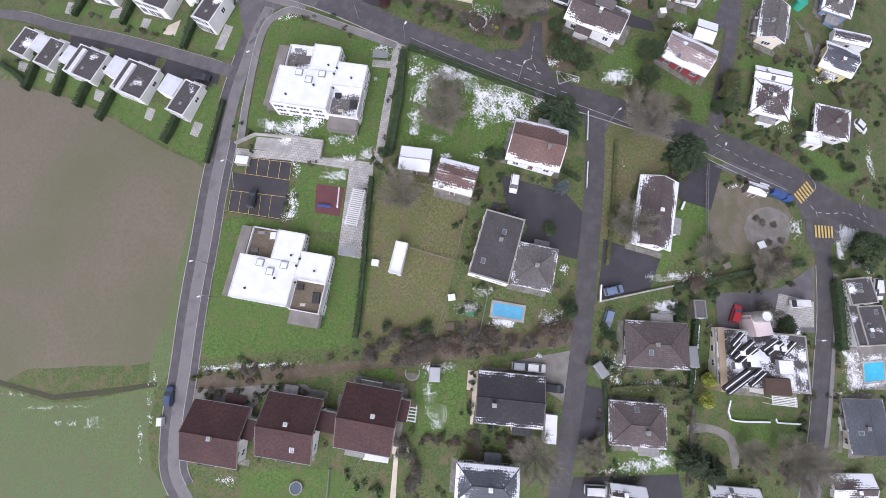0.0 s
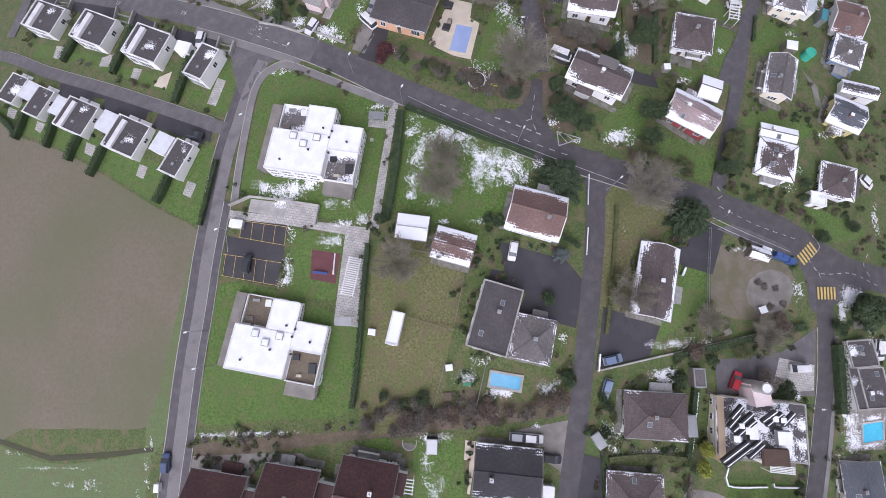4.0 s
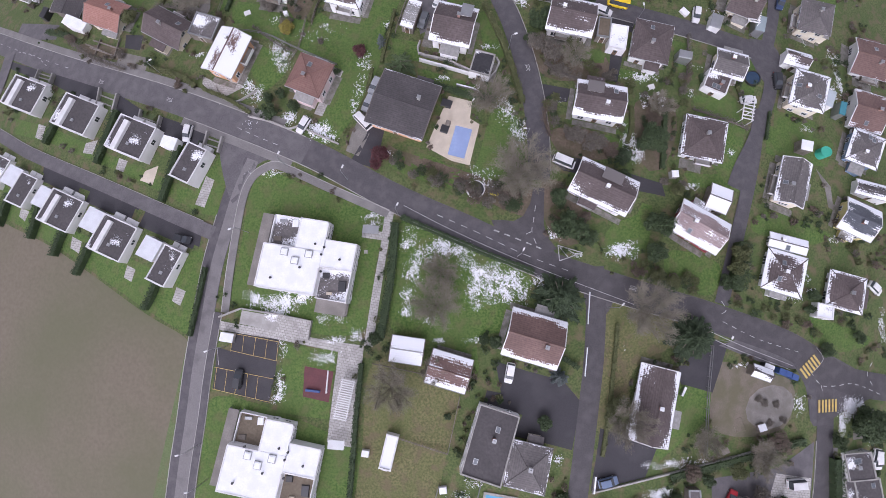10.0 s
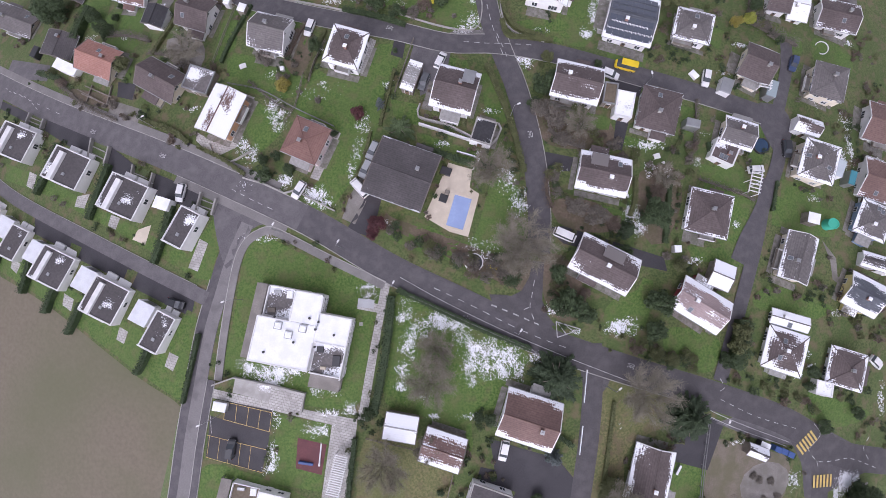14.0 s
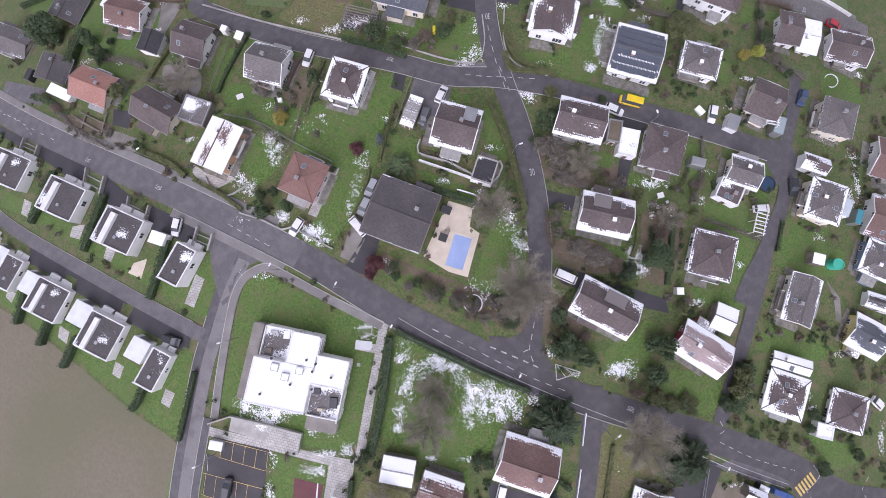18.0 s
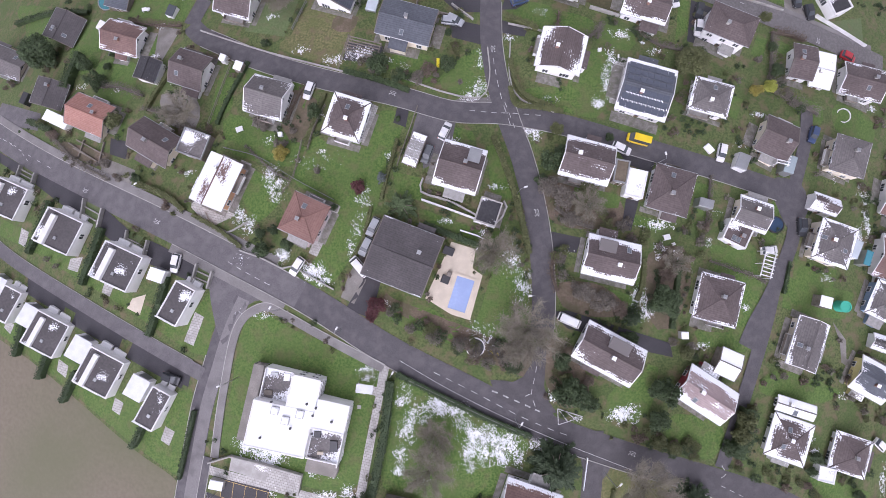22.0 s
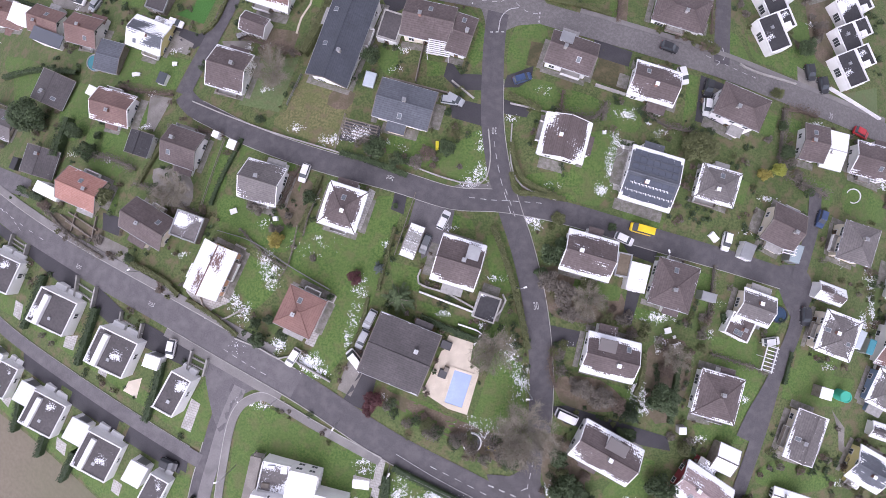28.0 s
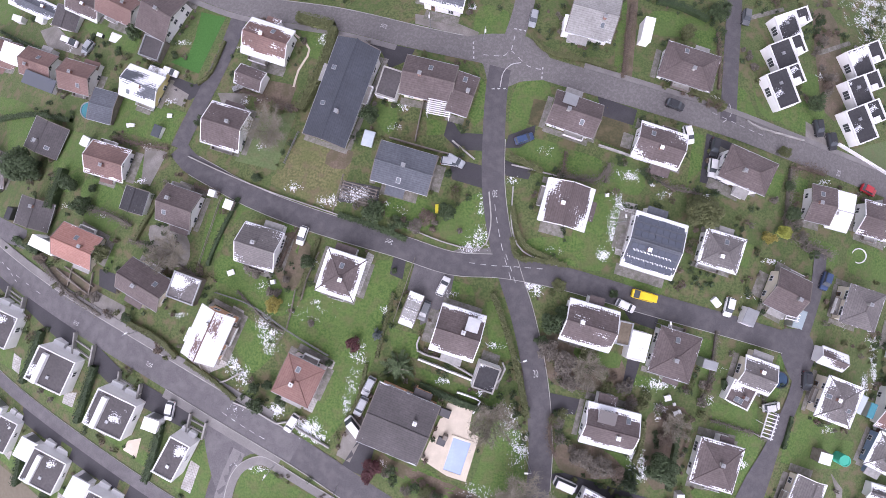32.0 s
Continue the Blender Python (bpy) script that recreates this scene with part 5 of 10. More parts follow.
patch("patio", [(-103.0, 95.9), (-100.2, 94.8), (-100.8, 90.9), (-103.4, 92.1)], PAVING, 0.060, "small paved garden terrace", "patio")
patch("patio", [(-85.7, 88.1), (-82.0, 88.5), (-83.2, 84.9), (-86.3, 85.6)], PAVING, 0.061, "small paved garden terrace", "patio")
patch("patio", [(-67.2, 79.0), (-63.7, 80.0), (-64.9, 75.4), (-68.5, 76.8)], BEIGE, 0.062, "pale wooden garden deck", "patio")
patch("patio", [(-75.0, 83.0), (-72.4, 82.0), (-73.4, 79.3), (-75.7, 80.3)], PAVING, 0.063, "small paved garden terrace", "patio")
patch("patio", [(-51.1, 76.4), (-48.9, 75.3), (-51.1, 69.0), (-53.5, 69.9)], PAVING, 0.064, "pale paved side terrace", "patio")
patch("patio", [(-57.3, 51.2), (-55.0, 50.2), (-56.3, 47.0), (-58.4, 48.1)], PAVING, 0.065, "pale paved side terrace", "patio")
patch("patio", [(-70.4, 56.7), (-68.1, 55.6), (-69.1, 52.8), (-71.2, 53.9)], PAVING, 0.067, "small paved garden terrace", "patio")
patch("patio", [(-86.8, 64.5), (-83.8, 63.0), (-84.4, 60.2), (-87.1, 61.7)], PAVING, 0.068, "small paved garden terrace", "patio")
patch("patio", [(-104.8, 73.3), (-101.8, 71.9), (-102.9, 69.5), (-105.2, 71.0)], PAVING, 0.050, "small paved garden terrace", "patio")
patch("patio", [(-117.5, 80.2), (-113.5, 78.2), (-114.1, 75.6), (-117.3, 77.2)], PAVING, 0.051, "small paved garden terrace", "patio")
patch("lawn", [(-126.0, 80.7), (-111.8, 80.1), (-85.2, 65.5), (-64.4, 55.8), (-51.0, 59.9), (-51.5, 50.5), (-53.8, 40.1), (-65.2, 46.5), (-89.9, 61.6), (-109.3, 70.6), (-124.5, 76.2)], LAWN, 0.030, "green gardens of the terrace houses", "lawn")
patch("lawn", [(-112.5, 99.0), (-97.1, 93.7), (-79.0, 84.8), (-60.4, 76.2), (-53.8, 73.0), (-48.7, 79.9), (-45.6, 85.0), (-45.8, 76.2), (-48.0, 66.9), (-51.4, 67.5), (-72.7, 78.7), (-98.4, 90.1), (-111.4, 94.3)], LAWN, 0.031, "green gardens of the terrace houses", "lawn")
patch("path", [(93.0, 75.1), (96.7, 70.8), (96.7, 66.6), (101.5, 63.9), (109.2, 61.0), (108.1, 59.9), (100.4, 62.8), (95.2, 65.8), (94.9, 70.4)], GRAVEL, 0.054, "curving garden path", "path")
patch("lawn", [(51.3, 51.1), (53.3, 55.9), (64.5, 52.6), (62.4, 46.0), (56.1, 47.2)], LAWN, 0.047, "green lawn below the red-boarded house", "lawn", True)
patch("lawn", [(40.1, 61.6), (46.0, 64.0), (47.4, 66.5), (49.6, 65.8), (47.2, 56.0), (41.0, 54.3), (38.0, 58.0)], LAWN, 0.049, "green lawn with snow beside the shrubs", "lawn", True)
patch("lawn", [(75.3, 63.8), (81.3, 64.0), (95.0, 59.1), (86.7, 56.6), (73.5, 60.0)], LAWN, 0.050, "green lawn between the houses", "lawn", True)
patch("lawn", [(87.2, 40.5), (95.1, 38.1), (105.3, 33.9), (94.8, 31.6), (86.9, 35.3)], LAWN, 0.051, "green front lawn with snow traces", "lawn", True)
patch("lawn", [(57.9, 73.4), (68.9, 72.8), (67.9, 69.6), (59.0, 70.2)], LAWN, 0.053, "narrow green lawn behind the house", "lawn")
patch("lawn", [(62.7, 92.4), (73.2, 89.7), (74.0, 84.7), (63.1, 85.1)], LAWN, 0.055, "square green lawn beside the street", "lawn")
patch("terrace", [(-19.0, 138.9), (-10.6, 137.4), (-11.0, 133.0), (-20.0, 134.2)], PATIO_DARK, 0.058, "dark garden terrace under the pergola", "terrace")
patch("lawn", [(-31.6, 130.6), (-26.9, 130.4), (-28.7, 120.4), (-34.3, 118.8), (-35.0, 122.2)], LAWN, 0.052, "long bright lawn between the fences", "lawn")
patch("lawn", [(-10.7, 121.5), (-7.9, 121.5), (-5.4, 118.6), (-8.4, 112.0), (-13.0, 112.0)], LAWN, 0.054, "bright lawn beside the dark drive", "lawn", True)
patch("lawn", [(80.3, 85.6), (99.4, 81.7), (96.5, 75.7), (86.7, 76.3), (79.5, 78.5)], LAWN, 0.035, "rectangular green lawn behind the hedge", "lawn")
patch("lawn", [(61.6, 81.4), (68.0, 93.7), (73.5, 91.1), (70.9, 83.8), (75.9, 77.0), (71.8, 68.7)], LAWN, 0.037, "green back lawn of the house", "lawn", True)
patch("lawn", [(17.4, 148.9), (28.0, 147.9), (27.9, 142.1), (21.1, 142.6)], LAWN, 0.038, "bright green back lawn", "lawn", True)
patch("lawn", [(29.3, 146.7), (38.0, 144.4), (36.7, 140.5), (29.8, 142.2)], LAWN, 0.039, "bright green back lawn", "lawn", True)
patch("lawn", [(39.9, 143.8), (47.5, 141.5), (46.1, 137.0), (38.5, 138.7)], LAWN, 0.040, "bright green back lawn", "lawn", True)
patch("lawn", [(36.0, 136.7), (41.6, 135.0), (38.9, 123.9), (30.9, 126.1)], LAWN, 0.041, "green side lawn with snow traces", "lawn", True)
patch("lawn", [(-8.3, 135.1), (0.3, 134.7), (1.7, 129.1), (-4.4, 127.8), (-9.4, 131.4)], LAWN, 0.042, "round green front lawn", "lawn", True)
patch("lawn", [(2.3, 129.1), (11.3, 136.7), (13.2, 129.4), (11.5, 124.5), (5.4, 125.6)], LAWN, 0.043, "green corner lawn", "lawn", True)
patch("lawn", [(-86.2, 139.2), (-74.7, 137.6), (-73.6, 130.7), (-75.5, 126.6), (-84.4, 129.3)], LAWN, 0.044, "green garden lawn", "lawn", True)
patch("lawn", [(-96.5, 151.6), (-88.2, 148.9), (-86.9, 137.8), (-96.3, 138.0)], LAWN, 0.045, "green garden lawn", "lawn", True)
patch("lawn", [(-80.0, 161.3), (-59.1, 155.6), (-62.6, 147.9), (-79.9, 152.2)], LAWN, 0.046, "green lawn of the yellow house", "lawn")
patch("lawn", [(-50.2, 131.5), (-46.3, 134.8), (-45.9, 123.2), (-51.9, 119.3)], LAWN, 0.048, "bright narrow garden lawn", "lawn")
patch("bed", [(25.8, 106.7), (35.9, 104.9), (42.1, 101.2), (41.8, 96.1), (30.5, 95.3), (25.6, 98.4)], SOIL, 0.036, "brown garden ground under shrubs", "bed", True)
patch("bed", [(28.3, 83.6), (37.5, 83.0), (43.0, 77.6), (36.1, 76.4), (28.8, 78.7)], SOIL, 0.037, "brown garden ground under shrubs", "bed", True)
patch("bed", [(47.9, 89.9), (55.9, 91.3), (57.4, 83.8), (52.4, 74.0), (47.4, 76.4)], SOIL, 0.038, "brown garden ground under shrubs", "bed", True)
patch("bed", [(-9.7, 79.1), (4.0, 72.0), (21.0, 63.8), (24.9, 67.5), (22.6, 70.1), (12.5, 67.9), (0.3, 74.1), (-8.4, 81.1)], SOIL, 0.039, "brown shrub bed along the street", "bed", True)
patch("bed", [(25.2, 71.4), (31.4, 70.0), (34.5, 59.8), (29.3, 57.4), (25.3, 62.5)], SOIL, 0.040, "dark ground under evergreen shrubs", "bed", True)
patch("bed", [(96.1, 186.6), (102.6, 184.3), (99.9, 159.5), (94.8, 159.1), (94.1, 170.7)], SOIL, 0.041, "brown weedy slope between gardens", "bed", True)
patch("corner", [(-48.2, 84.1), (-43.2, 90.7), (-29.1, 81.1), (-37.1, 79.0), (-41.1, 75.9), (-44.3, 69.5)], ASPHALT, 0.065, "asphalt mouth of the field road", "corner", True)
patch("corner", [(20.7, 58.8), (25.6, 58.1), (27.2, 53.7), (18.7, 55.8), (14.5, 58.4)], ASPHALT_MEDIUM, 0.066, "asphalt mouth of the side street", "corner", True)
patch("corner", [(78.8, 36.2), (89.4, 32.5), (102.5, 25.9), (109.2, 22.1), (96.9, 18.4), (86.9, 15.2), (84.9, 24.4)], ASPHALT_MEDIUM, 0.067, "wide asphalt street junction", "corner", True)
patch("corner", [(13.6, 63.3), (16.5, 63.2), (18.3, 62.9), (20.5, 64.0), (22.2, 66.8), (23.1, 70.4), (25.5, 70.0), (25.1, 65.5), (24.9, 61.9), (25.9, 58.8), (27.6, 56.6), (22.1, 55.9), (14.9, 59.7)], ASPHALT_SOUTH, 0.079, "asphalt mouth of the side street", "corner")
patch("corner", [(5.5, 123.7), (12.7, 124.5), (17.5, 125.8), (21.2, 120.5), (24.8, 120.0), (21.2, 115.1), (16.4, 119.8)], ASPHALT_WORN, 0.068, "asphalt street crossing", "corner", True)
patch("corner", [(7.1, 172.7), (16.2, 174.2), (24.0, 172.3), (28.3, 163.9), (20.0, 162.3), (13.6, 159.5), (11.7, 166.3)], ASPHALT_WORN, 0.069, "worn asphalt street crossing", "corner", True)
patch("corner", [(78.2, 107.1), (86.2, 107.0), (87.7, 100.6), (82.5, 95.7)], ASPHALT_MEDIUM, 0.070, "asphalt mouth of the lane", "corner", True)
patch("corner", [(33.3, 52.7), (40.2, 48.6), (37.0, 41.8), (33.4, 43.2)], ASPHALT_MEDIUM, 0.071, "asphalt mouth of the side road", "corner", True)
patch("verge", [(-52.7, 44.1), (-55.0, 32.5), (-58.7, 13.5), (-60.6, 2.3), (-62.0, -6.2), (-65.2, -9.8), (-67.4, -9.8), (-66.8, -3.6), (-63.7, 3.7), (-59.9, 17.3), (-55.9, 32.3), (-54.4, 39.1)], LAWN_PALE, 0.045, "green verge between field and road", "verge")
patch("drive", [(-99.8, 109.8), (-83.4, 102.8), (-83.6, 97.5), (-100.4, 107.1)], ASPHALT_DARK, 0.075, "dark asphalt forecourt between the steps", "drive")
patch("drive", [(-77.0, 99.9), (-69.7, 94.8), (-70.3, 89.7), (-77.9, 94.7)], ASPHALT_DARK, 0.076, "dark asphalt forecourt between the steps", "drive")
patch("drive", [(-63.6, 92.3), (-51.2, 87.0), (-52.1, 82.9), (-64.6, 87.3)], ASPHALT_DARK, 0.078, "dark asphalt forecourt between the steps", "drive")
patch("drive", [(-122.2, 119.5), (-106.5, 112.5), (-107.0, 109.8), (-121.8, 117.1)], ASPHALT_DARK, 0.060, "dark asphalt forecourt between the steps", "drive")
patch("bed", [(-106.0, 112.4), (-100.3, 109.9), (-100.8, 107.2), (-106.7, 109.5)], LAWN_PALE, 0.066, "mossy planted steps between timber walls", "bed")
patch("bed", [(-83.0, 102.6), (-77.3, 100.0), (-78.1, 95.1), (-83.2, 97.4)], LAWN_PALE, 0.067, "mossy planted steps between timber walls", "bed")
patch("bed", [(-69.6, 94.7), (-63.9, 92.3), (-64.9, 87.4), (-70.2, 89.5)], LAWN_PALE, 0.068, "mossy planted steps between timber walls", "bed")
patch("bed", [(-51.0, 87.0), (-47.2, 85.3), (-48.1, 81.6), (-51.9, 82.9)], LAWN_PALE, 0.069, "mossy planted steps between timber walls", "bed")
patch("lawn", [(-32.2, 176.2), (-23.4, 174.9), (-25.8, 167.3), (-29.0, 168.9)], LAWN, 0.035, "small green lawn inside the tall hedge", "lawn")
patch("meadow", [(-40.5, 154.3), (-30.9, 154.8), (-34.7, 141.1), (-45.0, 143.4)], LAWN_PALE, 0.036, "mossy olive lawn behind the house", "meadow")
patch("lawn", [(-11.6, 157.0), (-8.0, 157.5), (-7.5, 151.2), (-9.2, 149.2), (-11.9, 152.5)], LAWN, 0.038, "small lawn with stepping stones", "lawn", True)
patch("lawn", [(-0.8, 153.2), (4.2, 152.6), (4.1, 149.6), (-0.7, 149.3)], LAWN, 0.039, "small lawn beside the pergola", "lawn")
patch("drive", [(-21.6, 174.3), (-10.0, 171.6), (-4.0, 170.1), (-5.2, 167.5), (-9.7, 165.3), (-11.7, 169.3), (-16.7, 172.3)], ASPHALT_DARK, 0.060, "dark asphalt forecourt of the long building", "drive")
patch("lawn", [(10.9, 181.3), (17.5, 179.9), (16.2, 173.5), (12.3, 172.4), (9.4, 173.3)], LAWN, 0.041, "green lawn beside the street corner", "lawn", True)
patch("bed", [(-4.3, 179.4), (4.4, 177.4), (10.7, 174.5), (10.1, 172.7), (-4.2, 176.8)], GRAVEL, 0.062, "stony planted bed along the street", "bed")
patch("bed", [(23.1, 158.3), (26.3, 157.7), (25.7, 151.6), (21.8, 152.3)], MEADOW_DARK, 0.058, "dark mossy ground beside the house", "bed")
patch("bed", [(46.0, 184.5), (48.7, 184.7), (45.7, 164.0), (43.3, 163.9)], SOIL, 0.054, "brown soil strip between the plots", "bed")
patch("lawn", [(43.5, 183.5), (45.9, 183.7), (43.4, 165.0), (41.6, 165.4)], LAWN, 0.045, "narrow strip of bright grass", "lawn")
patch("lawn", [(52.0, 181.8), (66.1, 179.9), (66.7, 172.5), (57.7, 175.5), (51.5, 175.5)], LAWN, 0.046, "green lawn with small beds", "lawn", True)
patch("lawn", [(59.7, 151.8), (62.2, 151.3), (60.8, 143.3), (57.1, 138.7)], LAWN, 0.048, "narrow strip of bright grass", "lawn")
patch("path", [(43.1, 135.4), (45.8, 134.9), (43.0, 123.3), (40.4, 123.9)], PAVING, 0.055, "long paved terrace beside the solar roof", "path")
patch("lawn", [(42.3, 120.5), (52.0, 117.8), (51.4, 115.4), (42.7, 116.9)], LAWN, 0.031, "green front lawn by the street", "lawn")
patch("lawn", [(24.8, 127.2), (34.6, 127.4), (40.2, 125.1), (37.3, 120.2), (28.4, 122.1), (21.1, 125.9)], LAWN, 0.032, "green corner lawn with snow traces", "lawn", True)
patch("lawn", [(71.3, 164.2), (73.4, 163.0), (76.1, 155.5), (73.6, 154.6), (70.5, 157.2)], LAWN, 0.033, "bright green lawn by the white villas", "lawn", True)
patch("lawn", [(81.6, 156.3), (92.1, 162.8), (95.2, 159.1), (89.3, 153.5)], LAWN, 0.034, "bright green lawn by the white villas", "lawn", True)
patch("lawn", [(90.5, 168.9), (94.8, 167.8), (92.4, 162.9), (88.8, 164.3)], LAWN, 0.035, "bright green lawn by the white villas", "lawn", True)
patch("meadow", [(99.4, 149.8), (112.7, 153.4), (111.6, 145.8), (106.7, 146.9)], LAWN_PALE, 0.037, "yellowish grass inside the white wall", "meadow")
patch("lawn", [(79.5, 144.2), (82.1, 143.0), (79.6, 137.3), (76.6, 138.5)], LAWN, 0.038, "strip of grass beside the tall house", "lawn")
patch("lawn", [(83.1, 142.8), (88.1, 142.0), (86.3, 138.5), (82.6, 139.4)], LAWN, 0.039, "small lawn behind the brown hedge", "lawn", True)
patch("lawn", [(85.9, 128.7), (95.0, 126.3), (92.8, 120.8), (86.8, 124.1)], LAWN, 0.040, "green lawn below the houses", "lawn", True)
patch("lawn", [(99.3, 127.5), (109.4, 125.0), (109.0, 118.6), (98.1, 120.9)], LAWN, 0.041, "green lawn with a round bed", "lawn", True)
patch("lawn", [(69.6, 127.6), (73.1, 126.5), (70.8, 121.3), (68.6, 122.6)], LAWN, 0.042, "small side lawn with snow", "lawn")
patch("lawn", [(-126.0, 165.3), (-109.3, 159.7), (-107.9, 149.1), (-111.8, 145.3), (-116.0, 148.0), (-120.5, 159.0), (-124.0, 160.2)], LAWN, 0.043, "green garden lawn behind the terrace", "lawn", True)
patch("lawn", [(-95.9, 153.1), (-89.2, 151.8), (-89.4, 145.9), (-87.1, 143.6), (-94.0, 140.9), (-96.9, 145.2)], LAWN, 0.044, "long green garden lawn", "lawn")
patch("lawn", [(-78.6, 125.2), (-74.3, 123.9), (-75.1, 117.2), (-78.6, 118.5)], LAWN, 0.045, "small lawn under a shrub", "lawn", True)
patch("lawn", [(-145.0, 203.2), (-130.6, 199.5), (-128.6, 192.7), (-135.0, 191.0), (-139.1, 193.0)], LAWN, 0.046, "small green garden lawn", "lawn")
patch("lawn", [(-99.0, 185.2), (-88.7, 182.8), (-86.6, 178.2), (-94.4, 180.6)], LAWN, 0.048, "small green garden lawn", "lawn")
patch("lawn", [(-87.3, 183.5), (-76.3, 181.2), (-77.2, 172.8), (-84.2, 175.2)], LAWN, 0.030, "green lawn with a sandpit", "lawn")
patch("lawn", [(-46.5, 121.9), (-34.1, 117.3), (-27.4, 113.8), (-31.0, 108.8), (-44.4, 112.0), (-47.5, 116.9)], LAWN, 0.031, "green lawn behind the house", "lawn", True)
patch("lawn", [(-41.9, 135.2), (-36.8, 133.0), (-42.0, 131.2), (-44.2, 128.1)], LAWN, 0.032, "green front lawn by the street", "lawn")
patch("lawn", [(-71.7, 144.5), (-67.0, 143.7), (-68.3, 138.7), (-72.0, 140.1)], LAWN, 0.033, "small green side lawn", "lawn")
patch("bed", [(-40.6, 163.5), (-31.4, 161.5), (-32.8, 155.9), (-39.2, 157.7)], SOIL, 0.044, "bare brown plot behind the garage", "bed")
patch("drive", [(-51.4, 160.4), (-43.0, 159.9), (-44.4, 157.1), (-49.8, 157.3)], GRAVEL, 0.053, "pale gravel in front of the garage", "drive")
patch("drive", [(-115.7, 185.2), (-109.3, 186.0), (-102.5, 180.7), (-91.5, 176.0), (-94.4, 173.7), (-110.3, 179.3)], GRAVEL, 0.057, "pale parking yard between the terraces", "drive")
patch("lawn", [(3.4, 117.7), (9.7, 116.6), (10.5, 114.4), (4.7, 115.5)], LAWN, 0.038, "round front lawn by the crossing", "lawn", True)
patch("lawn", [(13.0, 113.1), (14.5, 113.6), (18.8, 102.1), (17.0, 100.6), (13.6, 103.4)], LAWN, 0.039, "green strip inside the clipped hedge", "lawn")
patch("lawn", [(-7.6, 107.4), (-0.8, 105.8), (-1.2, 100.9), (-6.7, 102.2)], LAWN, 0.040, "green lawn below the garage", "lawn")
patch("lawn", [(-42.6, 108.2), (-34.3, 106.0), (-32.2, 101.4), (-37.2, 96.3), (-39.7, 97.7)], LAWN, 0.041, "green lawn beside the snow-covered roof", "lawn", True)
patch("lawn", [(-1.5, 99.3), (12.0, 94.3), (17.1, 94.6), (15.6, 91.3), (10.8, 92.1), (-1.7, 97.1)], LAWN, 0.042, "green strip above the pool villa", "lawn")
patch("patio", [(-21.0, 100.5), (-18.8, 99.6), (-23.6, 88.7), (-25.5, 89.5)], PAVING, 0.083, "pale concrete terrace along the house", "patio")
patch("patio", [(-12.6, 123.2), (-11.2, 122.4), (-14.2, 113.9), (-15.9, 114.7)], PAVING, 0.084, "pale concrete terrace along the house", "patio")
patch("patio", [(-42.4, 110.7), (-39.8, 109.6), (-44.5, 98.9), (-46.7, 99.5)], PAVING, 0.085, "pale concrete terrace along the house", "patio")
patch("patio", [(-53.8, 101.9), (-49.2, 99.1), (-45.6, 99.5), (-42.8, 101.7), (-42.1, 100.1), (-43.5, 97.5), (-47.1, 95.9), (-48.8, 93.8), (-49.8, 96.0), (-53.8, 99.8)], PAVING, 0.079, "curved paved terrace below the house", "patio", True)
patch("lawn", [(32.0, 104.5), (42.1, 102.4), (41.4, 99.8), (33.2, 100.9)], LAWN, 0.048, "green lawn between the shrubs", "lawn", True)
patch("lawn", [(44.5, 98.7), (51.7, 96.8), (50.8, 94.8), (44.4, 96.3)], LAWN, 0.030, "small bright back lawn", "lawn")
patch("lawn", [(59.1, 106.2), (63.1, 105.5), (61.0, 96.3), (59.2, 97.0)], LAWN, 0.031, "bright green side lawn", "lawn")
patch("lawn", [(62.2, 92.0), (73.1, 89.7), (71.4, 85.8), (62.4, 88.8)], LAWN, 0.032, "bright green lawn below the house", "lawn")
patch("lawn", [(83.4, 89.4), (94.8, 87.0), (92.6, 80.4), (81.9, 81.4)], LAWN, 0.033, "open green lawn by the lane", "lawn")
patch("lawn", [(46.5, 87.4), (49.1, 86.7), (47.5, 81.0), (42.5, 82.5)], LAWN, 0.034, "narrow green side lawn", "lawn")
patch("lawn", [(38.8, 82.4), (45.2, 80.0), (43.6, 76.9), (37.4, 79.9)], LAWN, 0.035, "bright green lawn with snow flecks", "lawn", True)
patch("lawn", [(65.7, 73.2), (72.1, 73.9), (69.7, 68.7), (58.9, 71.4)], LAWN, 0.037, "green lawn below the villa", "lawn", True)
patch("lawn", [(78.6, 102.5), (80.0, 100.9), (78.3, 92.9), (74.2, 92.4), (76.6, 97.1)], LAWN, 0.038, "green lawn in the street bend", "lawn", True)
patch("lawn", [(71.1, 85.3), (74.7, 84.0), (72.9, 78.7), (69.5, 82.7)], LAWN, 0.039, "small green front lawn", "lawn")
patch("lawn", [(36.5, -26.7), (50.8, -28.4), (51.3, -32.1), (35.7, -30.9)], LAWN, 0.040, "green lawn with snow traces", "lawn", True)
patch("lawn", [(-16.6, -7.7), (-11.1, -7.4), (-12.7, -17.2), (-17.5, -14.7)], LAWN, 0.041, "green lawn behind the row houses", "lawn", True)
patch("lawn", [(-45.3, -27.0), (-24.1, -27.4), (-19.4, -32.2), (-24.4, -35.0), (-46.9, -34.8)], LAWN, 0.042, "green back gardens of the maroon-roofed houses", "lawn")
patch("lawn", [(-7.0, -8.1), (3.8, -7.4), (3.3, -20.2), (-6.9, -20.9)], LAWN, 0.043, "green lawn beside the black roof", "lawn")


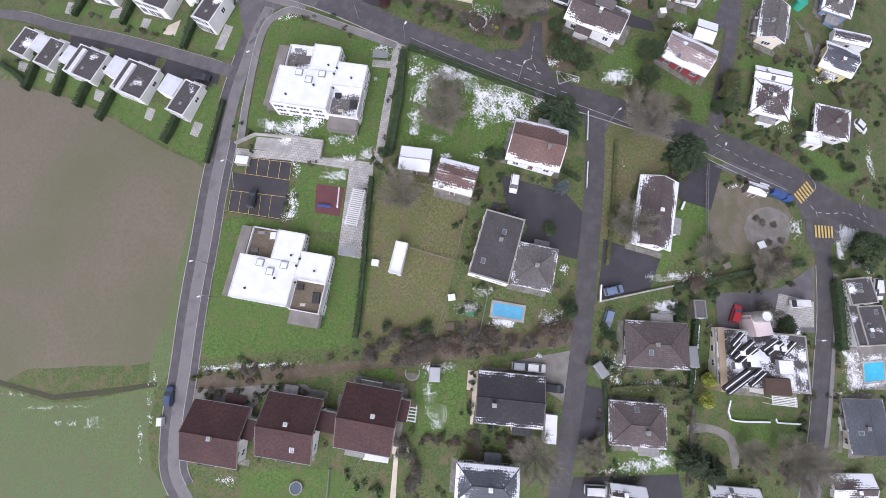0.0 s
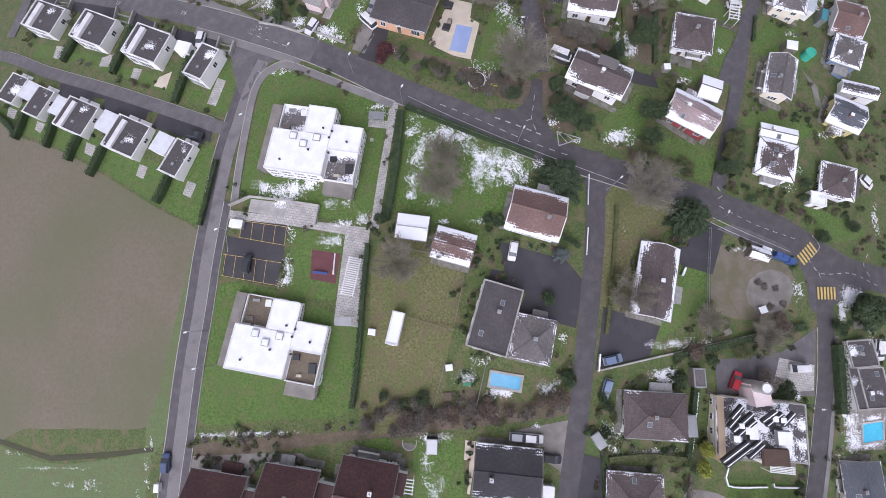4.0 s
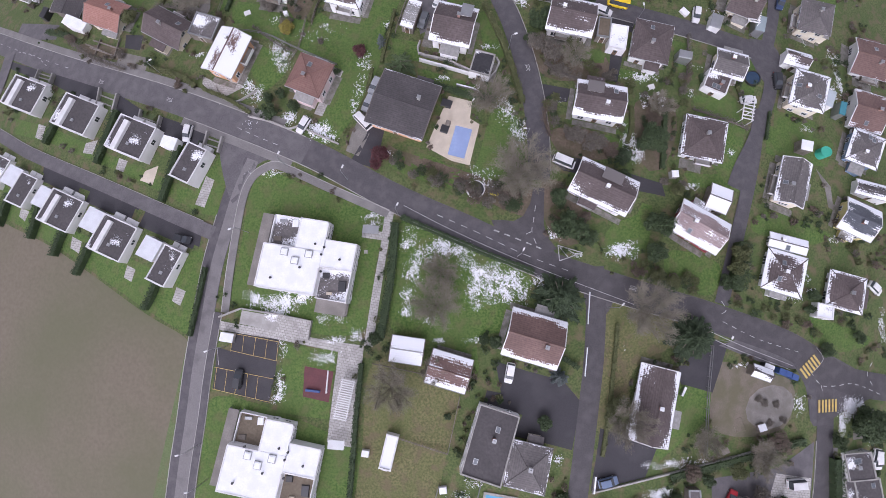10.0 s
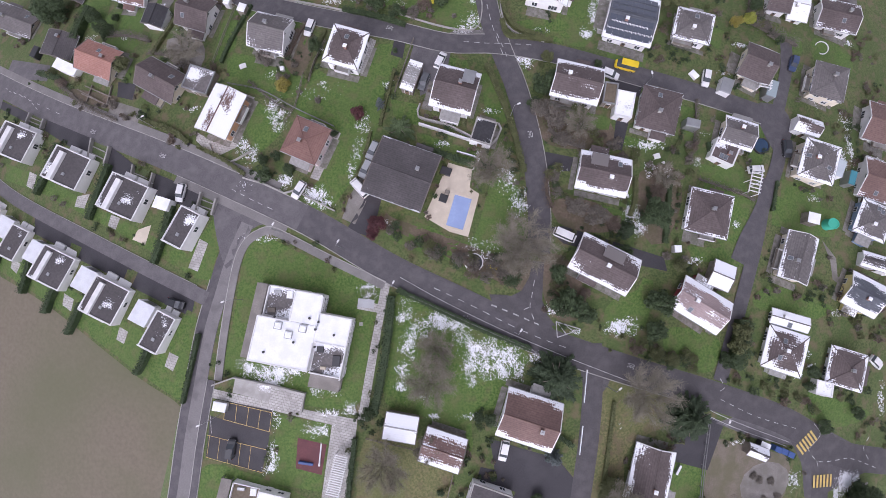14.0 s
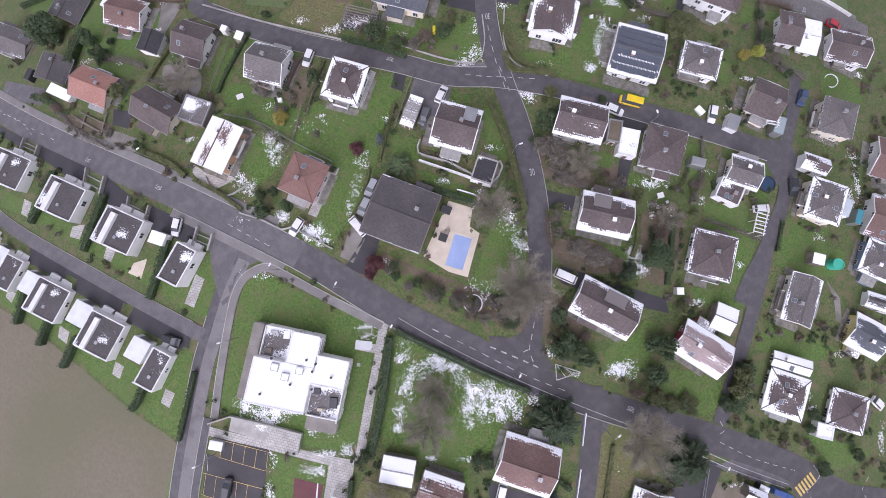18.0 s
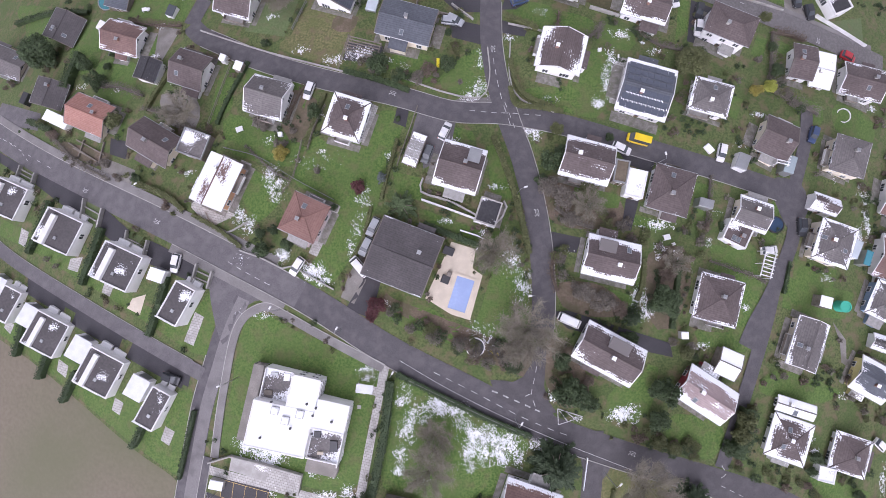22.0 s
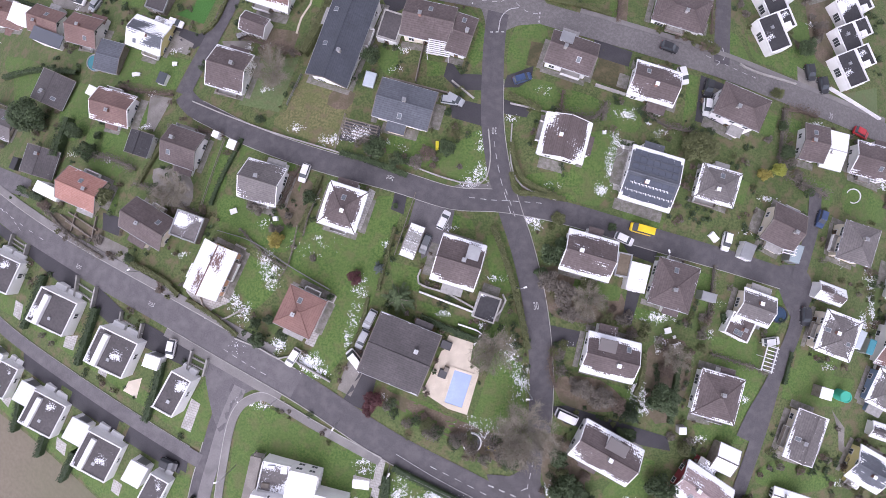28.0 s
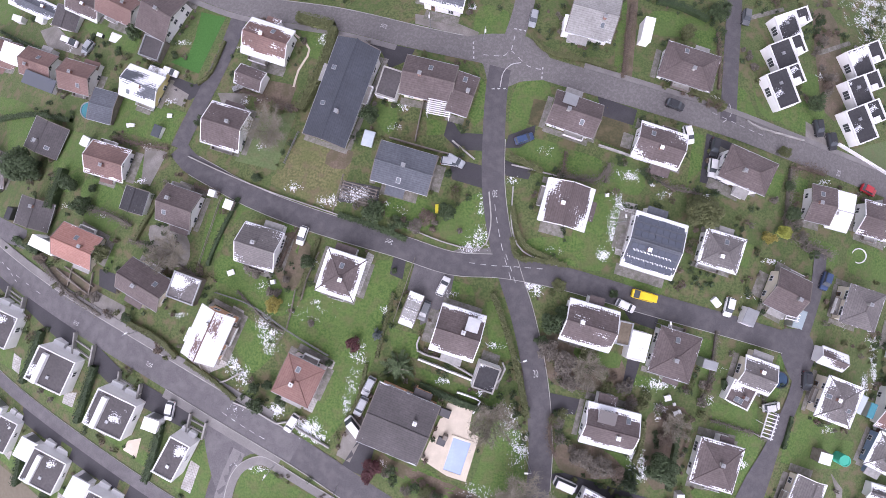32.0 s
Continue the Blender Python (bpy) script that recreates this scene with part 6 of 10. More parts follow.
def side_strip(name, lo, hi, start, end, lift, mat, label, thick=0.0, category="pavement"):
    """A pavement or kerb along a stretch of a road's line, between two offsets from its middle."""
    line = LINES[name][0]
    a, b = int(start * (len(line) - 1)), int(end * (len(line) - 1)) + 1
    tagged(part(category, strip(line[a:b], lo, hi, lift, thick), mat), label, category, "", "structure")


side_strip("left", 2.55, 4.2, 0.30, 0.97, 0.16, ASPHALT_MEDIUM, "dark asphalt footpath beside the field road", 0.12)
side_strip("left", 2.38, 2.53, 0.30, 0.97, 0.17, CONCRETE, "concrete kerb stones along the footpath", 0.13, "kerb")
side_strip("left", 4.22, 4.38, 0.30, 0.97, 0.17, CONCRETE, "concrete edging behind the footpath", 0.13, "kerb")
side_strip("left", -2.68, -2.5, 0.12, 0.97, 0.12, CONCRETE, "concrete edging along the field", 0.09, "kerb")
side_strip("main", -5.0, -3.2, 0.42, 0.52, 0.16, PAVEMENT, "pale asphalt footpath along the main street", 0.12)
side_strip("main", -3.18, -3.0, 0.42, 0.80, 0.17, CONCRETE, "concrete kerb along the main street", 0.13, "kerb")
side_strip("main", 3.2, 5.0, 0.02, 0.50, 0.16, PAVEMENT, "worn footpath along the garden side of the street", 0.12)
side_strip("main", 3.0, 3.18, 0.02, 0.52, 0.17, CONCRETE, "concrete kerb along the garden side", 0.13, "kerb")
side_strip("lane", 1.62, 1.75, 0.15, 0.97, 0.13, CONCRETE, "low kerb edging of the lane", 0.1, "kerb")
side_strip("east", 2.45, 3.7, 0.30, 0.98, 0.16, PAVEMENT, "grey footpath beside the road", 0.12)
side_strip("east", -2.6, -2.42, 0.25, 0.98, 0.17, CONCRETE, "pale kerb beside the road", 0.13, "kerb")
side_strip("north", 2.5, 2.64, 0.22, 0.98, 0.17, CONCRETE, "kerb stones along the curving street", 0.13, "kerb")
side_strip("upper", 2.4, 2.54, 0.05, 0.52, 0.17, CONCRETE, "kerb stones along the garden walls", 0.13, "kerb")
side_strip("upper", -2.54, -2.4, 0.05, 0.98, 0.17, CONCRETE, "kerb stones along the front gardens", 0.13, "kerb")
side_strip("top", -4.4, -3.0, 0.02, 0.33, 0.16, PAVEMENT, "worn footpath along the upper street", 0.12)
side_strip("top", 2.95, 3.1, 0.02, 0.40, 0.17, CONCRETE, "kerb along the upper street", 0.13, "kerb")
side_strip("top", 2.95, 4.2, 0.55, 0.98, 0.16, PAVEMENT, "worn footpath along the upper street", 0.12)


KERBLINE = curve([(-46.2, 45.3), (-45.2, 54.0), (-43.9, 62.9), (-42.5, 70.7), (-40.9, 74.8), (-38.4, 77.3), (-34.4, 78.6), (-29.7, 76.7), (-22.5, 73.0), (-14.8, 69.2), (-8.4, 66.1)], 1.0)
tagged(part("pavement", strip(KERBLINE, -1.7, 0, 0.165, 0.12), PAVEMENT), "curved pale footpath round the lawn corner", "pavement", "", "structure")
tagged(part("kerb", strip(KERBLINE, 0.01, 0.18, 0.175, 0.13), CONCRETE), "curved pale kerb of the footpath", "kerb", "", "structure")


# ---- road markings ----
def markings(label, mat=None):
    return tagged(new("road_marking"), label, "road marking", "", "structure"), mat or PAINT


def dashes(name, a, b, on, off, side=0.0, width=0.14, label="white dashed line worn on the asphalt"):
    line = curve(LINES[name][0][int(a * len(LINES[name][0])):int(b * len(LINES[name][0]))], 0.5)
    holder, mat = markings(label)
    k, n = max(1, int(on / 0.5)), max(1, int((on + off) / 0.5))
    for i in range(0, len(line) - k, n):
        part("dash", strip(line[i:i + k + 1], side - width / 2, side + width / 2, 0.215), mat, holder)


def stroke(pts, width=0.14, label="painted white line on the street", dash=0.0, mat=None):
    holder, mat = markings(label, mat)
    line = curve(pts, 0.6)
    if not dash:
        part("line", strip(line, -width / 2, width / 2, 0.22), mat, holder)
    else:
        k = max(1, round(dash / 0.6))
        for i in range(0, len(line) - k, 2 * k):
            part("dash", strip(line[i:i + k + 1], -width / 2, width / 2, 0.22), mat, holder)


def speed_mark(x, y, rz, size=1.15):
    """The painted speed limit."""
    c = bpy.data.curves.new("speed_number", "FONT")
    c.body, c.size, c.align_x, c.align_y = "30", size, "CENTER", "CENTER"
    tmp = bpy.data.objects.new("tmp", c)
    me = bpy.data.meshes.new_from_object(tmp)
    bpy.data.objects.remove(tmp)
    me.materials.clear()
    me.materials.append(PAINT)
    m = Matrix.Translation((x, y, 0)) @ pose(0, 0, 0, 0, 0, rz)
    for v in me.vertices:
        p = m @ Vector((v.co.x, v.co.y * 2.0, 0))
        v.co = (p.x, p.y, ground(p.x, p.y) + 0.225)
    tagged(new("speed_number", me), "white number 30 painted on the asphalt", "road marking", "speed numbers", "structure")


dashes("main", 0.05, 0.30, 1.5, 3.0)
dashes("main", 0.62, 0.72, 1.5, 1.5, 0.4)
dashes("north", 0.36, 0.56, 1.5, 1.5)
stroke([(-5.3, 67.1), (4.5, 61.6), (16.7, 55.6), (28.9, 50.3), (43.8, 44.3)], 0.12, "thin white edge line along the street")
stroke([(54.1, 41.3), (67.4, 35.0), (81.6, 29.3)], 0.14, "double white line on the street")
stroke([(52.7, 40.8), (65.9, 34.3), (80.8, 28.5)], 0.14, "double white line on the street")
stroke([(64.3, 39.9), (73.2, 35.6), (85.0, 31.8)], 0.12, "dashed white cycle lane line", 1.2)
stroke([(14.0, 61.1), (17.4, 59.7), (20.9, 58.2), (24.0, 56.8)], 0.28, "thick dashed give-way line", 1.2)
stroke([(23.3, 66.2), (22.7, 63.1), (22.2, 60.4), (23.0, 57.9)], 0.16, "dashed white line of the side street", 1.2)
stroke([(22.0, 60.5), (19.2, 59.3)], 0.16, "dashed white line of the side street", 1.2)
for _a, _b in (((27.7, 57.4), (27.9, 54.1)), ((27.9, 54.1), (33.0, 55.7)), ((28.1, 57.0), (29.8, 54.8)), ((29.4, 56.8), (31.4, 55.3)), ((27.7, 57.4), (33.0, 55.7))):
    stroke([_a, _b], 0.2, "white hatched traffic island mark")
stroke([(86.2, 27.9), (89.1, 24.5), (93.2, 24.0), (97.4, 24.2), (100.9, 23.4), (107.9, 20.5)], 0.16, "dashed white junction line", 1.0)
stroke([(89.1, 24.5), (89.7, 21.9)], 0.16, "dashed white junction line", 1.0)
stroke([(104.6, 28.7), (102.9, 26.1), (104.4, 23.3)], 0.16, "dashed white junction line", 1.0)
stroke([(88.3, 33.1), (90.0, 30.4), (87.1, 27.6)], 0.12, "pale kerb line of the island")
stroke([(64.3, 44.4), (65.3, 42.4), (63.5, 41.4)], 0.14, "dashed white line of the lane mouth", 1.0)
stroke([(9.1, 121.4), (13.9, 120.9), (17.6, 120.8), (24.8, 120.4)], 0.15, "dashed white crossing lines", 1.0)
stroke([(16.9, 123.4), (18.2, 119.8), (19.0, 117.4)], 0.15, "dashed white crossing lines", 1.0)
stroke([(11.7, 168.7), (16.2, 168.5), (18.1, 169.7), (21.9, 166.1), (25.8, 165.2)], 0.16, "dashed white crossing lines", 1.2)
stroke([(18.1, 170.0), (19.1, 174.3)], 0.16, "dashed white crossing lines", 1.2)
stroke([(15.5, 160.8), (16.2, 164.3), (18.1, 166.4), (20.3, 166.9)], 0.22, "worn white line at the crossing")
stroke([(9.4, 172.0), (9.5, 167.7)], 0.30, "worn white stop dots", 0.6)
stroke([(18.8, 175.5), (22.1, 174.8)], 0.30, "worn white stop dots", 0.6)
stroke([(13.6, 160.4), (16.8, 160.5)], 0.30, "worn white stop dots", 0.6)
stroke([(25.2, 165.9), (24.9, 163.1)], 0.30, "worn white stop dots", 0.6)
stroke([(69.0, 159.2), (69.0, 156.4), (66.4, 154.2)], 0.16, "dashed white lane mouth line", 1.0)
stroke([(64.5, 156.8), (72.7, 153.5), (78.4, 151.5)], 0.14, "dashed white street line", 1.2)
stroke([(-117.7, 121.1), (-109.8, 117.8), (-104.2, 113.4)], 0.14, "dashed white line at the lane mouth", 1.2)
stroke([(-43.8, 87.5), (-38.9, 84.9), (-32.2, 81.7)], 0.14, "dashed white line", 1.5)
stroke([(-47.1, 37.7), (-46.8, 33.9)], 0.10, "white parking line")
stroke([(-43.5, 40.7), (-32.9, 38.6)], .09, "yellow parking bay line", 0, PAINT_YELLOW)
stroke([(-44.0, 37.0), (-33.6, 34.6)], .09, "yellow parking bay line", 0, PAINT_YELLOW)
stroke([(-47.8, 33.5), (-34.3, 30.8)], .09, "yellow parking bay line", 0, PAINT_YELLOW)
stroke([(-48.3, 28.8), (-35.2, 25.9)], .09, "yellow parking bay line", 0, PAINT_YELLOW)
stroke([(-43.5, 40.7), (-44.0, 36.8)], .08, "yellow parking bay line", 0, PAINT_YELLOW)
stroke([(-47.2, 33.5), (-47.9, 28.8)], .08, "yellow parking bay line", 0, PAINT_YELLOW)
stroke([(-40.9, 40.2), (-41.4, 36.3)], .08, "yellow parking bay line", 0, PAINT_YELLOW)
stroke([(-44.8, 33.0), (-45.5, 28.3)], .08, "yellow parking bay line", 0, PAINT_YELLOW)
stroke([(-38.2, 39.7), (-38.8, 35.7)], .08, "yellow parking bay line", 0, PAINT_YELLOW)
stroke([(-42.4, 32.5), (-43.1, 27.7)], .08, "yellow parking bay line", 0, PAINT_YELLOW)
stroke([(-35.6, 39.1), (-36.2, 35.1)], .08, "yellow parking bay line", 0, PAINT_YELLOW)
stroke([(-40.1, 32.0), (-40.7, 27.2)], .08, "yellow parking bay line", 0, PAINT_YELLOW)
stroke([(-33.1, 38.6), (-33.6, 34.6)], .08, "yellow parking bay line", 0, PAINT_YELLOW)
stroke([(-37.7, 31.5), (-38.4, 26.6)], .08, "yellow parking bay line", 0, PAINT_YELLOW)
speed_mark(-62.3, 96.7, -112)
speed_mark(-83.5, 104.7, -112)
speed_mark(23.5, 98.4, 8)
speed_mark(43.9, 47.7, 68)
speed_mark(14.5, 136.5, 180)
speed_mark(-11.5, 176.1, 70)
speed_mark(96.6, 144.1, -20)
speed_mark(-8.0, 125.5, 70)


def zebra(x, y, rz, count, length, pitch=0.95):
    holder, _ = markings("yellow zebra crossing stripes on the asphalt")
    for i in range(count):
        s = Shape()
        m = pose(x, y, 0, 0, 0, rz)
        u = (i - (count - 1) / 2) * pitch
        q = [m @ Vector((u + a, b, 0)) for a, b in ((-0.26, -length / 2), (0.26, -length / 2), (0.26, length / 2), (-0.26, length / 2))]
        s.quad([(p.x, p.y, ground(p.x, p.y) + 0.23) for p in q])
        part("stripe", s, PAINT_YELLOW, holder)


zebra(86.3, 28.9, 38, 6, 2.9)
zebra(90.8, 19.6, -2, 6, 2.9)


# ---- the two white apartment blocks ----
BALC = surface("terrace_boards", (0.22, 0.20, 0.18), (0.28, 0.26, 0.24), (0.18, 0.165, 0.15), 0.4, 4.0, 0.85, 0.2)


def apartment_block(x, y, rz, snow_terrace):
    BUILT.append((x + 9, y + 5, 13, 11, rz, 0))
    home = thing("apartment_block", x, y, rz, "white three-storey apartment block with snow-covered flat roofs and roof terraces", "apartment block", "apartment blocks")
    # Flattened to 0.6 of its height and widened to fit the camera's view.
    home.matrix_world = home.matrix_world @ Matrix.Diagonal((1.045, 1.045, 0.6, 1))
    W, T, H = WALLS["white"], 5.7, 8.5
    s = Shape()
    s.box(6, 4.45, -1.5, 12, 8.9, H + 1.3)
    part("main_body", s, W, home)
    s = Shape()
    s.box(9.3, 12.0, -1.5, 5.9, 6.1, H + 1.3)
    part("north_wing", s, W, home)
    s = Shape()
    s.box(15.32, 8.65, -1.5, 6.6, 5.7, H + 1.3)
    part("east_wing", s, W, home)
    s = Shape()
    s.box(3.42, 12.0, -1.5, 5.8, 6.1, T + 1.5)
    part("north_terrace_base", s, W, home)
    s = Shape()
    s.box(15.32, 2.7, -1.5, 6.6, 6.15, T + 1.5)
    part("south_terrace_base", s, W, home)
    for x0, y0, x1, y1 in ((0, 0, 12, 8.9), (6.35, 8.9, 12.25, 15.05), (12.02, 5.8, 18.62, 11.5)):
        s = Shape()
        cx, cy, w, d = (x0 + x1) / 2, (y0 + y1) / 2, x1 - x0, y1 - y0
        s.slab([(x0 + .05, y0 + .05, H - .12), (x1 - .05, y0 + .05, H - .12), (x1 - .05, y1 - .05, H - .12), (x0 + .05, y1 - .05, H - .12)], 0.1)
        part("roof_snow", s, SNOW, home, "even white snow on the flat roof")
    for px, py, sx, sy in ((6, .13, 12, .26), (.13, 4.45, .26, 8.4), (3.2, 8.77, 6.3, .26), (6.48, 12.1, .26, 6.1), (9.3, 14.92, 5.9, .26), (12.12, 13.3, .26, 3.5), (15.4, 11.37, 6.4, .26),
                           (18.49, 8.65, .26, 5.4), (15.3, 5.93, 6.5, .26), (11.87, 2.9, .26, 5.3)):
        s = Shape()
        s.box(px, py, H - 0.25, sx, sy, 0.3)
        part("parapet", s, WHITE, home)
    for x0, y0, x1, y1 in ((0.52, 8.92, 6.32, 15.05), (12.02, -0.38, 18.62, 5.78)):
        s = Shape()
        s.slab([(x0 + .2, y0 + .2, T + .04), (x1 - .2, y0 + .2, T + .04), (x1 - .2, y1 - .2, T + .04), (x0 + .2, y1 - .2, T + .04)], 0.04, 0, ((0, 0), (6, 0), (6, 6), (0, 6)))
        part("terrace_floor", s, roof_material("wood" if not snow_terrace else "grey", snow_terrace, 5, True), home, "grey-brown terrace paving")
        sides = ((((x0 + x1) / 2, y1 - .1, x1 - x0, .2), (x0 + .1, (y0 + y1) / 2, .2, y1 - y0)) if y0 > 5 else (((x0 + x1) / 2, y0 + .1, x1 - x0, .2), (x1 - .1, (y0 + y1) / 2, .2, y1 - y0)))
        for px, py, sx, sy in sides:
            s = Shape()
            s.box(px, py, T, sx, sy, 2.75 if y0 < 5 and sx < 1 else 1.0)
            part("balustrade", s, WHITE, home)
    for bx, by, sx, sy, h in ((15.4, -1.75, 6.2, 2.7, 5.3), (-1.15, 7.5, 2.2, 15.0, 5.2)):
        for z in (h, h - 2.8):
            s = Shape()
            s.box(bx, by, z, sx, sy, 0.22)
            b = part("balcony", s, BALC, home, "grey balcony slab")
        for ex in (-1, 1):
            for ey in (-1, 1):
                s = Shape()
                s.box(bx + ex * (sx / 2 - .1), by + ey * (sy / 2 - .1), -1.5, 0.16, 0.16, h + 1.5)
                part("balcony_post", s, METAL, home)
    for px, py in ((4.6, 7.7), (7.0, 6.3), (9.5, 8.0)):
        s = Shape()
        s.box(px, py, H - 0.1, 1.5, 1.5, 0.5)
        d = part("roof_light", s, METAL, home, "square roof light with a snowy dome")
        s = Shape()
        s.box(px, py, H + 0.4, 1.25, 1.25, 0.18, taper=0.75)
        part("dome", s, SNOW, d)
    for px, py in ((3.6, 9.2), (10.4, 10.2), (12.3, 9.8), (12.0, 8.3), (15.8, 7.9), (3.0, 2.2), (8.3, 5.1), (12.6, 5.0)):
        s = Shape()
        s.tube((px, py, H - 0.2), (px, py, H + 0.5), 0.17, 0.17, 8)
        s.tube((px, py, H + 0.5), (px, py, H + 0.62), 0.26, 0.2, 8)
        part("vent_pipe", s, DARKMETAL, home)
    for z in (0.7, 3.4, 6.1):
        for u in (1.6, 4.4, 7.2, 10.0):
            part("window", WIN_WIDE, (), home, "", pose(0, 0, 0, 0, 0, 180) @ Matrix.Translation((-u, 0.005, z)))
        for v in (7.2, 9.9) if z > 5 else (1.3, 4.0, 7.2, 9.9):
            part("window", WIN_WIDE, (), home, "", pose(0, 0, 0, 0, 0, -90) @ Matrix.Translation((-v, 18.63, z)))
        for v in (2.0, 5.5):
            part("window", WIN_WIDE, (), home, "", pose(0, 0, 0, 0, 0, 90) @ Matrix.Translation((v, 0.005, z)))
        for u in (8.0, 10.6):
            part("window", WIN, (), home, "", Matrix.Translation((u, 15.06, z)))
        for v in (12.4, 14.0):
            part("window", WIN, (), home, "", pose(0, 0, 0, 0, 0, -90) @ Matrix.Translation((-v, 12.26, z)))
    for px, py, sx, sy, h, mt in ((13.3, 4.4, 1.4, 1.2, 0.7, DARKMETAL), (16.9, 2.8, 1.6, 2.2, 0.5, DARKMETAL), (14.6, 1.0, 1.2, 0.6, 0.45, BEIGE), (2.0, 10.2, 1.6, 1.0, 0.5, WOODGREY), (2.4, 14.0, 1.6, 0.6, 0.6, METAL), (4.9, 13.8, 1.3, 1.5, 0.3, SNOW)):
        s = Shape()
        s.box(px, py, T + 0.05, sx, sy, h, 8, taper=0.9)
        part("terrace_furniture", s, mt, home)
    s = Shape()
    s.box(14.2, 12.8, 0, 2.2, 2.4, 2.6)
    part("entrance_porch", s, CONCRETE, home)


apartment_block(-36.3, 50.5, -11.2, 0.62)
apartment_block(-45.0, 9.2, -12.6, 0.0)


# ---- white terrace houses ----
def terrace_house(x, y, w, d, rz, style, snow, share=0.8):
    """White cube: a low entrance strip on the street side, dark flat roof, a paler lower strip at one end."""
    COUNT[0] += 1
    x, y, w = x - .1 * w * math.cos(radians(rz)), y - .1 * w * math.sin(radians(rz)), w * .8
    BUILT.append((x, y, w / 2, d / 2 + 1, rz, 0))
    home = thing("terrace_house", x, y, rz, "white flat-roofed terrace house with dark gravel roof and white parapet edge", "house", "white terrace houses")
    home.matrix_world = home.matrix_world @ Matrix.Diagonal((1, 1, share, 1))
    W = WALLS["white"]
    H = 4.6
    x0, x1 = -w / 2, w / 2
    s = Shape()
    s.box((x0 + x1) / 2, 0, -4.5, x1 - x0, d, H + 4.2)
    part("main_body", s, W, home)
    tone = "dark"
    xm = x0 + w * .22 if style else x0 + .2
    for xa, xb, cover, ww in ((xm, x1 - .2, snow * (.3 if style else .7), "dark gravel roof"), (x0 + .2, xm - .01, .34, "roof strip with melting snow")):
        if xb - xa < .5:
            continue
        s = Shape()
        s.slab([(xa, -d / 2 + .2, H - .22), (xb, -d / 2 + .2, H - .22), (xb, d / 2 - .2, H - .22), (xa, d / 2 - .2, H - .22)], 0.08, 0, ((xa, 0), (xb, 0), (xb, d), (xa, d)))
        part("roof", s, roof_material(tone, cover, COUNT[0], True), home, ww)
    for px, py, sx, sy in (((x0 + x1) / 2, -d / 2 + .13, x1 - x0, .26), ((x0 + x1) / 2, d / 2 - .13, x1 - x0, .26), (x0 + .13, 0, .26, d - .52), (x1 - .13, 0, .26, d - .52)):
        s = Shape()
        s.box(px, py, H - 0.32, sx, sy, 0.36)
        part("parapet", s, WHITE, home)
    if style:
        s = Shape()
        s.box(x0 + w * 0.27, -0.4, H - 0.25, w * 0.13, d - 1.2, 0.9)
        part("roof_box", s, WHITE, home, "white raised roof box")
    for u, sw, h in ((-0.30, 0.30, 1.2), (0.12, 0.36, 1.6)):
        s = Shape()
        s.box(u * w, d / 2 + 0.55, -4.5, w * sw, 1.1, 4.5 + h)
        part("entrance_bay", s, W, home)
    s = Shape()
    s.box(w * 0.02, -d * 0.2, H - .2, 0.7, 0.7, 0.25)
    part("roof_hatch", s, METAL, home)
    for z in (-0.4, 2.6):
        for u in (-0.33, -0.06, 0.16):
            part("window", WIN_TALL if z < 1 else WIN_WIDE, (), home, "", pose(0, 0, 0, 0, 0, 180) @ Matrix.Translation((-u * w, d / 2 + 0.005, z + 0.5)))
        if z > 1:
            part("window", WIN, (), home, "", pose(0, 0, 0, 0, 0, -90) @ Matrix.Translation((-0.1 * d, w / 2 + 0.005, z)))


terrace_house(-104.1, 102.6, 11.6, 8.4, -23, 1, 0.25)
terrace_house(-85.0, 93.9, 11.8, 8.4, -24, 1, 0.10)
terrace_house(-67.8, 85.8, 11.8, 8.5, -24, 1, 0.42)
terrace_house(-52.5, 78.2, 6.1, 8.6, -27, 0, 0.25, 0.86)
terrace_house(-58.0, 55.6, 5.8, 8.5, -27, 0, 0.50, 0.60)
terrace_house(-71.5, 62.4, 10.9, 8.6, -26, 1, 0.30, 0.60)
terrace_house(-87.4, 70.1, 10.8, 8.3, -26, 1, 0.12, 0.56)
terrace_house(-101.5, 76.8, 6.2, 8.1, -26, 0, 0.40, 0.52)
terrace_house(-112.6, 83.2, 6.4, 8.1, -26, 0, 0.42, 0.52)


def link_roof(x, y, w, d, rz, h, label, mat, wall="white"):
    BUILT.append((x, y, w / 2, d / 2, rz, 0))
    ob = thing("garage", x, y, rz, label, "garage")
    s = Shape()
    s.box(0, 0, -3, w, d, h + 3)
    part("wall", s, WALLS[wall], ob)
    s = Shape()
    s.box(0, 0, h, w + 0.1, d + 0.1, 0.12)
    part("roof", s, mat, ob)
    s = Shape()
    s.box(0, d / 2 + 0.03, 0.0, min(2.4, w * 0.7), 0.08, 2.0)
    part("garage_door", s, METAL, ob)


link_roof(-62.8, 59.9, 4.2, 4.8, -27, 2.3, "white garage link with a pale grey roof", plain("pale_roof_sheet", (.72,.74,.78), .5))
link_roof(-78.7, 67.5, 4.4, 5.2, -27, 2.2, "white garage link with a pale grey roof", plain("pale_roof_sheet", (.72,.74,.78), .5))
link_roof(-94.6, 74.4, 4.2, 5.0, -27, 2.0, "white garage link with a pale grey roof", plain("pale_roof_sheet", (.72,.74,.78), .5))
link_roof(-106.6, 81.3, 4.0, 5.0, -28, 2.0, "white garage link with a pale grey roof", plain("pale_roof_sheet", (.72,.74,.78), .5))
